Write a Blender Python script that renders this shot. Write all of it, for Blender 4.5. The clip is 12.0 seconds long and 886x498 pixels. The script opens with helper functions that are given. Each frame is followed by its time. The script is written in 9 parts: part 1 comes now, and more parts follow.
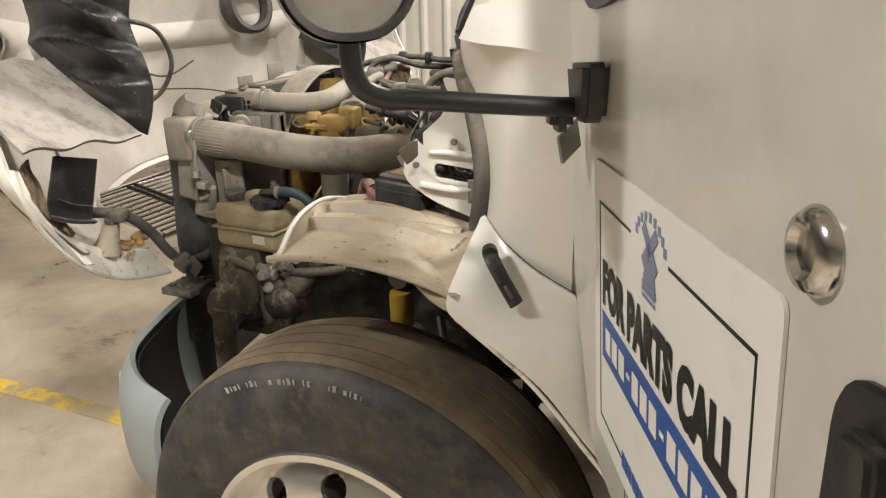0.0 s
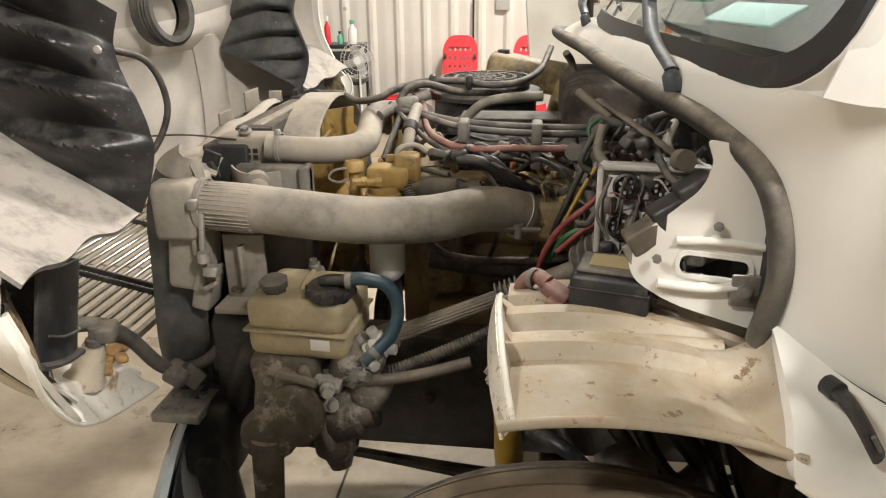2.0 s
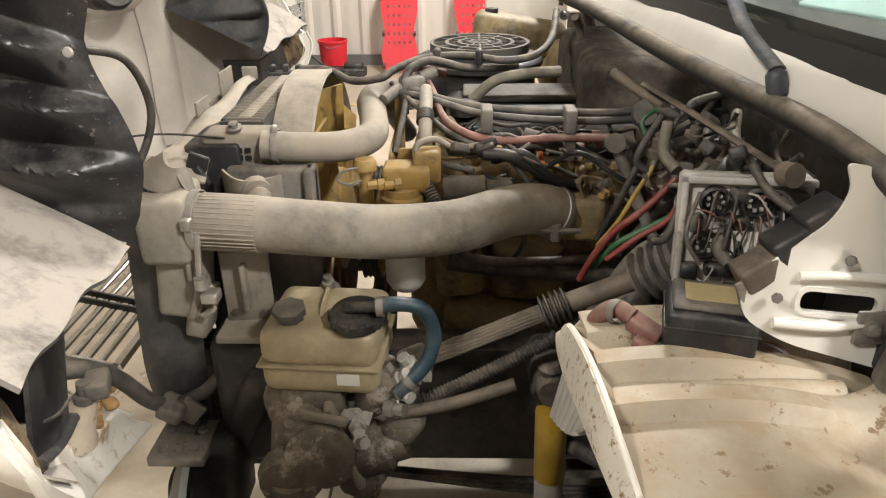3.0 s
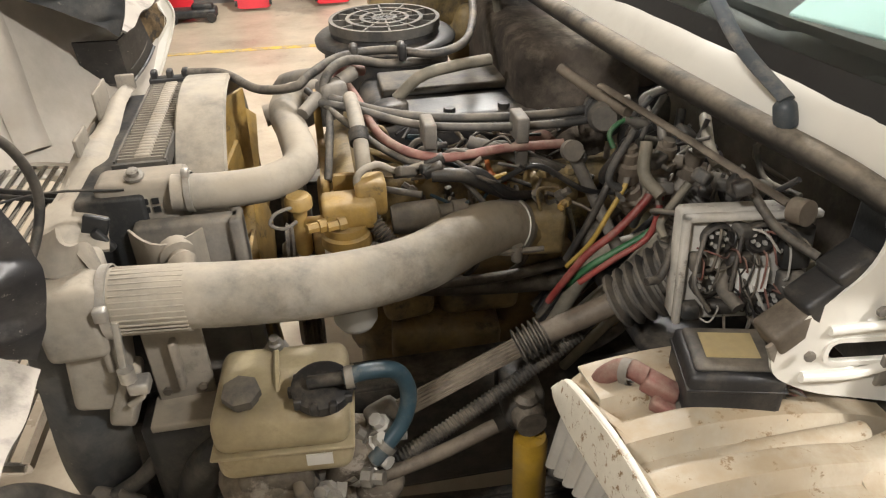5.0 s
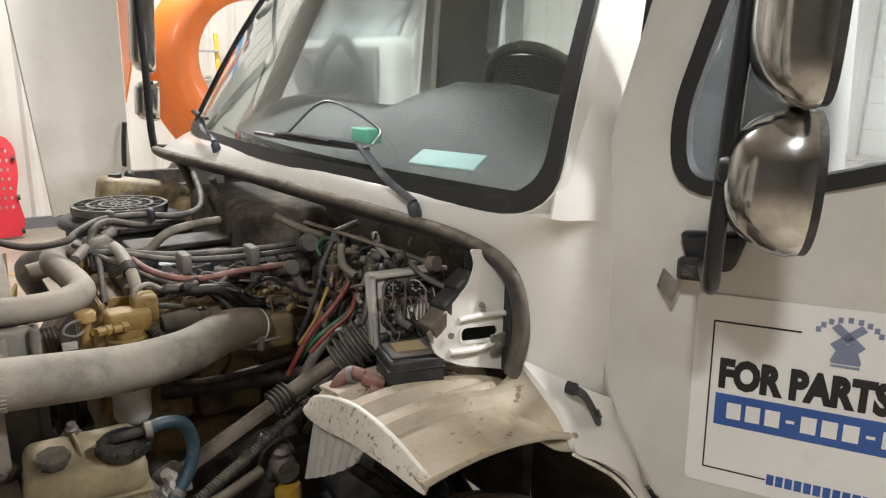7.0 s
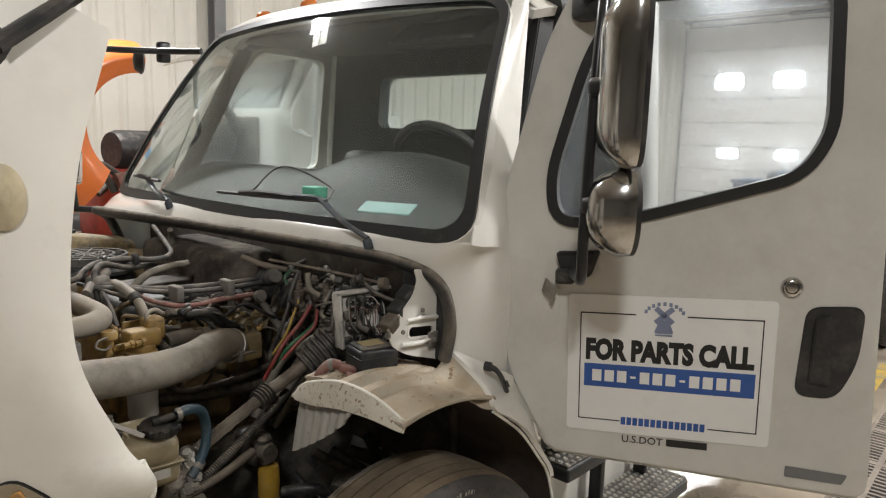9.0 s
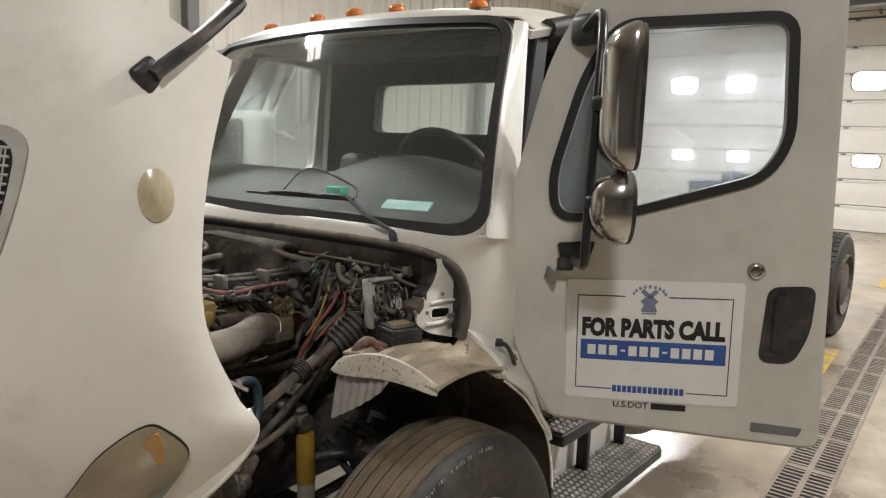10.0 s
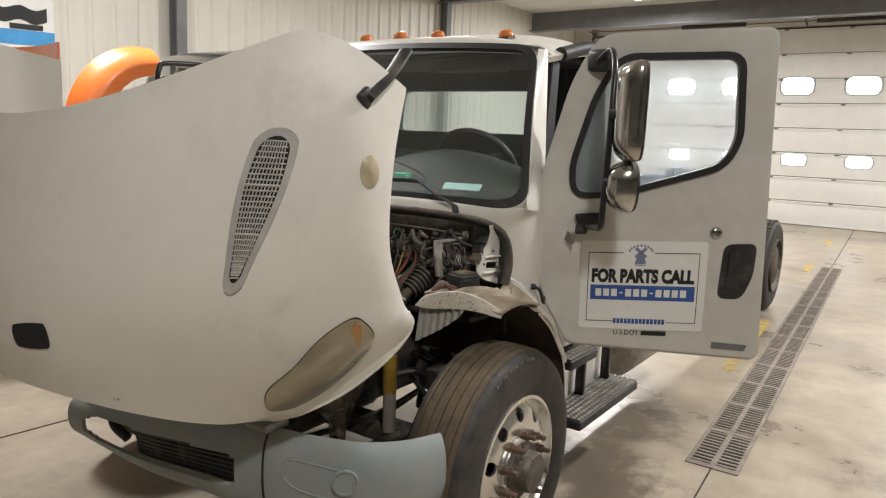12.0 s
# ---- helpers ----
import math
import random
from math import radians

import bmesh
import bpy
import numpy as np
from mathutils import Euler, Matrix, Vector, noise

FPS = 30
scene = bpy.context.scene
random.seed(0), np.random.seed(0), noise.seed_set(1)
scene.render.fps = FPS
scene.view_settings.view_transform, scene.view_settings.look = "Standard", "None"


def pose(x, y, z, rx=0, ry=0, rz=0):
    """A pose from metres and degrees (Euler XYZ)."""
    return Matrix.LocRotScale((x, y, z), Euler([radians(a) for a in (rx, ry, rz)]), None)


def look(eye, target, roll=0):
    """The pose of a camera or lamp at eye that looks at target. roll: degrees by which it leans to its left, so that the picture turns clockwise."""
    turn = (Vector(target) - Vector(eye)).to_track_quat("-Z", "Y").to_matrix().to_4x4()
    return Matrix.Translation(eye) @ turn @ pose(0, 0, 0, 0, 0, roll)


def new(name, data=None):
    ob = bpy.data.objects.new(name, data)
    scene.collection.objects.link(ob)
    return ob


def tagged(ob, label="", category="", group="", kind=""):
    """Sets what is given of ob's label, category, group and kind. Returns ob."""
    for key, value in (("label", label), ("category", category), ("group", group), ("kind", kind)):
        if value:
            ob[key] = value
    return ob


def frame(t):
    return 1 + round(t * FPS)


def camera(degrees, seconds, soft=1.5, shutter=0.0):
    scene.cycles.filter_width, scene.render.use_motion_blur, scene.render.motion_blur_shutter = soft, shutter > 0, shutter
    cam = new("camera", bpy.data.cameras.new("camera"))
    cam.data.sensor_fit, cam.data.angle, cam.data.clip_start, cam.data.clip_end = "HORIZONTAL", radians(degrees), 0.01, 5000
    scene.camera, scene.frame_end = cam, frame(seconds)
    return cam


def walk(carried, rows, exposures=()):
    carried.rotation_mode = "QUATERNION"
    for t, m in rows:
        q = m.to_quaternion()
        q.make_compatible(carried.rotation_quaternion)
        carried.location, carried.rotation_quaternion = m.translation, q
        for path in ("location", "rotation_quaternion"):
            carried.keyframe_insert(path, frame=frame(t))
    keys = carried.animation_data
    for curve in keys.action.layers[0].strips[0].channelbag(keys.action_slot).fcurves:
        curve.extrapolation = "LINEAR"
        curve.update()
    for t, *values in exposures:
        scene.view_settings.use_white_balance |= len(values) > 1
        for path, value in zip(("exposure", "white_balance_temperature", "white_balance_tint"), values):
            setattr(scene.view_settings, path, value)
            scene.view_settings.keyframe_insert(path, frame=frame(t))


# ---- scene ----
cam = camera(63.6, 12.0, soft=1.2)
PATH = [
    (0, (0.624, -2.117, 1.574), (-0.108, -0.383, 0.9), -1.1),
    (0.5, (0.413, -2.087, 1.572), (-0.249, -0.323, 0.901), -1.0),
    (1, (0.222, -2.075, 1.581), (-0.313, -0.266, 0.918), -0.6),
    (1.5, (0.067, -2.002, 1.598), (-0.288, -0.152, 0.927), -0.6),
    (2, (-0.091, -1.856, 1.631), (-0.339, -0.003, 0.92), -0.7),
    (2.5, (-0.206, -1.75, 1.643), (-0.349, 0.085, 0.862), -0.6),
    (2.7, (-0.243, -1.717, 1.659), (-0.347, 0.107, 0.845), -0.6),
    (4.3, (-0.389, -1.457, 1.824), (-0.259, 0.219, 0.74), -2.2),
    (4.5, (-0.393, -1.436, 1.814), (-0.218, 0.238, 0.735), -2.1),
    (5, (-0.414, -1.451, 1.799), (-0.13, 0.215, 0.73), -1.6),
    (5.5, (-0.485, -1.542, 1.805), (-0.09, 0.109, 0.747), -0.9),
    (6, (-0.568, -1.681, 1.791), (0.066, -0.055, 0.814), 0.4),
    (6.5, (-0.62, -1.829, 1.777), (0.347, -0.219, 1.087), 1.0),
    (7, (-0.683, -1.955, 1.764), (0.452, -0.383, 1.275), 1.3),
    (7.2, (-0.721, -2.004, 1.767), (0.472, -0.463, 1.318), 1.4),
    (8.8, (-1.154, -2.206, 1.777), (0.285, -0.852, 1.468), 1.6),
    (9, (-1.203, -2.232, 1.778), (0.26, -0.902, 1.474), 1.6),
    (9.5, (-1.333, -2.287, 1.792), (0.176, -1.01, 1.492), 1.7),
    (10, (-1.534, -2.291, 1.791), (0.004, -1.048, 1.491), 1.8),
    (10.5, (-1.78, -2.316, 1.799), (-0.197, -1.132, 1.497), 2.2),
    (11, (-1.98, -2.378, 1.795), (-0.361, -1.243, 1.495), 2.1),
    (11.5, (-2.172, -2.425, 1.798), (-0.547, -1.3, 1.492), 2.2),
    (12, (-2.431, -2.445, 1.784), (-0.801, -1.328, 1.478), 2.4),
]
EXPOSURES = [(0, 0.10, 6400, 10), (2.5, 0.16, 6400, 10), (4.5, 0.28, 6400, 10), (5.8, 0.28, 6300, 10), (6.6, -0.05, 6000, 10), (7.2, -0.15, 5950, 10), (9.0, -0.58, 6080, 10), (12, -0.60, 6150, 10)]
walk(cam, [(t, look(eye, target, roll)) for t, eye, target, roll in PATH], EXPOSURES)

# ---- light ----
world = bpy.data.worlds.new("workshop_air")
scene.world = world
world.use_nodes = True
world.node_tree.nodes["Background"].inputs[0].default_value = (1.0, 0.93, 0.82, 1)
world.node_tree.nodes["Background"].inputs[1].default_value = 0.02


def area_lamp(name, x, y, z, sx, sy, watts, colour=(1.0, 0.95, 0.885)):
    data = bpy.data.lights.new(name, "AREA")
    data.shape, data.size, data.size_y, data.energy, data.color = "RECTANGLE", sx, sy, watts, colour
    ob = new(name, data)
    ob.location = (x, y, z)
    return ob


# Pair at x 12.6: added above the view to brighten the far door.
LAMPS = [(2.6, -3.6, 420), (-3.2, -3.6, 250), (7.0, -3.6, 260), (12.6, -3.6, 500), (0.7, 3.3, 420), (5.2, 3.3, 210), (12.6, 3.3, 520)]
for lx, ly, power in LAMPS:
    area_lamp("high_bay_light", lx, ly, 4.86, 0.7, 0.30, power)


# ---- materials ----
def nodes_of(name):
    m = bpy.data.materials.new(name)
    m.use_nodes = True
    nt = m.node_tree
    return m, nt, nt.nodes["Principled BSDF"]


def ramp(nt, src, a, b, lo=0.0, hi=1.0):
    n = nt.nodes.new("ShaderNodeMapRange")
    n.inputs[1].default_value, n.inputs[2].default_value = a, b
    n.inputs[3].default_value, n.inputs[4].default_value = lo, hi
    nt.links.new(src, n.inputs[0])
    return n.outputs[0]


def noise_tex(nt, scale, detail=6.0, rough=0.6, stretch=None):
    co = nt.nodes.new("ShaderNodeTexCoord")
    n = nt.nodes.new("ShaderNodeTexNoise")
    n.inputs["Scale"].default_value, n.inputs["Detail"].default_value, n.inputs["Roughness"].default_value = scale, detail, rough
    if stretch:
        mp = nt.nodes.new("ShaderNodeMapping")
        mp.inputs["Scale"].default_value = stretch
        nt.links.new(co.outputs["Object"], mp.inputs[0])
        nt.links.new(mp.outputs[0], n.inputs["Vector"])
    else:
        nt.links.new(co.outputs["Object"], n.inputs["Vector"])
    return n.outputs["Fac"]


def mixed(nt, fac, a, b):
    n = nt.nodes.new("ShaderNodeMix")
    n.data_type = "RGBA"
    for sock, v in ((n.inputs[6], a), (n.inputs[7], b)):
        if isinstance(v, tuple):
            sock.default_value = (*v, 1)
        else:
            nt.links.new(v, sock)
    if isinstance(fac, float):
        n.inputs[0].default_value = fac
    else:
        nt.links.new(fac, n.inputs[0])
    return n.outputs[2]


def math_node(nt, op, a, b):
    n = nt.nodes.new("ShaderNodeMath")
    n.operation = op
    n.use_clamp = True
    for sock, v in ((n.inputs[0], a), (n.inputs[1], b)):
        if isinstance(v, (int, float)):
            sock.default_value = v
        else:
            nt.links.new(v, sock)
    return n.outputs[0]


DUST = (0.34, 0.29, 0.225)


def surface(name, base, rough=0.6, metal=0.0, vary=0.25, scale=6.0, dust=0.0, spots=None, bump=0.15, bump_scale=60.0, coat=0.0, dust_colour=DUST, stretch=None, settle=0.85):
    """A worn surface: base colour with broad and fine variation, settled dust, stains and fine relief."""
    m, nt, p = nodes_of(name)
    big, fine = noise_tex(nt, scale, 5, 0.65, stretch), noise_tex(nt, scale * 9, 4, 0.7, stretch)
    dark = tuple(c * max(0.1, 1 - vary * 1.4) for c in base)
    light = tuple(min(1, c * (1 + vary * 0.6)) for c in base)
    col = mixed(nt, ramp(nt, big, 0.32, 0.68), dark, light)
    col = mixed(nt, ramp(nt, fine, 0.50, 0.72, 0, 0.5 * min(1, vary * 3)), col, tuple(c * 0.72 for c in base))
    if spots:
        colour, lo, hi, sc = spots
        col = mixed(nt, ramp(nt, noise_tex(nt, sc, 7, 0.72), lo, hi), col, colour)
    p.inputs["Roughness"].default_value = rough
    if dust > 0:
        geo = nt.nodes.new("ShaderNodeNewGeometry")
        sep = nt.nodes.new("ShaderNodeSeparateXYZ")
        nt.links.new(geo.outputs["Normal"], sep.inputs[0])
        up = ramp(nt, sep.outputs[2], -0.45, 0.85, 1 - settle, 1.0)
        d = math_node(nt, "MULTIPLY", up, ramp(nt, noise_tex(nt, scale * 1.7, 6, 0.7), 0.62 - 0.45 * dust, 0.80 - 0.30 * dust))
        d = math_node(nt, "MULTIPLY", d, min(1.0, 0.12 + dust * 0.78))
        col = mixed(nt, d, col, dust_colour)
        nt.links.new(math_node(nt, "ADD", math_node(nt, "MULTIPLY", d, 0.35), rough), p.inputs["Roughness"])
    nt.links.new(col, p.inputs["Base Color"])
    p.inputs["Metallic"].default_value = metal
    p.inputs["Coat Weight"].default_value = coat
    p.inputs["Coat Roughness"].default_value = 0.15
    if bump > 0:
        b = nt.nodes.new("ShaderNodeBump")
        b.inputs["Strength"].default_value, b.inputs["Distance"].default_value = bump, 0.004
        nt.links.new(noise_tex(nt, bump_scale, 4, 0.6), b.inputs["Height"])
        nt.links.new(b.outputs[0], p.inputs["Normal"])
    return m


white_paint = surface("white_paint", (0.74, 0.72, 0.66), 0.30, vary=0.05, scale=2.0, dust=0.22, bump=0.02, coat=0.35, settle=0.5)
hood_paint = surface("hood_paint", (0.76, 0.73, 0.66), 0.52, vary=0.06, scale=1.2, dust=0.22, bump=0.02, settle=0.35, spots=((0.48, 0.44, 0.38), 0.56, 0.90, 2.6))
dirty_white = surface("dirty_white_paint", (0.455, 0.415, 0.335), 0.45, vary=0.24, scale=5.0, dust=0.75, bump=0.1, settle=0.85, dust_colour=(0.33, 0.24, 0.14), spots=((0.12, 0.07, 0.03), 0.585, 0.63, 40.0))
# Base greyed to hold the shade of this vertical face; the spots are dirt.
apron_shaded = surface("splash_apron_shaded_white", (0.34, 0.32, 0.285), 0.55, vary=0.18, scale=8.0, dust=0.35, bump=0.1, settle=0.3, spots=((0.12, 0.09, 0.06), 0.58, 0.70, 14.0))
crusty = surface("crusted_iron", (0.085, 0.072, 0.058), 0.7, vary=0.5, scale=10, dust=0.7, bump=0.8, bump_scale=35, spots=((0.44, 0.40, 0.35), 0.53, 0.62, 13.0))
dusty_sheet = surface("dusty_sheet_steel", (0.22, 0.20, 0.17), 0.6, vary=0.3, scale=8, dust=0.75, bump=0.15, spots=((0.06, 0.055, 0.05), 0.56, 0.66, 9.0))
insulation = surface("dark_firewall_insulation", (0.060, 0.047, 0.036), 0.95, vary=0.5, scale=9, dust=0.35, bump=0.5, bump_scale=30)
caked_dirt = surface("caked_dirt", (0.15, 0.10, 0.055), 0.9, vary=0.4, scale=20, dust=0.2, bump=0.7, bump_scale=50)
grimy_grey = surface("grimy_grey_plastic", (0.15, 0.14, 0.125), 0.55, vary=0.35, scale=12, dust=0.5, bump=0.2)
dull_alu = surface("dull_aluminium", (0.28, 0.265, 0.24), 0.5, metal=0.5, vary=0.35, scale=16, dust=0.45, bump=0.3, spots=((0.05, 0.04, 0.03), 0.58, 0.70, 18.0))
dusty_shaft = surface("dusty_brown_shaft", (0.13, 0.105, 0.08), 0.6, vary=0.35, scale=10, dust=0.5, bump=0.15)
inner_white = surface("hood_inside_fibreglass", (0.52, 0.48, 0.42), 0.65, vary=0.14, scale=4.0, dust=0.45, bump=0.2)
black_plastic = surface("black_plastic", (0.020, 0.020, 0.021), 0.45, vary=0.3, scale=8, dust=0.32, bump=0.2)
liner_black = surface("liner_black", (0.02, 0.02, 0.022), 0.36, vary=0.3, scale=7, dust=0.30, bump=0.3, bump_scale=35, settle=0.85, dust_colour=(0.36, 0.34, 0.31), spots=((0.30, 0.28, 0.25), 0.63, 0.68, 85.0))
liner_mud = surface("liner_dried_mud", (0.10, 0.095, 0.09), 0.8, vary=0.3, scale=9, dust=0.9, bump=0.4, bump_scale=30, dust_colour=(0.46, 0.42, 0.37))
grey_plastic = surface("dusty_grey_plastic", (0.055, 0.054, 0.052), 0.6, vary=0.35, scale=7, dust=0.52, bump=0.2)
dark_metal = surface("dark_painted_metal", (0.020, 0.021, 0.022), 0.5, vary=0.35, scale=7, dust=0.30, bump=0.3, spots=((0.11, 0.06, 0.03), 0.66, 0.78, 14.0))
grimy = surface("oily_iron", (0.040, 0.033, 0.026), 0.5, vary=0.5, scale=12, dust=0.6, bump=0.6, bump_scale=45, spots=((0.34, 0.30, 0.25), 0.69, 0.76, 17.0))
frame_black = surface("frame_black", (0.028, 0.027, 0.026), 0.5, vary=0.5, scale=7, dust=0.48, bump=0.3)
dusty_pipe = surface("dusty_aluminium_pipe", (0.25, 0.235, 0.21), 0.6, metal=0.1, vary=0.35, scale=7, dust=0.74, bump=0.12, settle=0.6, dust_colour=(0.46, 0.40, 0.315), spots=((0.08, 0.07, 0.06), 0.53, 0.68, 6.5))
alu = surface("cast_aluminium", (0.52, 0.50, 0.46), 0.45, metal=0.7, vary=0.25, scale=14, dust=0.4, bump=0.3)
chrome = surface("chrome", (0.58, 0.57, 0.55), 0.15, metal=1.0, vary=0.15, scale=9, dust=0.25, bump=0.015, bump_scale=14, settle=0.3)
polished = surface("polished_aluminium_wheel", (0.74, 0.72, 0.68), 0.24, metal=0.9, vary=0.10, scale=5, dust=0.18, bump=0.03)
step_dark = surface("worn_dark_step", (0.11, 0.105, 0.095), 0.45, metal=0.6, vary=0.35, scale=10, dust=0.3, bump=0.2)
tread_plate = surface("tread_plate_aluminium", (0.50, 0.48, 0.44), 0.38, metal=0.8, vary=0.3, scale=10, dust=0.35, bump=0.2)
engine_yellow = surface("engine_yellow", (0.40, 0.25, 0.06), 0.5, vary=0.4, scale=14, dust=0.62, bump=0.25, dust_colour=(0.42, 0.33, 0.20), spots=((0.05, 0.035, 0.02), 0.58, 0.68, 20.0))
shock_yellow = surface("shock_yellow", (0.38, 0.23, 0.025), 0.45, vary=0.3, scale=8, dust=0.3, bump=0.1, spots=((0.08, 0.05, 0.02), 0.62, 0.72, 22.0))
rubber = surface("rubber_hose", (0.026, 0.025, 0.024), 0.55, vary=0.3, scale=12, dust=0.55, bump=0.2)
blue_hose = surface("blue_grey_hose", (0.025, 0.055, 0.075), 0.45, vary=0.2, scale=12, dust=0.3, bump=0.1)
seal_rubber = surface("cowl_seal_rubber", (0.022, 0.021, 0.020), 0.6, vary=0.3, scale=8, dust=0.75, bump=0.2, settle=1.0)
tyre_tread = surface("tyre_tread", (0.060, 0.047, 0.031), 0.8, vary=0.35, scale=8, dust=0.85, bump=0.25, settle=0.1, dust_colour=(0.150, 0.112, 0.070))
tyre_side = surface("tyre_sidewall", (0.020, 0.020, 0.021), 0.55, vary=0.3, scale=9, dust=0.5, bump=0.5, settle=0.1, dust_colour=(0.10, 0.085, 0.065), spots=((0.06, 0.048, 0.034), 0.52, 0.66, 22.0))
mark_grey = surface("pale_chalk", (0.28, 0.26, 0.22), 0.7, vary=0.4, scale=30, dust=0.3, bump=0.1)
tank_plastic = surface("aged_reservoir_plastic", (0.40, 0.335, 0.205), 0.42, vary=0.3, scale=9, dust=0.45, bump=0.05, spots=((0.20, 0.15, 0.08), 0.54, 0.70, 8.0))
filter_white = surface("filter_white", (0.72, 0.71, 0.67), 0.35, vary=0.05, dust=0.2, bump=0.0)
bumper_grey = surface("bumper_blue_grey", (0.27, 0.30, 0.295), 0.55, vary=0.08, scale=3, dust=0.35, bump=0.05, settle=0.5, spots=((0.40, 0.27, 0.15), 0.66, 0.8, 6.0))
cab_trim = surface("dash_dark_grey", (0.024, 0.026, 0.024), 0.65, vary=0.12, scale=6, dust=0.15, bump=0.2)
red_wire = surface("red_cable", (0.25, 0.042, 0.036), 0.5, vary=0.3, scale=20, dust=0.4, bump=0.0)
pink_wire = surface("faded_red_hose", (0.22, 0.085, 0.07), 0.6, vary=0.35, scale=20, dust=0.55, bump=0.1)
green_wire = surface("green_cable", (0.028, 0.13, 0.05), 0.5, vary=0.3, scale=20, dust=0.35, bump=0.0)
yellow_wire = surface("yellow_cable", (0.40, 0.27, 0.05), 0.5, vary=0.3, scale=20, dust=0.35, bump=0.0)
orange_wire = surface("orange_cable", (0.45, 0.13, 0.03), 0.5, vary=0.2, scale=20, dust=0.2, bump=0.0)
rust = surface("rusty_steel", (0.13, 0.075, 0.045), 0.8, vary=0.4, scale=16, dust=0.4, bump=0.4)
rust_foam = surface("rotten_orange_foam", (0.40, 0.24, 0.10), 0.9, vary=0.4, scale=30, dust=0.2, bump=0.9, bump_scale=60)
wall_metal = surface("wall_sheet_white", (0.66, 0.63, 0.56), 0.45, vary=0.04, scale=1.2, bump=0.0, dust=0.1, settle=0.2)
# For walls out of view: their darker grey is set to cut bounced light.
unseen_wall_grey = surface("wall_sheet_unseen_grey", (0.26, 0.25, 0.23), 0.5, vary=0.08, scale=1.2, bump=0.0, dust=0.1, settle=0.2)
ceiling_metal = surface("ceiling_sheet_white", (0.70, 0.69, 0.66), 0.5, vary=0.04, scale=1.0, bump=0.0)
garage_white = surface("garage_panel_white", (0.80, 0.78, 0.74), 0.45, vary=0.05, scale=1.5, bump=0.05, bump_scale=15)
steel_grey = surface("column_steel_grey", (0.16, 0.16, 0.16), 0.5, vary=0.15, scale=3, bump=0.1)
# Near-black for the shade inside openings and for thin joints.
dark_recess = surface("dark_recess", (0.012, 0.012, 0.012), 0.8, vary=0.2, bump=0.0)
cast_iron = surface("drain_cast_iron", (0.26, 0.22, 0.18), 0.6, metal=0.2, vary=0.25, scale=6, dust=0.3, bump=0.3)
red_plastic = surface("red_plastic", (0.62, 0.022, 0.035), 0.35, vary=0.12, scale=5, bump=0.03)
orange_paint = surface("orange_paint", (0.80, 0.20, 0.035), 0.35, vary=0.10, scale=3, dust=0.2, bump=0.03, coat=0.3)
sign_white = surface("sign_white", (0.78, 0.77, 0.74), 0.4, vary=0.03, scale=4, bump=0.0, dust=0.12, settle=0.2)
ink_black = surface("ink_black", (0.012, 0.012, 0.012), 0.5, vary=0.1, bump=0.0)
ink_blue_light = surface("banner_blue", (0.06, 0.30, 0.62), 0.45, vary=0.1, bump=0.0)
yellow_ladder = surface("ladder_yellow", (0.75, 0.50, 0.04), 0.45, vary=0.12, bump=0.05)
engine_dirty = surface("oily_engine_yellow", (0.33, 0.24, 0.10), 0.5, vary=0.5, scale=12, dust=0.55, bump=0.5, bump_scale=40, spots=((0.03, 0.025, 0.02), 0.52, 0.66, 11.0))
emblem_ink = surface("faded_blue_ink", (0.22, 0.25, 0.36), 0.5, vary=0.2, bump=0.0)
ink_blue = surface("ink_blue", (0.035, 0.10, 0.34), 0.45, vary=0.1, bump=0.0)
amber = surface("amber_lens", (0.60, 0.17, 0.03), 0.2, vary=0.1, bump=0.0, coat=0.5)
faded_amber = surface("faded_amber_lens", (0.42, 0.22, 0.07), 0.25, vary=0.2, scale=12, bump=0.02, coat=0.4)
marker_lens = surface("yellowed_marker_lens", (0.56, 0.48, 0.32), 0.25, vary=0.2, scale=14, bump=0.05, coat=0.4)
headlight_lens = surface("hazy_headlight_lens", (0.44, 0.39, 0.29), 0.22, metal=0.75, vary=0.25, scale=4, bump=0.02, coat=0.6, dust=0.05, settle=0.3)
rubber_gasket = surface("window_gasket", (0.018, 0.018, 0.018), 0.45, vary=0.2, bump=0.1, dust=0.1)
black_steel = surface("black_powder_coat", (0.014, 0.014, 0.015), 0.32, vary=0.2, bump=0.05)
wiper_grey = surface("wiper_blue_grey", (0.045, 0.055, 0.065), 0.5, vary=0.25, scale=14, dust=0.35, bump=0.1)
teal_cloth = surface("teal_paper_mask", (0.40, 0.56, 0.55), 0.8, vary=0.1, bump=0.1)
green_paper = surface("green_sticker", (0.10, 0.42, 0.28), 0.5, vary=0.1, bump=0.0)
blue_drum = surface("blue_plastic", (0.05, 0.09, 0.16), 0.5, vary=0.15, bump=0.05)
engine_red = surface("engine_red", (0.42, 0.05, 0.03), 0.5, vary=0.3, scale=9, dust=0.3, bump=0.2)
amber_patch = surface("yellow_label", (0.52, 0.42, 0.22), 0.6, vary=0.25, bump=0.0, dust=0.5)
# Dust film, with the dimmer light on the open door put into the grey.
door_paint = surface("dusty_dimmed_door_paint", (0.60, 0.585, 0.535), 0.30, vary=0.08, scale=2.5, dust=0.30, bump=0.02, coat=0.35, settle=0.4)
speckled_white = surface("speckled_white_paint", (0.60, 0.56, 0.47), 0.45, vary=0.10, scale=6.0, dust=0.25, bump=0.1, settle=0.4, spots=((0.20, 0.12, 0.05), 0.555, 0.62, 75.0))
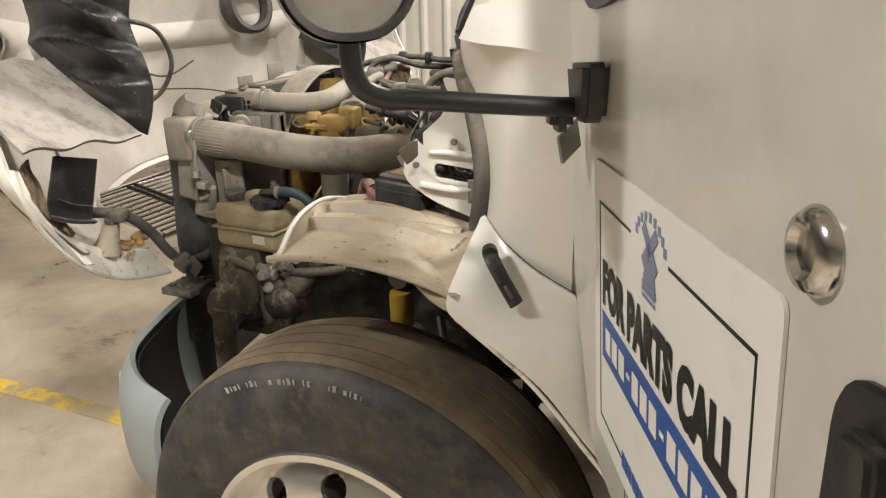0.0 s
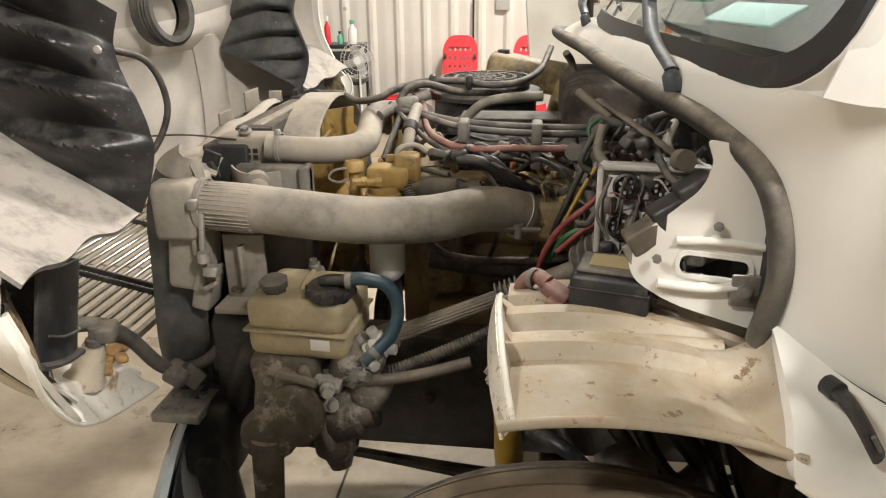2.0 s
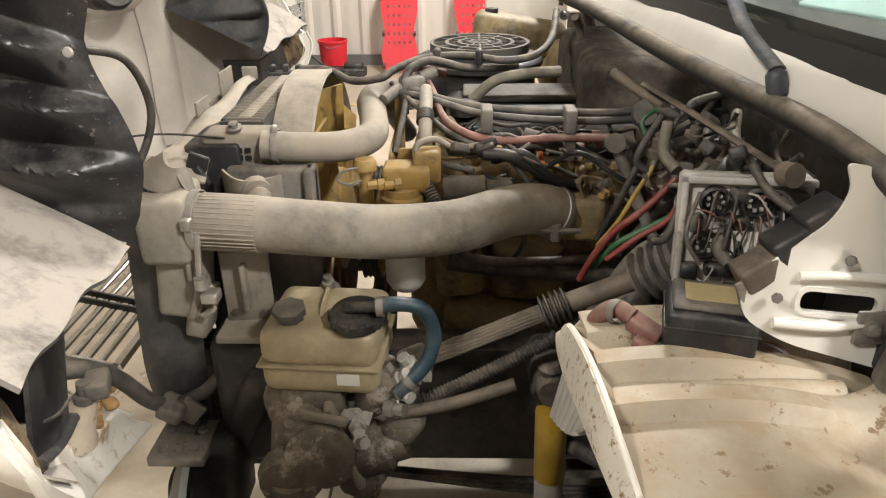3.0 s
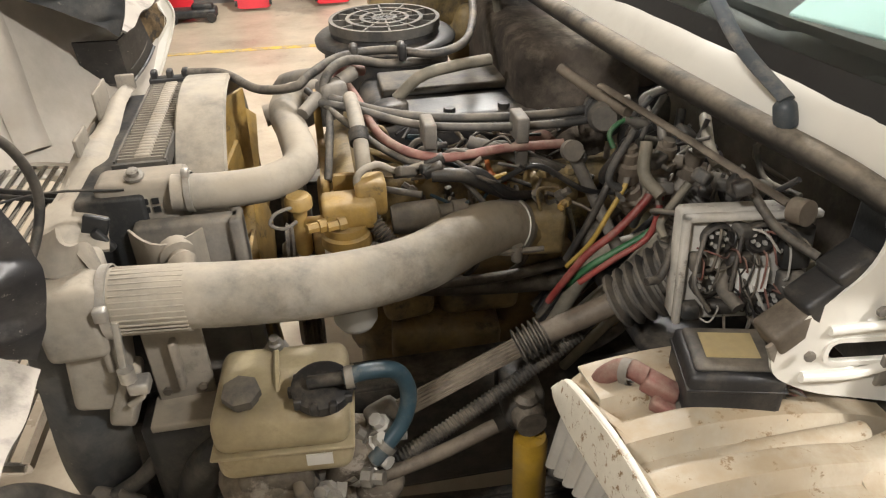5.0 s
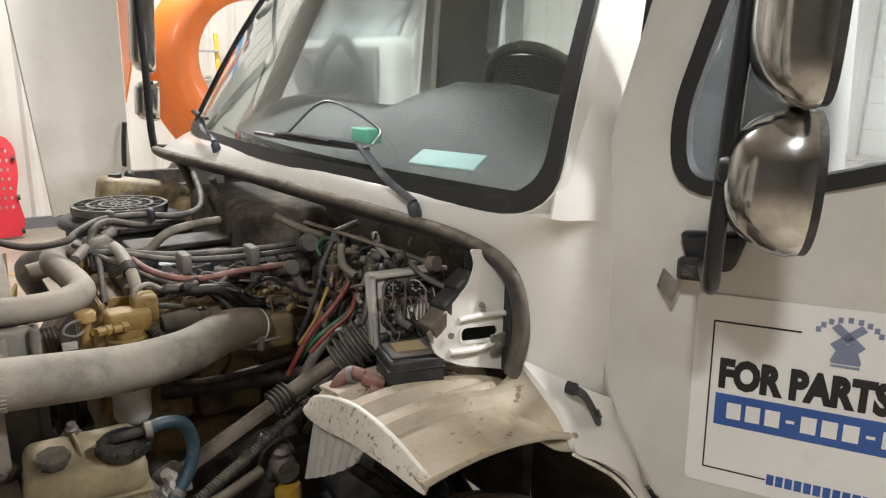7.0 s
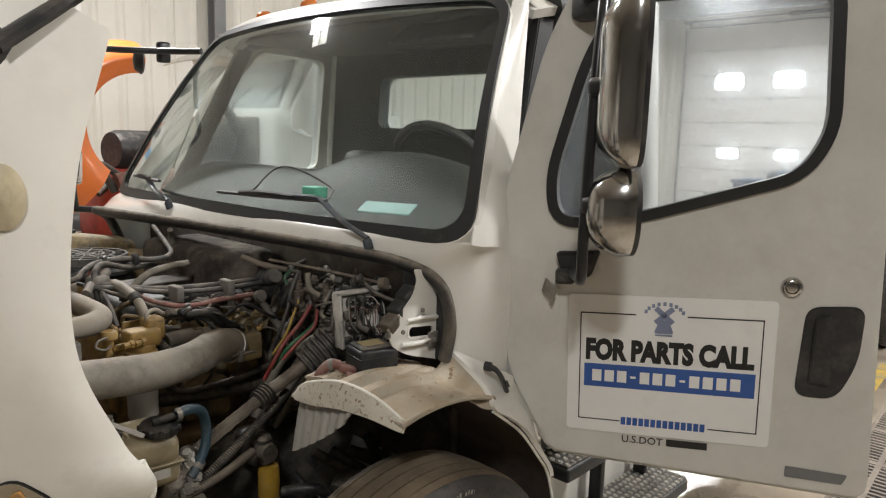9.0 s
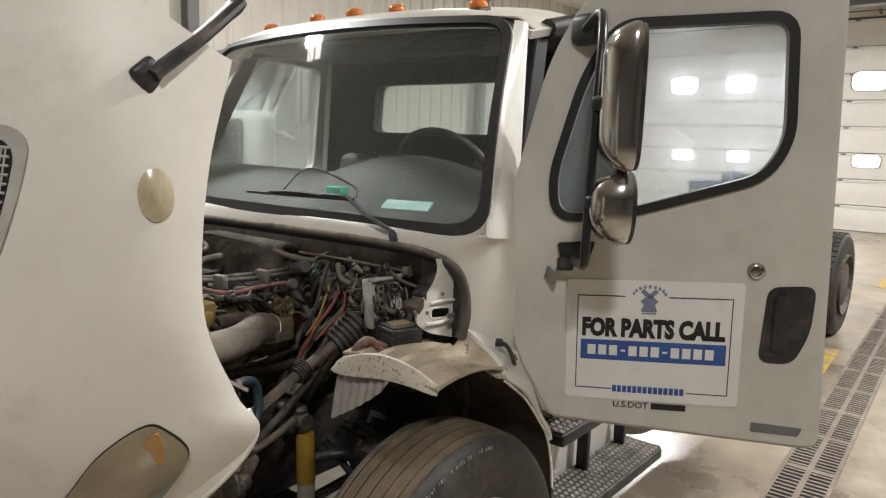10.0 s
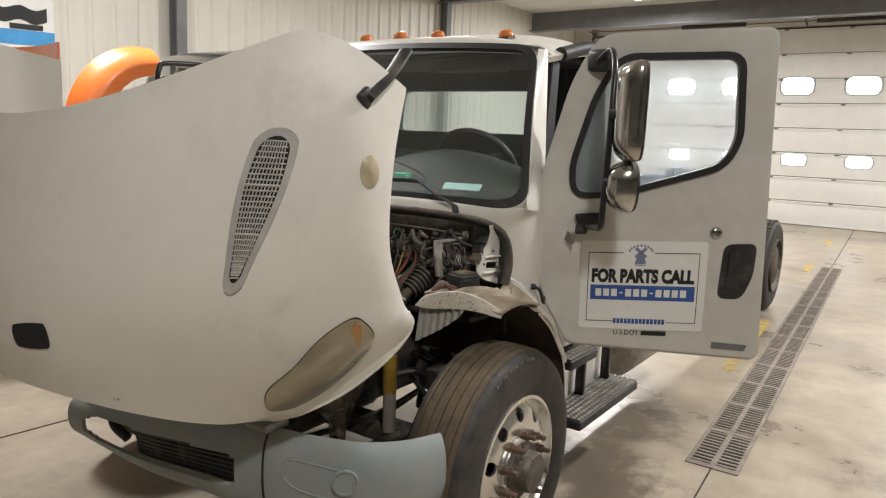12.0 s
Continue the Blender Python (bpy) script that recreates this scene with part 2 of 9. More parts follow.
stained_white = surface("mud_stained_white", (0.78, 0.75, 0.67), 0.42, vary=0.08, scale=6.0, dust=0.12, bump=0.1, settle=0.5, spots=((0.34, 0.23, 0.11), 0.58, 0.68, 11.0))
caked_mud = surface("caked_brown_mud", (0.21, 0.145, 0.075), 0.9, vary=0.5, scale=16, bump=0.9, bump_scale=45, spots=((0.05, 0.04, 0.03), 0.50, 0.58, 30.0))
arch_brown = surface("mud_stained_arch_plastic", (0.050, 0.036, 0.026), 0.75, vary=0.4, scale=7, dust=0.35, bump=0.3, settle=0.3, dust_colour=(0.15, 0.105, 0.065))
tray_grey = surface("pale_dusty_tray", (0.46, 0.44, 0.40), 0.55, vary=0.25, scale=14, dust=0.35, bump=0.15, spots=((0.10, 0.09, 0.08), 0.60, 0.70, 24.0))
baffle_rubber = surface("dusty_baffle_rubber", (0.040, 0.043, 0.046), 0.6, vary=0.4, scale=6, dust=0.45, bump=0.3, bump_scale=30, settle=0.25, dust_colour=(0.20, 0.185, 0.16), spots=((0.26, 0.24, 0.20), 0.64, 0.70, 40.0))
light_grey = surface("light_grey_plastic", (0.45, 0.44, 0.41), 0.5, vary=0.15, scale=10, dust=0.5, bump=0.1)


def hazy_glass(name, tint, film, haze, blur):
    """Clear glass with a thin film of dust that blurs part of what is seen through it."""
    m, nt, p = nodes_of(name)
    p.inputs["Base Color"].default_value = (*tint, 1)
    p.inputs["Transmission Weight"].default_value = 1.0 - film
    p.inputs["IOR"].default_value = 1.35
    p.inputs["Roughness"].default_value = 0.0
    q = nt.nodes.new("ShaderNodeBsdfPrincipled")
    q.inputs["Base Color"].default_value = (*tint, 1)
    q.inputs["Transmission Weight"].default_value = 1.0 - film
    q.inputs["IOR"].default_value = 1.35
    q.inputs["Roughness"].default_value = blur
    mx = nt.nodes.new("ShaderNodeMixShader")
    nt.links.new(ramp(nt, noise_tex(nt, 2.0, 6, 0.65, (1, 1, 0.35)), 0.30, 0.75, haze * 0.6, haze * 1.4), mx.inputs[0])
    nt.links.new(p.outputs[0], mx.inputs[1])
    nt.links.new(q.outputs[0], mx.inputs[2])
    nt.links.new(mx.outputs[0], nt.nodes["Material Output"].inputs[0])
    return m


windscreen_glass = hazy_glass("windscreen_glass", (0.82, 0.88, 0.84), 0.010, 0.03, 0.16)
# Besides dust, this strong blur imitates bloom round the bright garage windows.
door_glass = hazy_glass("door_glass", (0.88, 0.94, 0.98), 0.10, 0.30, 0.24)


def glowing(name, colour, strength):
    m, nt, p = nodes_of(name)
    p.inputs["Base Color"].default_value = (*colour, 1)
    p.inputs["Emission Color"].default_value = (*colour, 1)
    p.inputs["Emission Strength"].default_value = strength
    return m


lamp_glow = glowing("lamp_diffuser", (1.0, 0.93, 0.82), 9.0)
pane_glow = glowing("bright_window_pane", (1.0, 0.99, 0.96), 8.0)


def concrete():
    m, nt, p = nodes_of("concrete_floor")
    big, mid, fine = noise_tex(nt, 0.55, 7, 0.65), noise_tex(nt, 2.6, 7, 0.7), noise_tex(nt, 40, 4, 0.7)
    col = mixed(nt, ramp(nt, mid, 0.3, 0.7), (0.30, 0.25, 0.185), (0.46, 0.40, 0.31))
    col = mixed(nt, ramp(nt, big, 0.47, 0.62, 0, 0.75), col, (0.20, 0.165, 0.125))
    col = mixed(nt, ramp(nt, noise_tex(nt, 1.1, 8, 0.78), 0.56, 0.66, 0, 0.65), col, (0.13, 0.105, 0.08))
    col = mixed(nt, ramp(nt, fine, 0.55, 0.8, 0, 0.3), col, (0.2, 0.17, 0.13))
    # Dark patches by the wheel: wet concrete and the truck's shadow painted together.
    wet_and_shade = None
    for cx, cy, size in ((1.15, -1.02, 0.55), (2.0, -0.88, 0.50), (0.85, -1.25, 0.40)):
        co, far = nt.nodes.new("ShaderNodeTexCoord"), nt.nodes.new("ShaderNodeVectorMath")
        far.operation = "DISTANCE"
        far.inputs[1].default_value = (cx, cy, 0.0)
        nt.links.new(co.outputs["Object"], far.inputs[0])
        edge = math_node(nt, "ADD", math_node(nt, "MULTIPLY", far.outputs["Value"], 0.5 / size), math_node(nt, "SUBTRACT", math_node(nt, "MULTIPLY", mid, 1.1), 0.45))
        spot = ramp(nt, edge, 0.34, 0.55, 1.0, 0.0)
        wet_and_shade = spot if wet_and_shade is None else math_node(nt, "MAXIMUM", wet_and_shade, spot)
    col = mixed(nt, math_node(nt, "MULTIPLY", wet_and_shade, 0.78), col, (0.085, 0.068, 0.05))
    nt.links.new(col, p.inputs["Base Color"])
    nt.links.new(ramp(nt, big, 0.35, 0.65, 0.50, 0.24), p.inputs["Roughness"])
    b = nt.nodes.new("ShaderNodeBump")
    b.inputs["Strength"].default_value, b.inputs["Distance"].default_value = 0.12, 0.004
    nt.links.new(noise_tex(nt, 9, 6, 0.7), b.inputs["Height"])
    nt.links.new(b.outputs[0], p.inputs["Normal"])
    return m


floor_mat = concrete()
line_yellow = surface("floor_line_yellow", (0.62, 0.43, 0.06), 0.5, vary=0.15, scale=9, bump=0.05, spots=((0.33, 0.27, 0.18), 0.46, 0.56, 7.0))
joint_dark = surface("floor_joint_dark", (0.06, 0.05, 0.04), 0.9, vary=0.2, bump=0.0)
banner_white = surface("banner_vinyl", (0.75, 0.74, 0.71), 0.4, vary=0.05, bump=0.0)
teal_hose = surface("grey_green_hose", (0.14, 0.13, 0.10), 0.6, vary=0.2, scale=14, dust=0.6, bump=0.15)


# ---- mesh helpers ----
def V(*a):
    return Vector(a)


def box(cx, cy, cz, sx, sy, sz, bevel=0.0, turn=(0, 0, 0), seg=2):
    bm = bmesh.new()
    bmesh.ops.create_cube(bm, size=1.0)
    bmesh.ops.scale(bm, vec=(sx, sy, sz), verts=bm.verts)
    if bevel > 0:
        bmesh.ops.bevel(bm, geom=bm.edges[:], offset=min(bevel, 0.49 * min(sx, sy, sz)), segments=seg, affect="EDGES", profile=0.5)
    bmesh.ops.transform(bm, matrix=pose(cx, cy, cz, *turn), verts=bm.verts)
    return bm


def joined(*bms):
    out = bmesh.new()
    for b in bms:
        me = bpy.data.meshes.new("tmp")
        b.to_mesh(me)
        b.free()
        out.from_mesh(me)
        bpy.data.meshes.remove(me)
    return out


def spline(pts, n=8):
    """A smooth line through the points."""
    pts = [Vector(p) for p in pts]
    if len(pts) == 2:
        return [pts[0].lerp(pts[1], i / n) for i in range(n + 1)]
    ext = [pts[0] * 2 - pts[1]] + pts + [pts[-1] * 2 - pts[-2]]
    out = []
    for i in range(1, len(ext) - 2):
        a, b, c, d = ext[i - 1], ext[i], ext[i + 1], ext[i + 2]
        for k in range(n):
            t = k / n
            out.append(0.5 * (2 * b + (c - a) * t + (2 * a - 5 * b + 4 * c - d) * t * t + (3 * b - a - 3 * c + d) * t ** 3))
    out.append(pts[-1])
    return out


def tube(pts, r, seg=10, n=8, smooth=True, ribs=0, rib=0.0, taper=None, flat=1.0):
    """A round pipe along the points; ribs: how many rings stand out of it, by rib metres; flat squeezes it."""
    line = spline(pts, n) if smooth else [Vector(p) for p in pts]
    if ribs:
        want, total = ribs * 4, sum((b - a).length for a, b in zip(line, line[1:]))
        fine, acc, k = [], 0.0, 0
        seglen = [(b - a).length for a, b in zip(line, line[1:])]
        for i in range(want + 1):
            s = total * i / want
            acc, k = 0.0, 0
            while k < len(seglen) - 1 and acc + seglen[k] < s:
                acc += seglen[k]
                k += 1
            fine.append(line[k].lerp(line[k + 1], (s - acc) / max(seglen[k], 1e-9)))
        line = fine
    bm = bmesh.new()
    rings, up = [], None
    for i, p in enumerate(line):
        t = (line[min(i + 1, len(line) - 1)] - line[max(i - 1, 0)]).normalized()
        if up is None:
            up = t.orthogonal().normalized()
            if flat != 1.0:
                up = (V(0, 0, 1) - t * t.z).normalized()
        up = (up - t * up.dot(t)).normalized()
        side = t.cross(up)
        f = i / max(1, len(line) - 1)
        rr = r * (1 + (taper - 1) * f if taper else 1)
        if ribs:
            rr += rib * (1 if i % 4 in (1, 2) else 0)
        rings.append([bm.verts.new(p + up * (math.cos(a) * rr * flat) + side * (math.sin(a) * rr)) for a in (2 * math.pi * k / seg for k in range(seg))])
    for a, b in zip(rings, rings[1:]):
        for k in range(seg):
            bm.faces.new((a[k], a[(k + 1) % seg], b[(k + 1) % seg], b[k]))
    bm.faces.new(rings[0][::-1])
    bm.faces.new(rings[-1])
    bmesh.ops.recalc_face_normals(bm, faces=bm.faces)
    return bm


def lathe(origin, axis, profile, seg=28, cap=True):
    """A turned body: profile holds (radius, distance along the axis)."""
    bm = bmesh.new()
    axis = Vector(axis).normalized()
    u = axis.orthogonal().normalized()
    w = axis.cross(u)
    o = Vector(origin)
    rings = []
    for r, h in profile:
        if r < 1e-5:
            rings.append([bm.verts.new(o + axis * h)])
        else:
            rings.append([bm.verts.new(o + axis * h + (u * math.cos(a) + w * math.sin(a)) * r) for a in (2 * math.pi * k / seg for k in range(seg))])
    for a, b in zip(rings, rings[1:]):
        for k in range(seg):
            k2 = (k + 1) % seg
            if len(a) == 1 and len(b) > 1:
                bm.faces.new((a[0], b[k2], b[k]))
            elif len(b) == 1 and len(a) > 1:
                bm.faces.new((a[k], a[k2], b[0]))
            elif len(a) > 1:
                bm.faces.new((a[k], a[k2], b[k2], b[k]))
    if cap:
        for ring in (rings[0], rings[-1]):
            if len(ring) > 1:
                bm.faces.new(ring)
    bmesh.ops.recalc_face_normals(bm, faces=bm.faces)
    return bm


def sheet(f, nu, nv, thick=0.0, closed_u=False):
    """A curved sheet from f(u, v), u and v from 0 to 1, thickened against its normal."""
    bm = bmesh.new()
    g = [[bm.verts.new(f(i / nu, j / nv)) for j in range(nv + 1)] for i in range(nu + (0 if closed_u else 1))]
    rows = len(g)
    for i in range(nu):
        for j in range(nv):
            bm.faces.new((g[i][j], g[(i + 1) % rows][j], g[(i + 1) % rows][j + 1], g[i][j + 1]))
    bm.normal_update()
    if thick:
        bmesh.ops.solidify(bm, geom=bm.faces[:], thickness=thick)
    bmesh.ops.recalc_face_normals(bm, faces=bm.faces)
    return bm


def rounded(pts, r=0.03, n=5):
    """A closed outline with its corners rounded; a point may carry its own radius."""
    out = []
    k = len(pts)
    for i in range(k):
        p, a, b = (Vector(pts[j][:2]) for j in (i, i - 1, (i + 1) % k))
        rr = pts[i][2] if len(pts[i]) > 2 else r
        da, db = a - p, b - p
        d = min(rr, da.length * 0.49, db.length * 0.49)
        if d < 1e-4:
            out.append(p)
            continue
        s, e = p + da.normalized() * d, p + db.normalized() * d
        for j in range(n + 1):
            t = j / n
            out.append(s.lerp(p, t).lerp(p.lerp(e, t), t))
    return out


def plate(outline, place, thick, bevel=0.0, holes=()):
    """A plate of an outline; place(u, v, w) gives the point in the world, w from 0 (front) to thick (back)."""
    bm = bmesh.new()
    loops = [outline] + list(holes)
    edges = []
    for loop in loops:
        vs = [bm.verts.new((p[0], p[1], 0)) for p in loop]
        edges += [bm.edges.new((vs[i], vs[(i + 1) % len(vs)])) for i in range(len(vs))]
    if holes:
        bmesh.ops.triangle_fill(bm, use_beauty=True, use_dissolve=False, edges=edges)
    else:
        bm.faces.new(list(bm.verts))
    if bm.faces:
        front = bm.faces[:]
        res = bmesh.ops.extrude_face_region(bm, geom=front)
        new_v = [g for g in res["geom"] if isinstance(g, bmesh.types.BMVert)]
        bmesh.ops.translate(bm, vec=(0, 0, thick), verts=new_v)
    bmesh.ops.recalc_face_normals(bm, faces=bm.faces)
    if bevel:
        sharp = [e for e in bm.edges if len(e.link_faces) == 2 and e.calc_face_angle(0) > 1.0]
        bmesh.ops.bevel(bm, geom=sharp, offset=bevel, segments=2, affect="EDGES")
    for v in bm.verts:
        v.co = place(*v.co)
    bmesh.ops.recalc_face_normals(bm, faces=bm.faces)
    return bm


def root_of(ob):
    while ob.parent:
        ob = ob.parent
    return ob


def as_object(name, bm, material, offset=(0, 0, 0), crease=32):
    if tuple(offset) != (0, 0, 0):
        bmesh.ops.translate(bm, vec=-Vector(offset), verts=bm.verts)
    lim = radians(crease)
    for f in bm.faces:
        f.smooth = True
    for e in bm.edges:
        if len(e.link_faces) == 2 and e.calc_face_angle(0) > lim:
            e.smooth = False
    me = bpy.data.meshes.new(name)
    bm.to_mesh(me)
    bm.free()
    for mm in material if isinstance(material, (list, tuple)) else (material,):
        me.materials.append(mm)
    return new(name, me)


def part(name, bm, material, parent, label="", crease=48):
    """One mesh under a thing or a part; its points are given in the world."""
    ob = as_object(name, bm, material, root_of(parent).location, crease)
    ob.parent = parent
    return tagged(ob, label) if label else ob


def thing(name, label, category, at=(0, 0, 0), group="", kind=""):
    ob = new(name)
    ob.location = at
    return tagged(ob, label, category, group, kind)


def single(name, bm, material, label, category, group="", kind="", crease=32):
    return tagged(as_object(name, bm, material, (0, 0, 0), crease), label, category, group, kind)

# ---- the workshop ----
X0, X1, Y0, Y1, TOP = -12.0, 17.5, -12.0, 6.75, 5.1


def box_structure(name, label, category, material, *dims, bevel=0.0):
    return single(name, box(*dims, bevel=bevel), material, label, category, kind="structure")


floor = box_structure("floor", "stained tan concrete workshop floor with patches of wet and painted shade", "floor", floor_mat, (X0 + X1) / 2, (Y0 + Y1) / 2, -0.1, X1 - X0 + 0.4, Y1 - Y0 + 0.4, 0.2)
ceiling = tagged(as_object("ceiling", sheet(lambda u, v: V(X0 + (X1 - X0) * u, Y0 + (Y1 - Y0) * v, TOP + 0.02 * (int(round(u * 330)) % 6 < 2)), 330, 1, 0.03), ceiling_metal), "white ribbed sheet metal ceiling", "ceiling", kind="structure")


def ribbed(a, b, z0, z1, out):
    """A wall of upright ribbed sheet from a to b."""
    a, b = Vector(a), Vector(b)
    n = int((b - a).length / 0.04)
    out = Vector(out)

    def f(u, v):
        k = int(round(u * n)) % 8
        lift = (0.028, 0.028, 0.0, 0.0, 0.008, 0.008, 0.0, 0.0)[k]
        return (a.lerp(b, u) + out * lift).to_3d() + V(0, 0, z0 + (z1 - z0) * v)
    return sheet(f, n, 1, 0.12)


def wall(name, label, a, b, out, material=wall_metal):
    return tagged(as_object(name, ribbed(a, b, 0, TOP + 0.05, out), material, crease=20), label, "wall", kind="structure")


wall("wall_east", "white ribbed sheet metal workshop wall", (X0, Y1), (X1, Y1), (0, -1))
# Plain unseen walls that close the room, greyed and set back to cut fill.
wall("wall_west", "unseen ribbed sheet metal workshop wall, greyed to cut bounced light", (X1, Y0), (X0, Y0), (0, 1), unseen_wall_grey)
wall("wall_south", "unseen ribbed sheet metal workshop wall, greyed to cut bounced light", (X0, Y0), (X0, Y1), (1, 0), unseen_wall_grey)
box_structure("baseboard", "grey steel base strip along the wall", "trim", steel_grey, (X0 + X1) / 2, Y1 - 0.045, 0.06, X1 - X0, 0.03, 0.12)

# far end: a tall sectional door between plain wall pieces
GX = X1 - 0.12
GY0, GY1 = -3.6, 6.2
north = thing("wall_north", "white sheet metal end wall beside the garage door", "wall", (X1, 0, 0), kind="structure")
part("wall_piece", ribbed((X1, Y0), (X1, GY0), 0, TOP, (-1, 0)), wall_metal, north)
part("wall_piece", ribbed((X1, GY1), (X1, Y1), 0, TOP, (-1, 0)), wall_metal, north)
part("wall_piece", box(X1, (GY0 + GY1) / 2, TOP - 0.1, 0.16, GY1 - GY0, 0.3), wall_metal, north)

gdoor = thing("door_1", "closed white sectional garage door with small lit windows", "garage door", (GX, 0, 0), kind="structure")
PANEL = 0.6
for k in range(8):
    zc = PANEL * (k + 0.5)
    bm = box(GX, (GY0 + GY1) / 2, zc, 0.05, GY1 - GY0, PANEL - 0.012, 0.004)
    for dz in (-0.27, 0.27, 0.235):
        bm = joined(bm, box(GX - 0.03, (GY0 + GY1) / 2, zc + dz, 0.02, GY1 - GY0, 0.02, 0.004))
    part("panel", bm, garage_white, gdoor)
    for j in range(8):
        yy = GY1 - 0.5 - j * 1.42
        if yy > GY0:
            part("hinge", box(GX - 0.045, yy - 0.35, zc + 0.27, 0.02, 0.10, 0.035, 0.004), steel_grey, gdoor)


def garage_window(yc, zc, w, h):
    out = rounded([(-w / 2, -h / 2), (w / 2, -h / 2), (w / 2, h / 2), (-w / 2, h / 2)], h * 0.42, 6)
    inn = [p * 0.90 for p in out]
    frame = part("window_frame", plate(out, lambda u, v, t: V(GX - 0.052 + t, yc + u, zc + v), 0.02, holes=[inn]), light_grey, gdoor)
    part("pane", plate(inn, lambda u, v, t: V(GX - 0.046 + t, yc + u, zc + v), 0.01), pane_glow, frame, "bright frosted pane")


for j in range(7):
    yc = 4.87 - j * 1.42
    garage_window(yc, 1.62, 0.62, 0.30)
    # Upper panes are drawn larger, so that the glare round them is included.
    garage_window(yc + 0.1, 3.42, 0.80, 0.46)
for yy in (GY0 + 0.03, GY1 - 0.03):
    part("track", box(GX - 0.10, yy, 2.4, 0.06, 0.05, 4.8, 0.005), steel_grey, gdoor)

# steel frame and ducts overhead
for cx in (3.95, 10.5):
    single("steel_column", joined(box(cx, Y1 - 0.16, TOP / 2, 0.02, 0.16, TOP), box(cx, Y1 - 0.08, TOP / 2, 0.16, 0.02, TOP), box(cx, Y1 - 0.24, TOP / 2, 0.16, 0.02, TOP)), steel_grey, "grey steel wide-flange column against the wall", "column", kind="structure")
for cx in (14.6, 10.5):
    single("roof_beam", joined(box(cx, (Y0 + Y1) / 2, TOP - 0.25, 0.03, Y1 - Y0, 0.46), box(cx, (Y0 + Y1) / 2, TOP - 0.48, 0.22, Y1 - Y0, 0.03)), steel_grey, "grey steel beam across the ceiling", "beam", kind="structure")
spring = thing("torsion_spring_shaft", "steel shaft with black torsion springs above the garage door", "door spring", (GX - 0.3, 0.6, 4.9))
part("shaft", tube([(GX - 0.3, GY0, 4.92), (GX - 0.3, GY1, 4.92)], 0.018, 8), steel_grey, spring)
for yy in (GY0 + 0.1, 0.65, GY1 - 0.1):
    part("shaft_bracket", box(GX - 0.16, yy, 4.92, 0.34, 0.02, 0.12, 0.004), steel_grey, spring)
for ya, yb in ((3.6, 2.0), (0.4, -1.0)):
    part("spring_coil", tube([(GX - 0.3, ya, 4.92), (GX - 0.3, yb, 4.92)], 0.045, 10, ribs=24, rib=0.012), black_steel, spring)


def high_bay(lx, ly):
    t = thing("high_bay_lamp", "white LED high-bay lamp hung under the ceiling", "ceiling lamp", (lx, ly, 4.9), group="high-bay lamps")
    part("housing", box(lx, ly, 4.97, 1.25, 0.34, 0.06, 0.01), ceiling_metal, t)
    for dy in (-0.09, 0.09):
        part("diffuser", box(lx, ly + dy, 4.93, 1.2, 0.12, 0.03, 0.01), lamp_glow, t, "lit warm-white diffuser")
    for dx in (-0.5, 0.5):
        part("hanger", tube([(lx + dx, ly, 5.0), (lx + dx, ly, TOP)], 0.006, 6), steel_grey, t)
    return t


# Each entry gets a housing, the unseen far pair added for brightness too.
for lx, ly, power in LAMPS:
    high_bay(lx, ly)

# trench drain
DY0, DY1 = -1.445, -1.715


def drain():
    t = thing("trench_drain", "long rusty cast iron trench drain grating in the floor", "drain", (5.5, -1.58, 0))
    xa, xb = 1.60, 10.3
    slope = 0.047
    n = 15
    cell = (xb - xa) / n

    def yat(x, f):
        return DY0 + (DY1 - DY0) * f + slope * (x - xa) * 0.9
    part("channel", box((xa + xb) / 2, yat((xa + xb) / 2, 0.5), -0.02, xb - xa, 0.24, 0.044, turn=(0, 0, 2.4)), dark_recess, t)
    for f in (0.0, 1.0, 0.5):
        w = 0.022 if f != 0.5 else 0.03
        part("rail", plate([(0, 0), (1, 0), (1, 1), (0, 1)], lambda u, v, th, f=f, w=w: V(xa + (xb - xa) * u, yat(xa + (xb - xa) * u, f) + (v - 0.5) * w, 0.008 - th), 0.02), cast_iron, t)
    for i in range(n):
        for side in (0, 1):
            f0 = 0.06 + side * 0.5
            bars = []
            for k in range(12):
                xx = xa + cell * (i + (k + 0.5) / 12)
                y0, y1 = yat(xx, f0), yat(xx, f0 + 0.38)
                wide = 0.05 if k == 0 else 0.020
                bars.append(box(xx, (y0 + y1) / 2, 0.001, wide, abs(y1 - y0) + 0.01, 0.012))
            part("grate", joined(*bars), cast_iron, t)
    return t


drain()


def strip(name, label, material, x0, y0, x1, y1, w):
    a, b = V(x0, y0, 0), V(x1, y1, 0)
    d = (b - a).normalized()
    m = (a + b) / 2
    bm = box(m.x, m.y, 0.0005, (b - a).length, w, 0.007, turn=(0, 0, math.degrees(math.atan2(d.y, d.x))))
    return single(name, bm, material, label, "floor marking", kind="structure")


strip("floor_line", "worn yellow painted line on the concrete floor", line_yellow, -3.2, 4.95, 3.2, 4.72, 0.075)
strip("floor_line", "worn yellow painted line on the concrete floor", line_yellow, -4.6, -0.33, -1.32, -0.35, 0.085)
for xa, xb in ((3.6, 4.15), (4.5, 5.7), (9.6, 10.6), (13.4, 14.6)):
    strip("floor_line", "worn yellow painted line on the concrete floor", line_yellow, xa, -1.20 + 0.045 * (xa - 3.6), xb, -1.20 + 0.045 * (xb - 3.6), 0.09)
strip("floor_joint", "dark saw-cut joint in the concrete floor", joint_dark, -6.5, 2.2, 6.5, 1.2, 0.008)
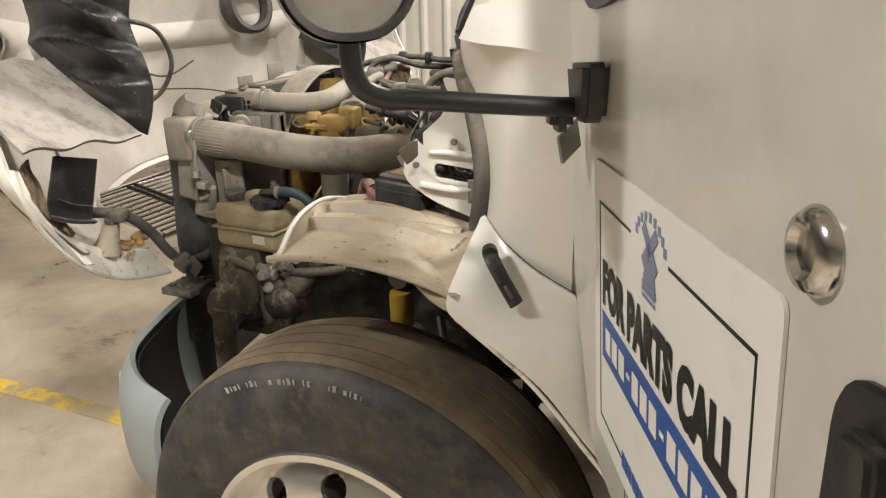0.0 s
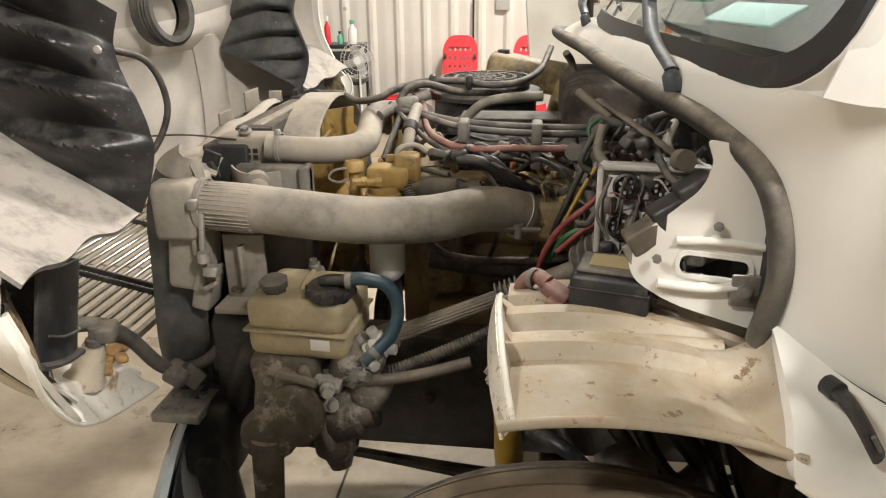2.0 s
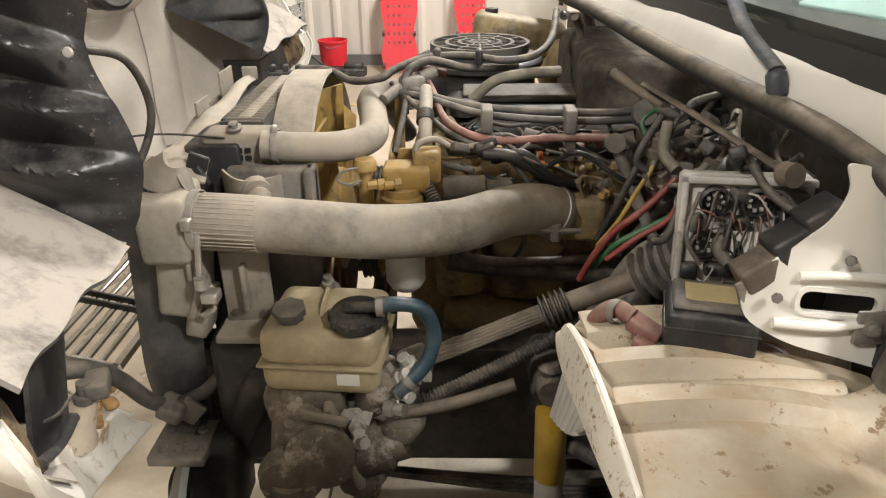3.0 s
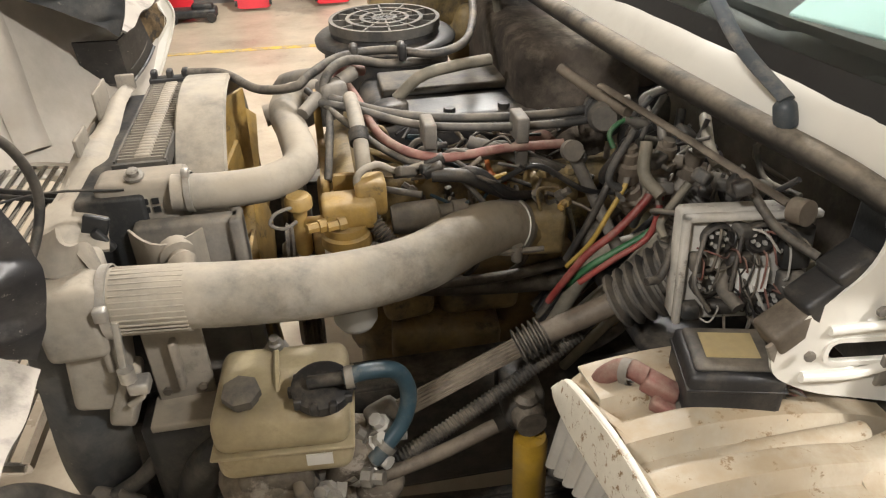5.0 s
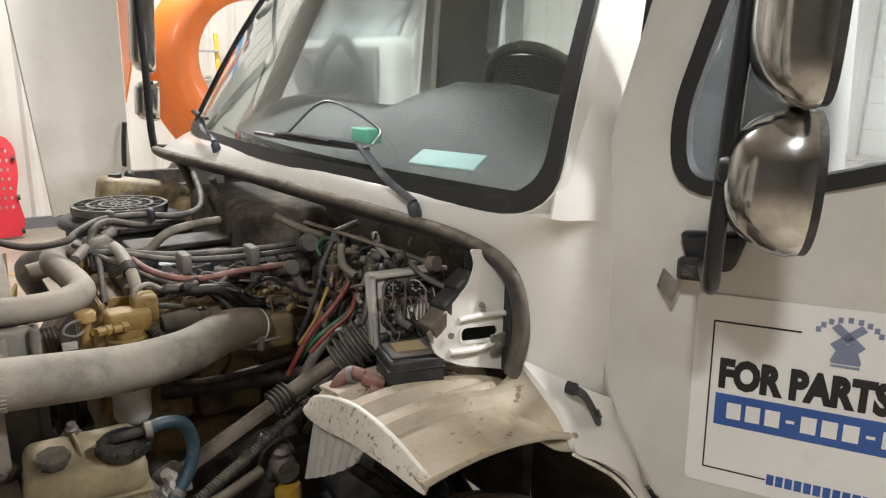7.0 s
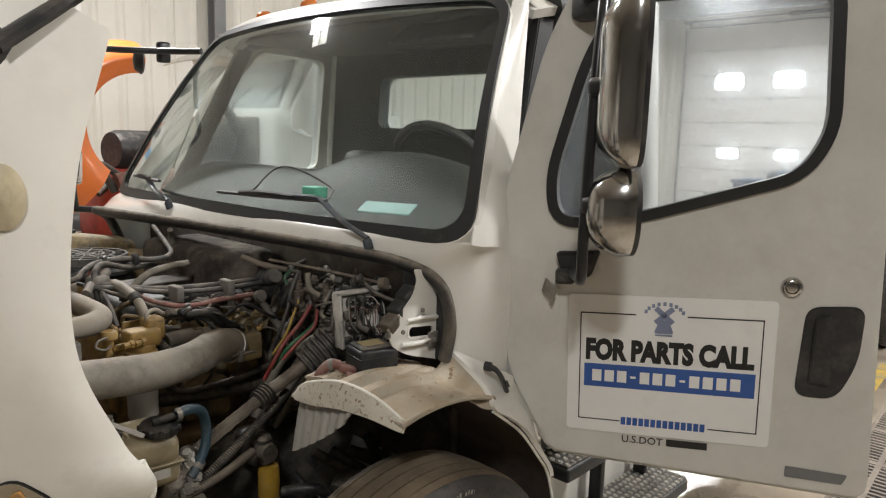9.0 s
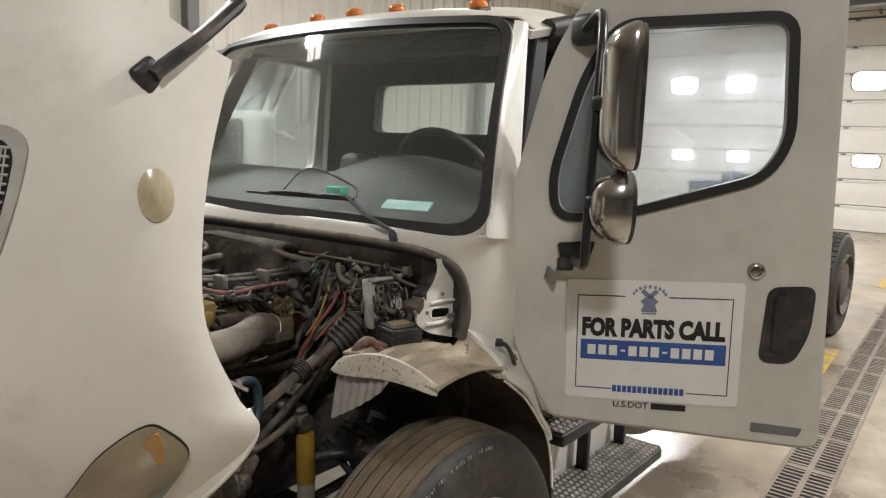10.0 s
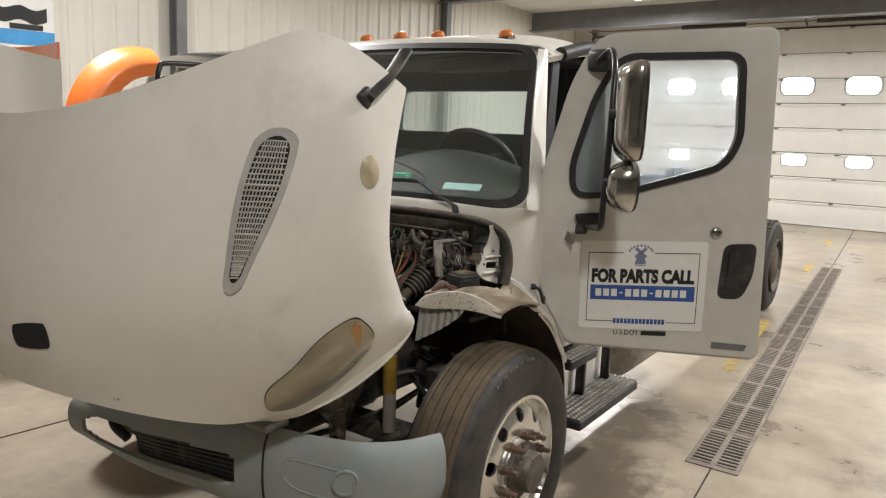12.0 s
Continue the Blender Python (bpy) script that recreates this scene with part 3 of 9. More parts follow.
strip("floor_joint", "dark saw-cut joint in the concrete floor", joint_dark, 1.62, -1.58, -6.0, -1.98, 0.008)
strip("floor_joint", "dark saw-cut joint in the concrete floor", joint_dark, -0.72, 0.6, -0.60, -8.0, 0.008)
strip("floor_joint", "dark saw-cut joint in the concrete floor", joint_dark, 10.3, -1.2, 17.3, -0.9, 0.012)

# ---- the truck ----
truck = thing("truck", "white conventional medium-duty truck with hood tilted open and driver door ajar", "truck")


def steer_wheel(name, cx, cy, out, r=0.485, rim_r=0.30, label=""):
    """A wheel with its tyre; out is -1 where its outer face looks to -y."""
    hub = part(name, lathe((cx, cy, r), (0, out, 0), [(0.0, -0.02), (0.13, -0.02), (0.145, 0.0), (0.145, 0.012), (0.0, 0.012)], 32), polished, truck, label)
    W = 0.135
    part("tyre_sidewall", lathe((cx, cy - out * 0.135, r), (0, out, 0), [(rim_r - 0.015, W - 0.012), (rim_r + 0.012, W), (0.345, W + 0.008), (0.40, W + 0.010), (0.435, W + 0.004), (0.458, W - 0.008), (0.471, W - 0.026), (0.473, W - 0.034), (0.455, 0.0), (0.471, -W + 0.034), (0.435, -W), (rim_r, -W)], 72, cap=False), tyre_side, hub, "black dusty sidewall with raised lettering")
    for k in range(24):
        a = radians(80 + 1.35 * k + (4 if k > 6 else 0) + (3 if k > 15 else 0))
        if k % 5 == 4:
            continue
        b = box(0, 0, 0, 0.0030 + 0.004 * (k % 2), 0.002, 0.010 + 0.003 * (k % 3), 0.0008)
        bmesh.ops.transform(b, matrix=Matrix.Translation((cx, cy - out * 0.135 + out * (W - 0.0005), r)) @ Matrix.Rotation(math.pi / 2 - a, 4, "Y") @ Matrix.Translation((0, 0, 0.446)), verts=b.verts)
        part("chalk_mark", b, mark_grey, hub)
    grooves = (-0.072, -0.034, 0.006, 0.044, 0.083)
    line = []
    for g in grooves:
        line += [(g - 0.0022, 0.0), (g - 0.0018, -0.010), (g + 0.0018, -0.010), (g + 0.0022, 0.0)]
    pts = [(-0.101, -0.012)] + [(h, d) for h, d in line] + [(0.101, -0.004)]
    prof = [(0.485 + d - 0.006 * (h / 0.1) ** 2, h) for h, d in pts]
    part("tyre_tread", lathe((cx, cy - out * 0.135, r), (0, out, 0), [(0.469, -0.106)] + prof + [(0.473, 0.104)], 96, cap=False), tyre_tread, hub, "brown dusty ribbed tread", crease=25)
    # the disc with its hand holes
    n = 10
    bm = bmesh.new()
    seg = 120
    o = V(cx, cy, r)

    def at(rad, depth, a):
        return o + V(rad * math.cos(a), out * depth, rad * math.sin(a))
    prof = [(0.298, -0.012), (0.296, 0.0), (0.283, 0.002), (0.278, -0.012), (0.264, -0.030)]
    prof += [(0.264 - 0.0060 * k, -0.030 + 0.030 * math.sin(math.pi / 2 * k / 14)) for k in range(1, 15)] + [(0.160, 0.0), (0.140, 0.0)]
    seg, hole_at, hole_r = 240, 0.2225, 0.0275
    rings = [[bm.verts.new(at(rr, h, 2 * math.pi * k / seg)) for k in range(seg)] for rr, h in prof]

    def from_hole(rr, a):
        da = (a * n / (2 * math.pi)) % 1.0 - 0.5
        return Vector((rr - hole_at, da * 2 * math.pi / n * hole_at))
    for ring in range(len(prof) - 1):
        for k in range(seg):
            k2 = (k + 1) % seg
            if from_hole((prof[ring][0] + prof[ring + 1][0]) / 2, 2 * math.pi * (k + 0.5) / seg).length > hole_r:
                bm.faces.new((rings[ring][k], rings[ring][k2], rings[ring + 1][k2], rings[ring + 1][k]))
    for ring in range(5, len(prof) - 2):
        for k in range(seg):
            v = rings[ring][k]
            if v.is_boundary:
                a = 2 * math.pi * k / seg
                q = from_hole(prof[ring][0], a)
                e = q.normalized() * hole_r - q
                v.co = at(prof[ring][0] + e.x, prof[ring][1], a + e.y / hole_at)
    bmesh.ops.delete(bm, geom=[v for v in bm.verts if not v.link_faces], context="VERTS")
    bmesh.ops.recalc_face_normals(bm, faces=bm.faces)
    bmesh.ops.solidify(bm, geom=bm.faces[:], thickness=0.012)
    part("rim", bm, polished, hub, "polished aluminium disc with ten round hand holes", crease=40)
    part("rim_barrel", lathe((cx, cy, r), (0, out, 0), [(0.29, -0.015), (0.272, -0.04), (0.262, -0.10), (0.262, -0.25)], 48, cap=False), alu, hub)
    part("brake_drum", lathe((cx, cy, r), (0, out, 0), [(0.0, -0.06), (0.20, -0.065), (0.215, -0.09), (0.215, -0.22), (0.0, -0.22)], 36), grimy, hub)
    for k in range(10):
        a = 2 * math.pi * (k + 0.5) / 10
        p = at(0.1425, 0.0, a)
        part("wheel_nut", joined(lathe(p, (0, out, 0), [(0.022, 0.0), (0.022, 0.008), (0.018, 0.010), (0.018, 0.034), (0.0, 0.034)], 6), lathe(p, (0, out, 0), [(0.0105, 0.03), (0.0105, 0.066), (0.0, 0.067)], 8)), rust, hub, "rusty wheel nut")
    part("hub_cap", lathe((cx, cy, r), (0, out, 0), [(0.118, 0.0), (0.112, 0.02), (0.085, 0.03), (0.082, 0.062), (0.074, 0.075), (0.03, 0.078), (0.0, 0.078)], 32), grimy, hub, "greasy black hub cover")
    return hub


front_wheel = steer_wheel("front_wheel", 0.0, -1.195, -1, label="front wheel with dusty tyre and polished rim")
steer_wheel("front_wheel", 0.0, 1.195, 1)


def drive_wheel(cx, cy, out):
    hub = part("rear_wheel", lathe((cx, cy, 0.51), (0, out, 0), [(0.0, 0.0), (0.20, 0.0), (0.26, -0.05), (0.29, 0.02), (0.30, 0.02), (0.30, -0.1), (0.0, -0.1)], 32), grimy, truck, "rear wheel with deep block tread")
    for dy in (0.0, 0.33):
        c = cy - out * (0.13 + dy)
        part("tyre", lathe((cx, c, 0.51), (0, out, 0), [(0.30, 0.12), (0.40, 0.135), (0.46, 0.13), (0.495, 0.108), (0.500, 0.09), (0.500, -0.09), (0.495, -0.108), (0.46, -0.13), (0.30, -0.12)], 64, cap=False), tyre_side, hub, "black rear tyre")
        bm = bmesh.new()
        for k in range(52):
            for j, h in enumerate((-0.075, -0.026, 0.026, 0.075)):
                a = 2 * math.pi * (k + 0.5 * (j % 2)) / 52
                b = box(0, 0, 0, 0.050, 0.043, 0.018)
                bmesh.ops.transform(b, matrix=Matrix.Translation((cx, c + h, 0.51)) @ Matrix.Rotation(-a, 4, "Y") @ Matrix.Translation((0, 0, 0.505)), verts=b.verts)
                me = bpy.data.meshes.new("tmp")
                b.to_mesh(me)
                b.free()
                bm.from_mesh(me)
                bpy.data.meshes.remove(me)
        part("tread", bm, tyre_side, hub)


drive_wheel(6.35, -1.02, -1)
drive_wheel(6.35, 1.12, 1)

# chassis
for yy, nm in ((-0.47, -1), (0.47, 1)):
    rail = joined(box(3.255, yy, 0.75, 8.19, 0.012, 0.27, 0.003), box(3.255, yy - nm * 0.035, 0.885, 8.19, 0.08, 0.012, 0.003), box(3.255, yy - nm * 0.035, 0.615, 8.19, 0.08, 0.012, 0.003))
    part("frame_rail", rail, frame_black, truck, "black steel frame rail with road dust")
    for k in range(9):
        part("rail_bolt", lathe((-0.75 + k * 0.22, yy + nm * 0.006, 0.74 + 0.05 * (k % 2)), (0, nm, 0), [(0.012, 0), (0.012, 0.01), (0.0, 0.012)], 8), dark_metal, truck)
part("front_axle", joined(box(0, 0, 0.46, 0.11, 1.5, 0.10, 0.02), box(0, -0.86, 0.5, 0.12, 0.14, 0.2, 0.03), box(0, 0.86, 0.5, 0.12, 0.14, 0.2, 0.03)), frame_black, truck, "black steel front axle beam")
part("rear_axle", joined(tube([(6.35, -1.0, 0.51), (6.35, 1.0, 0.51)], 0.075, 12), lathe((6.2, 0, 0.51), (1, 0, 0), [(0.0, -0.1), (0.12, -0.05), (0.2, 0.1), (0.2, 0.2), (0.12, 0.3), (0.0, 0.32)], 20)), frame_black, truck)
for yy in (-0.47, 0.47):
    part("leaf_spring", joined(*[tube([(-0.70 + 0.08 * k, yy, 0.60 - 0.012 * k), (0.0, yy, 0.54 - 0.014 * k), (0.70 - 0.08 * k, yy, 0.62 - 0.012 * k)], 0.012, 6, flat=0.5) for k in range(3)]), frame_black, truck)
part("crossmember", box(-0.80, 0, 0.70, 0.10, 1.0, 0.16, 0.02), frame_black, truck)
part("crossmember", box(0.75, 0, 0.70, 0.10, 0.9, 0.16, 0.02), frame_black, truck)
part("oil_pan", box(0.0, 0, 0.52, 0.75, 0.34, 0.26, 0.05), grimy, truck, "grimy engine oil pan")
part("gearbox_housing", lathe((0.45, 0, 0.82), (1, 0, 0), [(0.0, 0), (0.24, 0.0), (0.24, 0.1), (0.17, 0.3), (0.15, 0.8), (0.0, 0.82)], 24), grimy, truck)
part("fuel_tank", lathe((1.9, -0.75, 0.56), (1, 0, 0), [(0.0, 0), (0.27, 0.0), (0.29, 0.02), (0.29, 1.1), (0.27, 1.12), (0.0, 1.12)], 36), alu, truck, "round aluminium fuel tank")

# hood: three guiding lines from the rear edge (v = 0) to the nose (v = 1)
HC = [(-1.33, 0, 1.806), (-1.40, 0, 1.66), (-1.455, 0, 1.45), (-1.475, 0, 1.27), (-1.465, 0, 1.12), (-1.42, 0, 0.985)]
HS = [(-1.015, -0.915, 2.05), (-1.07, -0.955, 1.83), (-1.135, -0.905, 1.52), (-1.155, -0.86, 1.30), (-1.12, -0.79, 1.09), (-1.045, -0.70, 0.868)]
HF = [(-0.730, -1.125, 1.925), (-0.795, -1.138, 1.70), (-0.81, -1.145, 1.46), (-0.748, -1.153, 1.29), (-0.705, -1.156, 1.190), (-0.80, -0.978, 0.975)]
LC, LS, LF = (spline(q, 12) for q in (HC, HS, HF))


def on_line(line, v):
    x = v * (len(line) - 1)
    k = min(int(x), len(line) - 2)
    return line[k].lerp(line[k + 1], x - k)


def bez(a, b, c, d, t):
    s = 1 - t
    return a * s ** 3 + b * (3 * s * s * t) + c * (3 * s * t * t) + d * t ** 3


def hood_half(s, v):
    """s: 0 at the middle, 0.6 at the shoulder, 1 at the wheel opening."""
    c, sh, f = on_line(LC, v), on_line(LS, v), on_line(LF, v)
    t1 = V(0, -0.42, 0)
    flow = (f - c).normalized()
    dip = 1 - v
    tuck = max(0.0, (v - 0.75) / 0.25) ** 1.5
    t2 = V(0.16, -0.20, 0.10 * dip).lerp(V(0.13, -0.10, -0.01), tuck)
    if s < 0.6:
        return bez(c, c + t1, sh - t2, sh, s / 0.6)
    t3 = V(0.10, 0.015, -0.03 * dip).lerp(V(0.06, -0.10, 0.05), tuck)
    return bez(sh, sh + t2 * 0.55, f - t3, f, (s - 0.6) / 0.4)


def hood_point(u, v, lift=0.0):
    s = abs(u) if u <= 0 else u
    p = hood_half(s, v)
    if lift:
        a, b = hood_half(min(1, s + 0.01), v) - hood_half(max(0, s - 0.01), v), hood_half(s, min(1, v + 0.01)) - hood_half(s, max(0, v - 0.01))
        n = a.cross(b).normalized()
        if n.x > 0:
            n = -n
        p = p + n * lift
    shift = 0.18 * max(0.0, s - 0.35) / 0.65 if u > 0 else 0.0
    return V(p.x - shift, -p.y if u > 0 else p.y, p.z)


hood = part("hood", sheet(lambda u, v: hood_point(u * 2 - 1, v), 96, 40, 0.010), hood_paint, truck, "white fibreglass hood tilted forward, dusty and streaked", crease=50)

rng0 = random.Random(3)
HOOD_GRID = [(i / 60, j / 60, hood_half(i / 60, j / 60)) for i in range(61) for j in range(61)]


def hood_uv(p):
    p = Vector(p)
    s, v, q = min(HOOD_GRID, key=lambda g: (g[2] - p).length_squared)
    step = 1 / 120
    for _ in range(6):
        s, v = min(((a, b) for a in (s - step, s, s + step) for b in (v - step, v, v + step) if 0 <= a <= 1 and 0 <= b <= 1), key=lambda g: (hood_half(*g) - p).length_squared)
        step /= 2
    return s, v


def hood_patch(outline, lift, dome=0.0, rim=0.0, rings=5):
    """A panel that follows the hood; outline in the world; dome: how far its middle stands out."""
    uv = [hood_uv(p) for p in outline]
    cs, cv = sum(a for a, b in uv) / len(uv), sum(b for a, b in uv) / len(uv)
    bm = bmesh.new()
    loops = []
    for r in range(rings + 1):
        f = 1 - r / rings
        h = lift + dome * (1 - f * f)
        if r == rings:
            loops.append([bm.verts.new(hood_point(-cs, cv, h))])
        else:
            loops.append([bm.verts.new(hood_point(-(cs + (a - cs) * f), cv + (b - cv) * f, h)) for a, b in uv])
    base = [bm.verts.new(hood_point(-a, b, -0.003)) for a, b in uv]
    n = len(uv)
    for k in range(n):
        k2 = (k + 1) % n
        bm.faces.new((base[k], base[k2], loops[0][k2], loops[0][k]))
        for r in range(rings):
            if r == rings - 1:
                bm.faces.new((loops[r][k], loops[r][k2], loops[r + 1][0]))
            else:
                bm.faces.new((loops[r][k], loops[r][k2], loops[r + 1][k2], loops[r + 1][k]))
    bmesh.ops.recalc_face_normals(bm, faces=bm.faces)
    return bm


def leaf_outline(a, b, widths, side, n=14):
    """An outline round the line from a to b; widths: half-widths along it; side: the way across."""
    a, b, side = Vector(a), Vector(b), Vector(side).normalized()
    ws = [q.x for q in spline([(w, 0, 0) for w in widths], 12)]
    m, up, down = 36, [], []
    for i in range(1, m):
        f = 0.5 - 0.5 * math.cos(math.pi * i / m)
        x = f * (len(ws) - 1)
        j = min(int(x), len(ws) - 2)
        w = ws[j] + (ws[j + 1] - ws[j]) * (x - j)
        w *= math.sqrt(1 - max(0, 1 - f / 0.10) ** 2) * math.sqrt(1 - max(0, 1 - (1 - f) / 0.08) ** 2)
        up.append(a.lerp(b, f) + side * w)
        down.insert(0, a.lerp(b, f) - side * w)
    return up + down


# side vent of the hood
VT, VB = V(-1.072, -0.968, 1.795), V(-1.146, -0.851, 1.335)
VSIDE = V(-0.55, 0.83, 0.0)
surround = part("side_vent", hood_patch(leaf_outline(VT, VB, [0.056, 0.064, 0.064, 0.058, 0.047, 0.034, 0.024], VSIDE), 0.006, 0.0), light_grey, hood, "grey oval air vent with fine grille")
vent_cut = hood_patch(leaf_outline(VT.lerp(VB, 0.05), VT.lerp(VB, 0.93), [0.038, 0.045, 0.046, 0.040, 0.031, 0.021, 0.014], VSIDE), 0.0075)
part("vent_recess", vent_cut, dark_recess, hood)


def vent_width(f):
    ws = [0.030, 0.044, 0.046, 0.040, 0.031, 0.021, 0.008]
    x = f * 6
    k = min(int(x), 5)
    return ws[k] + (ws[k + 1] - ws[k]) * (x - k)


bars = []
for k in range(1, 27):
    f = k / 27
    c, w = VT.lerp(VB, 0.05 + 0.88 * f), vent_width(f)
    ends = [hood_uv(c + VSIDE * (w * q)) for q in (-1, 0, 1)]
    bars.append(tube([hood_point(-a, b, 0.0095) for a, b in ends], 0.0042 if k in (9, 18) else 0.0026, 5, 3))
for q in (-0.84, -0.63, -0.42, -0.21, 0, 0.21, 0.42, 0.63, 0.84):
    ends = [hood_uv(VT.lerp(VB, 0.05 + 0.88 * f) + VSIDE * (q * vent_width(f))) for f in (0.04, 0.3, 0.6, 0.95)]
    bars.append(tube([hood_point(-a, b, 0.010) for a, b in ends], 0.0019, 5, 6))
part("vent_grille", joined(*bars), light_grey, hood)

# side marker, headlight, hood latch strap
LENS = V(-0.885, -1.117, 1.682)
part("marker_light", hood_patch([LENS + V(0.026 * math.cos(a), -0.010 * math.cos(a), 0.046 * math.sin(a)) for a in (2 * math.pi * k / 28 for k in range(28))], 0.004, 0.010), marker_lens, hood, "yellowed oval side marker lens")
part("marker_bulb", hood_patch([LENS + V(0.009 * math.cos(a), -0.004 * math.cos(a), 0.020 * math.sin(a)) for a in (2 * math.pi * k / 16 for k in range(16))], 0.013, 0.004, rings=2), marker_lens, hood)
LAMP_EDGE = [(-1.007, -0.846, 1.000), (-0.985, -0.815, 0.935), (-0.947, -0.815, 0.916), (-0.896, -0.865, 0.932), (-0.847, -0.961, 1.007), (-0.828, -1.055, 1.105), (-0.824, -1.103, 1.185), (-0.860, -1.098, 1.236), (-0.905, -1.085, 1.248), (-0.955, -1.010, 1.185), (-0.985, -0.926, 1.078)]
LAMP_LOOP = spline(LAMP_EDGE[-2:] + LAMP_EDGE + LAMP_EDGE[:2], 8)[16:16 + 8 * len(LAMP_EDGE)]
LAMP_MID = sum(LAMP_LOOP, V(0, 0, 0)) / len(LAMP_LOOP)
LAMP_AXIS = V(0.15, -0.265, 0.275)
part("headlight_rim", hood_patch([LAMP_MID.lerp(p, 1.012) for p in LAMP_LOOP], 0.002, 0.0), dark_recess, hood)
part("headlight", hood_patch(LAMP_LOOP, 0.006, 0.016), headlight_lens, hood, "hazy brown headlight lens")
part("turn_signal", hood_patch(leaf_outline((-0.888, -1.080, 1.234), (-0.856, -1.042, 1.125), [0.020, 0.034, 0.034, 0.020], LAMP_AXIS), 0.0135, 0.003), faded_amber, hood, "amber turn signal inside the headlight")
LA, LB = V(-0.880, -1.105, 1.885), V(-0.690, -1.085, 2.035)
strap = part("hood_latch", joined(tube([LA, LA.lerp(LB, 0.5) + V(0, -0.012, 0), LB], 0.026, 10, 8, flat=0.5), box(*(LA + V(0.0, 0.005, 0)), 0.05, 0.022, 0.055, 0.008, (0, -40, 0)), box(*(LB + V(-0.01, 0.0, -0.01)), 0.035, 0.02, 0.03, 0.006, (0, -40, 0))), black_plastic, hood, "black rubber hood latch handle")
part("latch_rib", tube([LA.lerp(LB, 0.15) + V(0, -0.014, 0.004), LA.lerp(LB, 0.85) + V(0, -0.014, 0.004)], 0.006, 6), rubber, strap)
part("emblem_slot", hood_patch(leaf_outline(V(-1.455, -0.235, 1.150), V(-1.43, -0.375, 1.165), [0.034, 0.040, 0.042, 0.040], V(0, 0.1, 1)), 0.003), dark_recess, hood, "empty emblem slot in the nose")

# hood inside: wheel liners, headlight buckets, grille
LINER_EDGE = spline([(-0.785, 0, 0), (-0.755, 0, 0.12), (-0.745, 0, 0.26), (-0.766, 0, 0.5), (-0.788, 0, 0.75), (-0.772, 0, 1.0)], 8)


def liner_wall(side):
    """The ribbed inner wall of the wheel liner, facing the wheel."""
    def f(u, v):
        reach = 0.40 if side < 0 else 0.28
        z0, z1 = 1.245 + 0.55 * reach * u, 1.585 + 0.92 * reach * u
        z = z0 + (z1 - z0) * v
        x = on_line(LINER_EDGE, v).x - (reach - 0.06 * v) * u
        r = (v * 4.4 + u * 2.6 + 0.05 * math.sin(7 * u) + 0.15) % 1.0
        saw = r / 0.78 if r < 0.78 else (1 - r) / 0.22
        ridge = saw ** 1.3 * 0.056 * min(1, 5 * u) * min(1, 6 * v)
        curl = 0.03 * max(0, 0.12 - u) / 0.12
        return V(x - (0.17 if side > 0 else 0), side * (0.735 - curl * 0.6 + ridge * (1 - 0.5 * u) + 0.02 * u - 0.07 * u * u), z)
    return sheet(f, 40, 110, 0.006)


def liner_floor(side):
    """The flat mud-caked lip of the liner, from the flank to the wall."""
    def f(u, v):
        outer = hood_half(1.0 - 0.20 * u, 0.615 - 0.20 * u)
        outer = V(outer.x + 0.035 * (1 - u), -outer.y - 0.022, outer.z)
        inner = V(-0.772 - 0.29 * u, 0.755, 1.242 + 0.19 * u)
        p = outer.lerp(inner, v) + V(-0.012 * math.sin(math.pi * v) * (1 - u), 0, 0.006 * math.sin(14 * v + 5 * u) - 0.02 * math.sin(math.pi * v) * u)
        return V(p.x - (0.17 if side > 0 else 0), side * p.y, p.z)
    return sheet(f, 24, 24, 0.007)


# the moulded bowl in the lower rear corner of the hood
BOWL_LIP = spline([(-0.722, -1.156, 1.254), (-0.706, -1.155, 1.192), (-0.742, -1.094, 1.092), (-0.80, -0.978, 0.975), (-0.855, -0.854, 0.891), (-0.87, -0.79, 0.862), (-0.88, -0.73, 0.84), (-0.88, -0.62, 0.816)], 8)
BOWL_RIM = spline([(-0.745, -1.124, 1.244), (-0.73, -1.12, 1.188), (-0.765, -1.074, 1.123), (-0.82, -0.992, 1.051), (-0.885, -0.863, 0.970), (-0.884, -0.783, 0.930), (-0.889, -0.702, 0.910), (-0.885, -0.66, 0.868)], 8)
BOWL_BACK = spline([(-0.80, -1.06, 1.25), (-0.80, -1.05, 1.20), (-0.80, -1.03, 1.13), (-0.86, -0.94, 1.045), (-0.96, -0.83, 0.975), (-0.97, -0.76, 0.94), (-0.96, -0.68, 0.91), (-0.94, -0.64, 0.88)], 8)


def mirrored_y(p):
    return V(p.x, -abs(p.y), p.z)


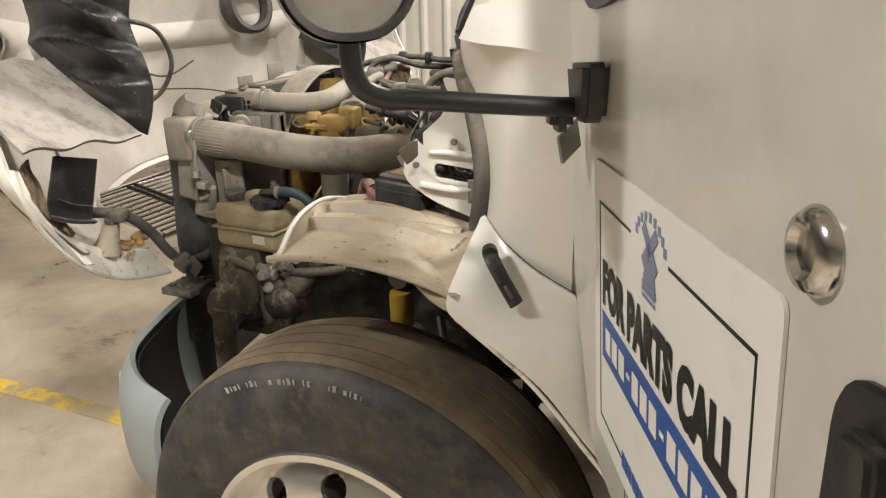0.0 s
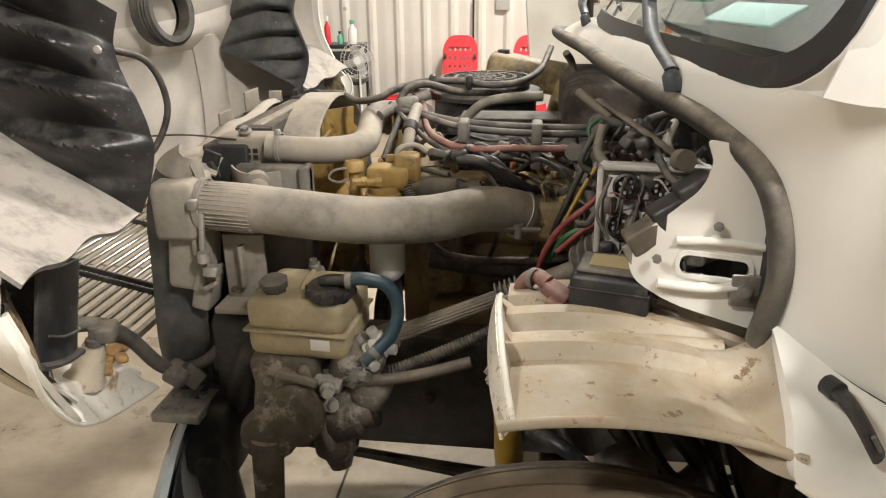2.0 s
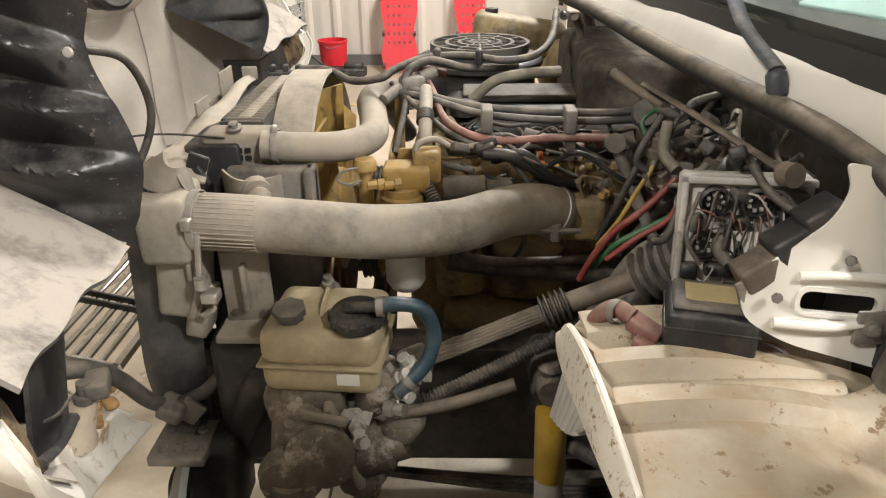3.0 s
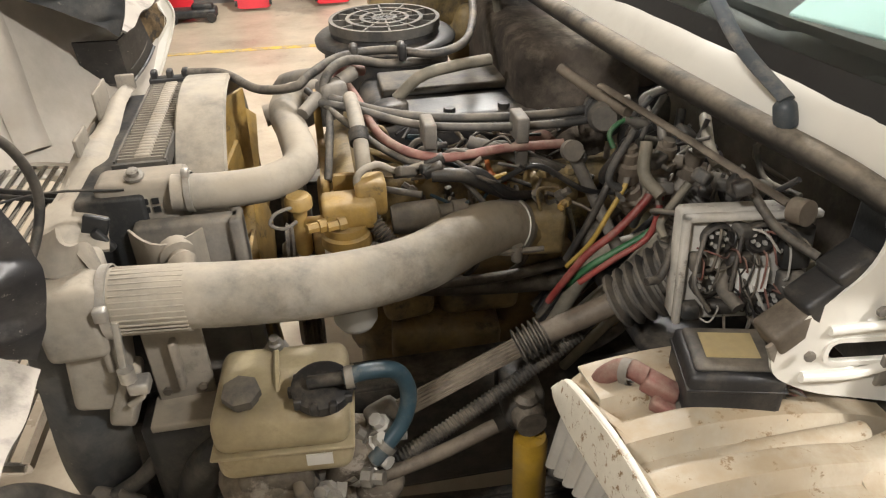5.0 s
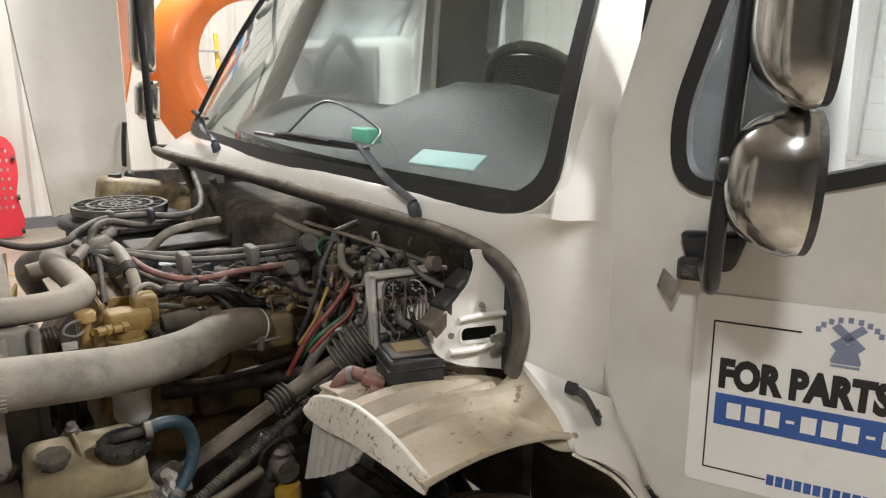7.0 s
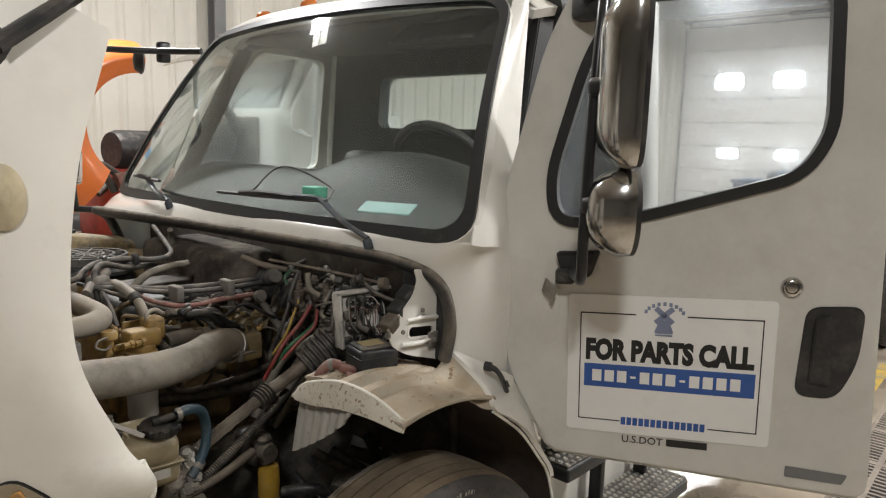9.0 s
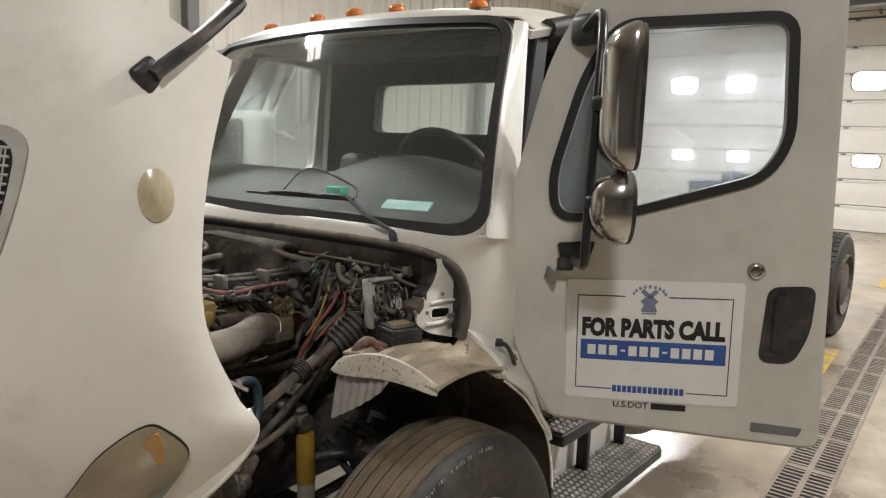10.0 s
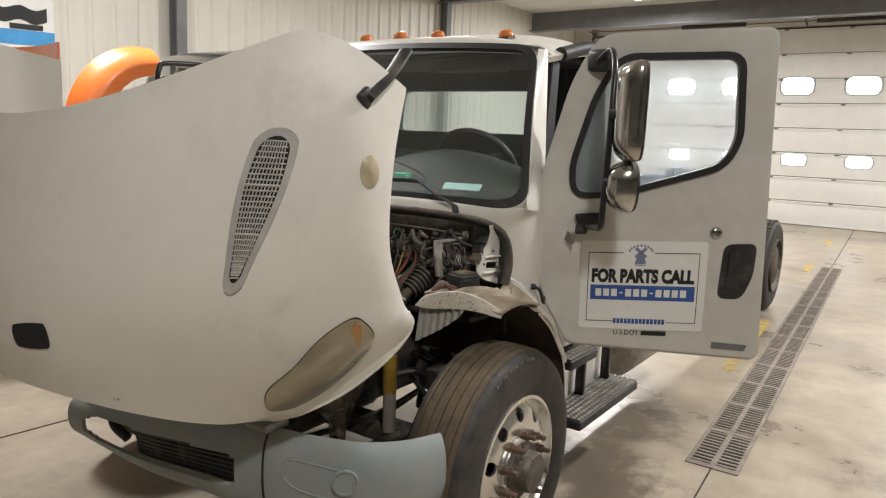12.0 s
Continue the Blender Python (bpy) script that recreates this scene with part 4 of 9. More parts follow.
for side in (-1, 1):
    wl = part("wheel_liner", liner_wall(side), liner_black if side < 0 else baffle_rubber, hood, "black ribbed plastic wheel liner with mud splashes", crease=60)
    part("liner_lip", liner_floor(side), liner_mud, hood, "mud-caked flat lip of the wheel liner", crease=60)
    part("liner_screw", lathe((-0.785, side * 0.765, 1.530), (0, side, 0), [(0.007, 0), (0.006, 0.004), (0.0, 0.005)], 10), light_grey, hood)
    def placed(p, side=side):
        return V(p.x - (0.17 if side > 0 else 0), side * abs(p.y), p.z)
    part("inner_flange", sheet(lambda u, v: placed(on_line(BOWL_LIP, v).lerp(on_line(BOWL_RIM, v), u) + V(-0.008, 0.006, -0.004) * math.sin(math.pi * u)), 8, 60, 0.006), stained_white, hood, "white inner flange stained with mud", crease=60)
    part("lip_bead", tube([placed(on_line(BOWL_LIP, k / 30)) for k in range(31)], 0.005, 8, 2), stained_white, hood)
    part("bowl_rim", tube([placed(on_line(BOWL_RIM, 0.40 + 0.56 * k / 20)) for k in range(21)], 0.006, 8, 2), stained_white, hood)
    part("bowl_floor", sheet(lambda u, v: placed(on_line(BOWL_RIM, 0.38 + 0.62 * v).lerp(on_line(BOWL_BACK, 0.38 + 0.62 * v), u) + V(0, 0, -0.005) * math.sin(math.pi * u) ** 0.6), 10, 40, 0.006), stained_white, hood, "grubby white bowl behind the headlight", crease=60)
    part("mud_pocket", sheet(lambda u, v: placed(on_line(BOWL_RIM, 0.46 * v).lerp(on_line(BOWL_BACK, 0.46 * v), u) + V(-0.004, 0.006, 0) * math.sin(9 * u + 14 * v)), 10, 24, 0.006), caked_mud, hood, "brown mud caked inside the flank", crease=60)
    part("hood_corner", sheet(lambda u, v: placed(on_line(BOWL_LIP, 0.43 + 0.57 * v).lerp(mirrored_y(hood_half(1.0 - 0.5 * v, 1.0)), u)), 6, 20, 0.004), white_paint, hood)
    def bucket_wall(u, v, side=side):
        f = min(1.0, u / 0.65)
        low, high = V(-0.778, -1.055, 1.118).lerp(V(-0.835, -0.893, 1.052), f), V(-0.79, -0.995, 1.245).lerp(V(-0.83, -0.846, 1.205), f)
        return placed(low.lerp(high, v) + V(-0.13, -0.01, 0) * max(0.0, u - 0.65) / 0.35 + V(0.008, -0.010, 0) * math.sin(math.pi * f))
    bucket = part("headlight_bucket", sheet(bucket_wall, 26, 12, 0.006), liner_black, hood, "dusty dark headlight housing seen from behind", crease=60)
    part("bucket_rim", tube([bucket_wall(k / 20, 0.03) + V(0.003, 0, 0) for k in range(21)], 0.010, 8, 2, flat=0.6), black_plastic, bucket)
    part("bucket_wire", tube([bucket_wall(k / 10, 0.36 - 0.08 * math.sin(0.3 * k)) + V(0.006, 0, 0) for k in range(1, 8)], 0.0022, 5), grey_plastic, bucket)
    part("adjuster_cone", lathe((-0.896, side * 0.812, 0.950), (0.42, 0, 0.90), [(0.037, 0.0), (0.030, 0.012), (0.020, 0.078), (0.016, 0.090), (0.0, 0.091)], 20), dirty_white, hood, "white plastic cone")
    part("adjuster_bolt", joined(lathe((-0.856, side * 0.818, 1.028), (0.10, 0, 1), [(0.016, 0.0), (0.016, 0.012), (0.010, 0.014), (0.010, 0.034), (0.0, 0.035)], 10), box(-0.842, side * 0.80, 1.045, 0.035, 0.05, 0.030, 0.006, (0, 0, 20))), grey_plastic, hood)
    for k in range(9):
        part("rotten_foam", box(-0.905 + 0.02 * rng0.uniform(-1, 1), side * (0.715 + 0.025 * rng0.uniform(-2, 2)), 0.935 + 0.008 * rng0.uniform(-1, 1), rng0.uniform(0.018, 0.04), rng0.uniform(0.015, 0.035), 0.016, 0.007, (rng0.uniform(0, 40), rng0.uniform(0, 40), rng0.uniform(0, 90))), rust_foam, hood, "crumbling orange foam")

# grille, seen from behind below the raised hood
def grille_half(x):
    """Half the grille's width at x."""
    return 0.55 if x > -1.15 else 0.55 - 0.22 * ((-1.15 - x) / 0.25) ** 2


def grille_z(x):
    return 0.897 + 0.238 * (-0.96 - x)


grille = part("hood_grille", joined(*[tube([(x, q * grille_half(x), grille_z(x)) for x in (-0.955, -1.05, -1.15, -1.22, -1.28)], 0.010, 6, 4) for q in (-1, 1)], tube([(-0.955, -0.55, 0.896), (-0.955, 0, 0.896), (-0.955, 0.55, 0.896)], 0.012, 6), tube([(-1.28, -grille_half(-1.28), 0.972), (-1.30, 0, 0.975), (-1.28, grille_half(-1.28), 0.972)], 0.010, 6)), chrome, hood, "chrome hood grille seen from behind")
for k in range(12):
    x = -0.975 - 0.31 * (k + 0.5) / 12
    part("grille_bar", box(x, 0, grille_z(x), 0.013, 2 * grille_half(x), 0.008, 0.002, (0, 14, 0), 1), chrome, grille)
for yy in (-0.36, -0.33, 0.0, 0.36, 0.33):
    part("grille_rib", box(-1.12, yy, 0.942, 0.32, 0.008, 0.014, 0.002, (0, 13, 0)), dark_metal, grille)

# moulded shapes on the inside of the hood
part("intake_ring", lathe((-1.285, 0.40, 1.54), (1, -0.25, 0.1), [(0.095, -0.03), (0.105, -0.03), (0.105, 0.035), (0.098, 0.042), (0.080, 0.040), (0.078, 0.0)], 36, cap=False), grey_plastic, hood, "round grey intake ring inside the hood")
for k in range(3):
    part("ring_rib", lathe((-1.285, 0.40, 1.54), (1, -0.25, 0.1), [(0.106, 0.004 + 0.013 * k), (0.110, 0.008 + 0.013 * k), (0.106, 0.012 + 0.013 * k)], 36, cap=False), grey_plastic, hood)
part("hood_stiffener", sheet(lambda u, v: hood_point(-0.50 + 1.0 * v, 0.36 + 0.10 * u, -0.022 - 0.030 * math.sin(math.pi * u)), 6, 30, 0.006), inner_white, hood, "moulded stiffening rib")
part("hood_stiffener", sheet(lambda u, v: hood_point(-0.46 + 0.10 * u + 0.05 * math.sin(3 * v), 0.42 + 0.5 * v, -0.022 - 0.026 * math.sin(math.pi * u)), 6, 20, 0.006), inner_white, hood)
part("hood_stiffener", sheet(lambda u, v: hood_point(0.36 + 0.10 * u + 0.05 * math.sin(3 * v), 0.42 + 0.5 * v, -0.022 - 0.026 * math.sin(math.pi * u)), 6, 20, 0.006), inner_white, hood)
part("inner_skin", sheet(lambda u, v: hood_point(-0.94 + 1.88 * u, 0.03 + 0.94 * v, -0.016 - 0.006 * math.sin(9 * u) * math.sin(7 * v)), 60, 30, 0.004), inner_white, hood, "grubby off-white fibreglass inner skin")
part("prop_cable", tube([(-0.785, -0.755, 1.42), (-0.95, -0.45, 1.36), (-1.15, -0.1, 1.37)], 0.003, 5), dark_metal, hood)

# ---- cab ----
def ws_edge(f, top):
    """Windscreen edge, f from -1 (driver) to 1."""
    if top:
        return V(0.545 + 0.055 * f * f, f * 0.848, 2.240 - 0.028 * f * f)
    return V(0.065 + 0.140 * f * f, f * 1.045, 1.508 + 0.012 * (1 - f * f))


def ws_point(f, v):
    """v: 0 at the bottom, 1 at the top."""
    a, b = ws_edge(f, False), ws_edge(f, True)
    bow = 0.02 * math.sin(math.pi * v)
    return a.lerp(b, v) + V(-bow, 0, bow * 0.5)


def ws_outline(grow, corner=0.16, n=7):
    loop = rounded([(-1 - grow, -grow * 1.3, corner), (1 + grow, -grow * 1.3, corner), (1 + grow, 1 + grow * 1.3, corner), (-1 - grow, 1 + grow * 1.3, corner)], corner, n)
    out = []
    for j, (a, b) in enumerate(zip(loop, loop[1:] + loop[:1])):
        k = 16 if j % (n + 1) == n else 1
        out += [a.lerp(b, i / k) for i in range(k)]
    return out


def ring_between(outer, inner, place, thick):
    bm = bmesh.new()
    n = len(outer)
    lay = [[bm.verts.new(place(p[0], p[1], t)) for p in loop] for loop, t in ((outer, 0), (inner, 0), (inner, thick), (outer, thick))]
    for a in range(4):
        A, Bq = lay[a], lay[(a + 1) % 4]
        for k in range(n):
            bm.faces.new((A[k], A[(k + 1) % n], Bq[(k + 1) % n], Bq[k]))
    bmesh.ops.recalc_face_normals(bm, faces=bm.faces)
    return bm


def ws_place(f, v, t):
    return ws_point(f, v) + V(-0.83, 0, 0.55) * (0.010 - t)


cab = part("cab_roof", sheet(lambda u, v: V(0.61 + 0.80 * u + (0.06 * (2 * v - 1) ** 2) * (1 - u), (2 * v - 1) * (0.86 + 0.07 * math.sin(math.pi * min(1, u * 1.2 + 0.1))) , 2.255 + 0.10 * math.sin(math.pi * (0.08 + 0.62 * u)) - 0.10 * abs(2 * v - 1) ** 5), 20, 40, 0.03), white_paint, truck, "white cab roof")


# roof header, windscreen surround, gasket and glass
def roof_front(f):
    return V(0.61 + 0.06 * f * f, f * (0.86 + 0.07 * math.sin(math.pi * 0.1)), 2.255 + 0.10 * math.sin(math.pi * 0.08) - 0.10 * abs(f) ** 5)


part("roof_header", sheet(lambda u, v: (ws_point(2 * v - 1, 1.012) + V(-0.004, 0, 0.006)).lerp(roof_front(2 * v - 1) + V(0.03, 0, 0.008), u) + V(-0.012, 0, 0.014) * math.sin(math.pi * u), 8, 40, 0.006), white_paint, truck, "white curved roof edge over the windscreen", crease=60)
FRAME = ws_outline(0.016, 0.15)
part("windscreen_frame", ring_between(FRAME, ws_outline(0.0, 0.15), lambda f, v, t: ws_place(f, v, t + 0.008), 0.05), white_paint, truck, "white windscreen surround")
part("windscreen_gasket", ring_between(ws_outline(0.012, 0.14), ws_outline(-0.020, 0.12), ws_place, 0.026), rubber_gasket, truck, "thick black rubber windscreen gasket")


def fill_glass():
    def f(u, v):
        return ws_point((2 * u - 1) * 0.975, 0.03 + 0.94 * v) + V(-0.83, 0, 0.55) * -0.004
    bm = sheet(f, 16, 8, 0.004)
    return bm


screen = part("windscreen", fill_glass(), windscreen_glass, truck, "large dusty windscreen")
screen.visible_shadow = False

# cowl top between windscreen and seal
SEAL = [(0.212, -0.962, 1.175), (0.224, -0.968, 1.28), (0.200, -0.950, 1.385), (0.150, -0.870, 1.437), (0.085, -0.68, 1.460), (0.045, -0.4, 1.466), (0.018, 0, 1.466), (-0.015, 0.3, 1.464), (-0.03, 0.55, 1.460), (0.0, 0.78, 1.448), (0.10, 0.92, 1.40), (0.16, 0.955, 1.29), (0.16, 0.955, 1.18)]
full = [V(*p) for p in SEAL]
part("cowl_seal", tube(full, 0.027, 14, 8, flat=0.62), seal_rubber, truck, "dusty grey rubber hood seal along the cowl")
seal_line = spline(full, 8)


COWL = [(0.396, -1.036, 1.09), (0.396, -1.044, 1.30), (0.384, -1.043, 1.465), (0.214, -1.030, 1.505), (0.140, -0.80, 1.514), (0.085, -0.42, 1.524), (0.075, 0, 1.528), (0.085, 0.32, 1.524), (0.10, 0.58, 1.508), (0.14, 0.82, 1.500), (0.214, 1.030, 1.495), (0.374, 1.044, 1.40), (0.384, 1.04, 1.10)]
cowl_line = spline([V(*p) for p in COWL], 8)


def cowl_top(u, v):
    i = v * (len(seal_line) - 1)
    k = min(int(i), len(seal_line) - 2)
    a, b = seal_line[k].lerp(seal_line[k + 1], i - k), cowl_line[k].lerp(cowl_line[k + 1], i - k)
    side = min(1, max(0, abs(a.y) - 0.80) / 0.15)
    return a.lerp(b, u) + V(-0.01 * side, math.copysign(0.030 * side, a.y), 0.012) * math.sin(math.pi * u)


part("cowl_panel", sheet(cowl_top, 8, 96, 0.012), white_paint, truck, "white cowl panel below the windscreen", crease=50)


SIDE_RIGHT = spline([(0.404, 0, 1.108), (0.424, 0, 1.070), (0.465, 0, 1.025), (0.520, 0, 0.955), (0.555, 0, 0.89), (0.572, 0, 0.84), (0.578, 0, 0.80)], 8)
SIDE_LEFT = spline([(0.222, 0, 1.20), (0.213, 0, 1.14), (0.217, 0, 1.083), (0.298, 0, 1.030), (0.372, 0, 0.972), (0.430, 0, 0.905), (0.500, 0, 0.825), (0.518, 0, 0.785)], 8)


def side_point(u, v):
    """The body side between the wheel arch (u = 0) and the door opening."""
    p = on_line(SIDE_LEFT, v).lerp(on_line(SIDE_RIGHT, v), u)
    top = 1.20 - 0.088 * u
    fall = min(1, max(0, (top - p.z) / (0.11 + 0.10 * u)))
    fall = math.sin(fall * math.pi * 0.5) ** 1.15
    edge = 0.966 + 0.162 * fall
    low = min(1, max(0, (1.04 - p.z) / 0.20))
    back = 1.045 - 0.075 * low * low * (3 - 2 * low)
    return V(p.x, edge + (back - edge) * u ** (1 - 0.25 * (1 - fall)) + (0.026 - 0.006 * fall) * math.sin(math.pi * u), p.z)


def cowl_side(s):
    return sheet(lambda u, v: mirrored(side_point(u, v), s), 18, 56, 0.012)


def mirrored(p, s):
    return V(p.x, s * p.y, p.z)


FLARE = spline([(0.205, 0, 1.086), (0.290, 0, 1.026), (0.364, 0, 0.968), (0.424, 0, 0.900), (0.492, 0, 0.820), (0.530, 0, 0.73), (0.552, 0, 0.63), (0.566, 0, 0.50), (0.582, 0, 0.36)], 8)

for s in (-1, 1):
    part("cowl_side", cowl_side(s), white_paint, truck, "white cowl side above the wheel arch", crease=60)
    part("shut_line", tube([mirrored(side_point(k / 16, 0.0) + V(0, 0.001, 0.000), s) for k in range(17)], 0.0016, 6, 2), dark_recess, truck)
    part("arch_flare", sheet(lambda u, v, s=s: V(on_line(FLARE, v).x - 0.016 * u + 0.010 * math.sin(9 * u), s * (1.124 - 0.42 * u), on_line(FLARE, v).z - 0.010 * u), 14, 40, 0.008), arch_brown, truck, "brown mud-stained plastic wheel arch liner")
    part("arch_flange", tube([V(q.x, s * 1.127, q.z) for q in FLARE[2:52:6]], 0.0045, 8, 3), stained_white, truck)

# cab shell
CB = 1.39
part("cab_floor", box(0.93, 0, 0.92, 0.92, 2.0, 0.06, 0.01), cab_trim, truck)
part("firewall", joined(box(0.30, 0, 1.10, 0.03, 1.86, 0.62, 0.005), box(0.22, 0.25, 1.15, 0.14, 0.7, 0.35, 0.03)), insulation, truck, "dusty dark firewall")
for s in (-1, 1):
    def pillar(u, v, s=s):
        w = v
        edge = ws_point(s * 1.006, w)
        back = (cowl_line[16] if s < 0 else cowl_line[88]).lerp(V(0.640, s * 0.885, 2.205), w)
        k = 8 * u
        i = min(int(k), 7)
        foot = cowl_line[24 - i].lerp(cowl_line[23 - i], k - i) if s < 0 else cowl_line[80 + i].lerp(cowl_line[81 + i], k - i)
        near = max(0.0, 1 - w / 0.30)
        near = near * near * (3 - 2 * near) * min(1.0, 2.5 * u)
        return edge.lerp(back, u).lerp(foot + V(0, 0, 0.76 * w), near) + V(0, s * 0.008 * math.sin(math.pi * u) * (1 - near), 0)
    part("a_pillar", sheet(pillar, 8, 24, 0.005), white_paint, truck, "white windscreen pillar", crease=60)
    part("door_jamb", plate([(0.40, 0.94), (0.50, 0.94), (0.50, 1.50), (0.79, 2.17), (0.71, 2.17), (0.43, 1.55)], lambda u, v, t, s=s: V(u, s * (1.005 - 0.19 * max(0, v - 1.5) - t), v), 0.03, 0.004), rubber_gasket, truck, "black door opening seal")
    part("hinge_pillar", plate([(0.388, 0.99), (0.455, 0.94), (0.455, 1.52), (0.400, 1.50)], lambda u, v, t, s=s: V(u, s * (1.030 - t), v), 0.018, 0.003), white_paint, truck, "white hinge pillar behind the door gap")
    part("b_pillar", box(1.36, s * 0.955, 1.60, 0.09, 0.07, 1.45, 0.03, (s * 4, 0, 0)), white_paint, truck)
    part("door_sill", box(1.04, s * 1.0, 0.86, 0.70, 0.10, 0.12, 0.02), white_paint, truck)
    part("roof_side_rail", tube([(0.76, s * 0.89, 2.20), (1.1, s * 0.90, 2.27), (1.38, s * 0.90, 2.24)], 0.036, 10), rubber_gasket, truck)
BACK = rounded([(-1.0, 0.85), (1.0, 0.85), (0.90, 2.28), (-0.90, 2.28)], 0.08)
RWIN = rounded([(-0.60, 1.825), (0.55, 1.825), (0.53, 2.078), (-0.58, 2.078)], 0.05)
part("cab_back", plate(BACK, lambda u, v, t: V(CB - t, u, v), 0.06, holes=[RWIN]), cab_trim, truck, "dark grey cab back panel with rear window")
part("rear_window", plate(RWIN, lambda u, v, t: V(CB - 0.02 - t, u, v), 0.004), door_glass, truck).visible_shadow = False
part("back_skin", plate(BACK, lambda u, v, t: V(CB + 0.03 - t, u, v), 0.02, holes=[RWIN]), white_paint, truck)
part("headliner", box(1.05, 0, 2.21, 0.66, 1.66, 0.03, 0.01), cab_trim, truck)

# dashboard, wheel, seats
part("dashboard", sheet(lambda u, v: V(0.24 + 0.40 * u + 0.10 * (2 * v - 1) ** 2, (2 * v - 1) * 0.92, 1.515 + 0.13 * math.sin(math.pi * 0.5 * min(1, u * 1.3)) + 0.085 * max(0.0, math.cos(math.pi * (v - 0.27) / 0.44)) * min(1, u * 1.6) * (v < 0.49) - 0.30 * max(0, u - 0.85) / 0.15), 16, 30, 0.03), cab_trim, truck, "dark grey dashboard top")
part("dash_speaker", lathe((0.42, -0.20, 1.605), (-0.35, 0, 1), [(0.0, 0.004), (0.07, 0.004), (0.075, 0.0), (0.075, -0.01)], 24), black_plastic, truck)
steer = part("steering_wheel", tube([(0.74 - 0.10 * math.cos(a), -0.46 + 0.225 * math.sin(a), 1.66 + 0.165 * math.cos(a)) for a in (2 * math.pi * k / 20 for k in range(21))], 0.017, 8, 3), black_plastic, truck, "black steering wheel")
part("steering_hub", joined(box(0.74, -0.46, 1.655, 0.05, 0.16, 0.10, 0.02, (0, -35, 0)), box(0.74, -0.46, 1.66, 0.03, 0.42, 0.03, 0.01)), black_plastic, steer)
for yy in (-0.45, 0.45):
    seat = part("seat_back", box(1.22, yy, 1.40, 0.14, 0.46, 0.62, 0.05, (0, 8, 0)), cab_trim, truck, "grey cab seat")
    part("seat_cushion", box(1.02, yy, 1.18, 0.50, 0.50, 0.14, 0.05), cab_trim, seat)
part("sun_visor", box(0.72, -0.45, 2.16, 0.02, 0.42, 0.16, 0.01, (0, 55, 0)), cab_trim, truck)

# roof marker lamps
for yy in (-0.62, -0.24, 0.0, 0.24, 0.62):
    xx = 0.635 + 0.12 * yy * yy + 0.02
    lamp = part("roof_lamp_base", box(xx, yy, 2.288 - 0.02 * abs(yy), 0.085, 0.068, 0.03, 0.010, (0, -14, 0)), rubber_gasket, truck)
    part("lamp_lens", lathe((xx, yy, 2.300 - 0.02 * abs(yy)), (-0.25, 0, 1), [(0.037, 0.0), (0.036, 0.014), (0.031, 0.026), (0.020, 0.033), (0.0, 0.035)], 18), amber, lamp, "amber roof marker lens")

# wipers
for pv, bend, far, near in ((V(0.100, -0.765, 1.492), V(0.085, -0.575, 1.598), V(0.030, -0.11, 1.588), V(0.088, -0.60, 1.592)), (V(0.030, 0.235, 1.522), V(0.045, 0.42, 1.60), V(0.085, 0.62, 1.60), V(0.030, 0.30, 1.598))):
    arm = part("wiper_arm", joined(lathe(pv, (-0.3, 0, 1), [(0.014, -0.02), (0.013, 0.004), (0.008, 0.010), (0.0, 0.012)], 14), tube([pv + V(0, 0, 0.01), pv.lerp(bend, 0.45) + V(-0.012, 0, 0.004), bend], 0.012, 8, 8, flat=0.5), tube([bend, bend.lerp(far, 0.10) + V(-0.008, 0, 0.004), bend.lerp(far, 0.55) + V(-0.010, 0, 0.006)], 0.007, 6)), wiper_grey, truck, "dusty blue-grey wiper arm")
    mid = near.lerp(far, 0.5) + V(-0.012 if pv.y < 0 else -0.006, 0, 0)
    blade = part("wiper_blade", joined(tube([near, mid, far], 0.008, 6, flat=0.7), tube([near.lerp(far, 0.25) + V(-0.012, 0, 0.006), mid + V(-0.010, 0, 0.012), near.lerp(far, 0.75) + V(-0.012, 0, 0.006)], 0.006, 6)), black_plastic, arm, "black wiper blade")
part("washer_hose", tube([(0.030, -0.30, 1.60), (0.12, -0.34, 1.68), (0.16, -0.52, 1.63), (0.10, -0.60, 1.60)], 0.003, 5), black_plastic, truck)
part("folded_mask", box(0.215, -0.72, 1.575, 0.06, 0.17, 0.006, 0.002, (0, -25, 18)), teal_cloth, truck, "pale teal paper on the dashboard")
part("green_box", box(0.20, -0.40, 1.60, 0.045, 0.075, 0.035, 0.004), green_paper, truck, "small green and white packet on the dashboard")

# ---- driver's door, standing open ----
HINGE, DD = V(0.393, -1.046, 0), V(0.396, -0.918, 0).normalized()
DN = V(-DD.y, DD.x, 0) * -1
if DN.x > 0:
    DN = -DN


def on_door(u, z, w=0.0):
    """u: metres from the hinge; w: behind the outer skin."""
    lean = -0.06 * (z - 1.362)
    zz = z + 0.055 * (u - 0.198) - 0.040
    return HINGE + DD * u + V(lean, 0, zz) - DN * w


DOOR = rounded([(0.112, 0.935, 0.04), (0.928, 0.894, 0.05), (0.893, 2.275, 0.05), (0.202, 2.277, 0.08), (0.094, 2.099, 0.2), (-0.031, 1.656, 0.12), (-0.028, 1.196, 0.10)], 0.05, 6)
WIN = rounded([(0.123, 1.608, 0.07), (0.306, 1.614, 0.1), (0.718, 1.726, 0.16), (0.776, 1.830, 0.10), (0.761, 2.168, 0.06), (0.294, 2.177, 0.06), (0.202, 2.039, 0.1), (0.110, 1.734, 0.10)], 0.07, 5)
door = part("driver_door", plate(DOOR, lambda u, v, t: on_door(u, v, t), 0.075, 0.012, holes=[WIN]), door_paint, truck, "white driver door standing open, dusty")


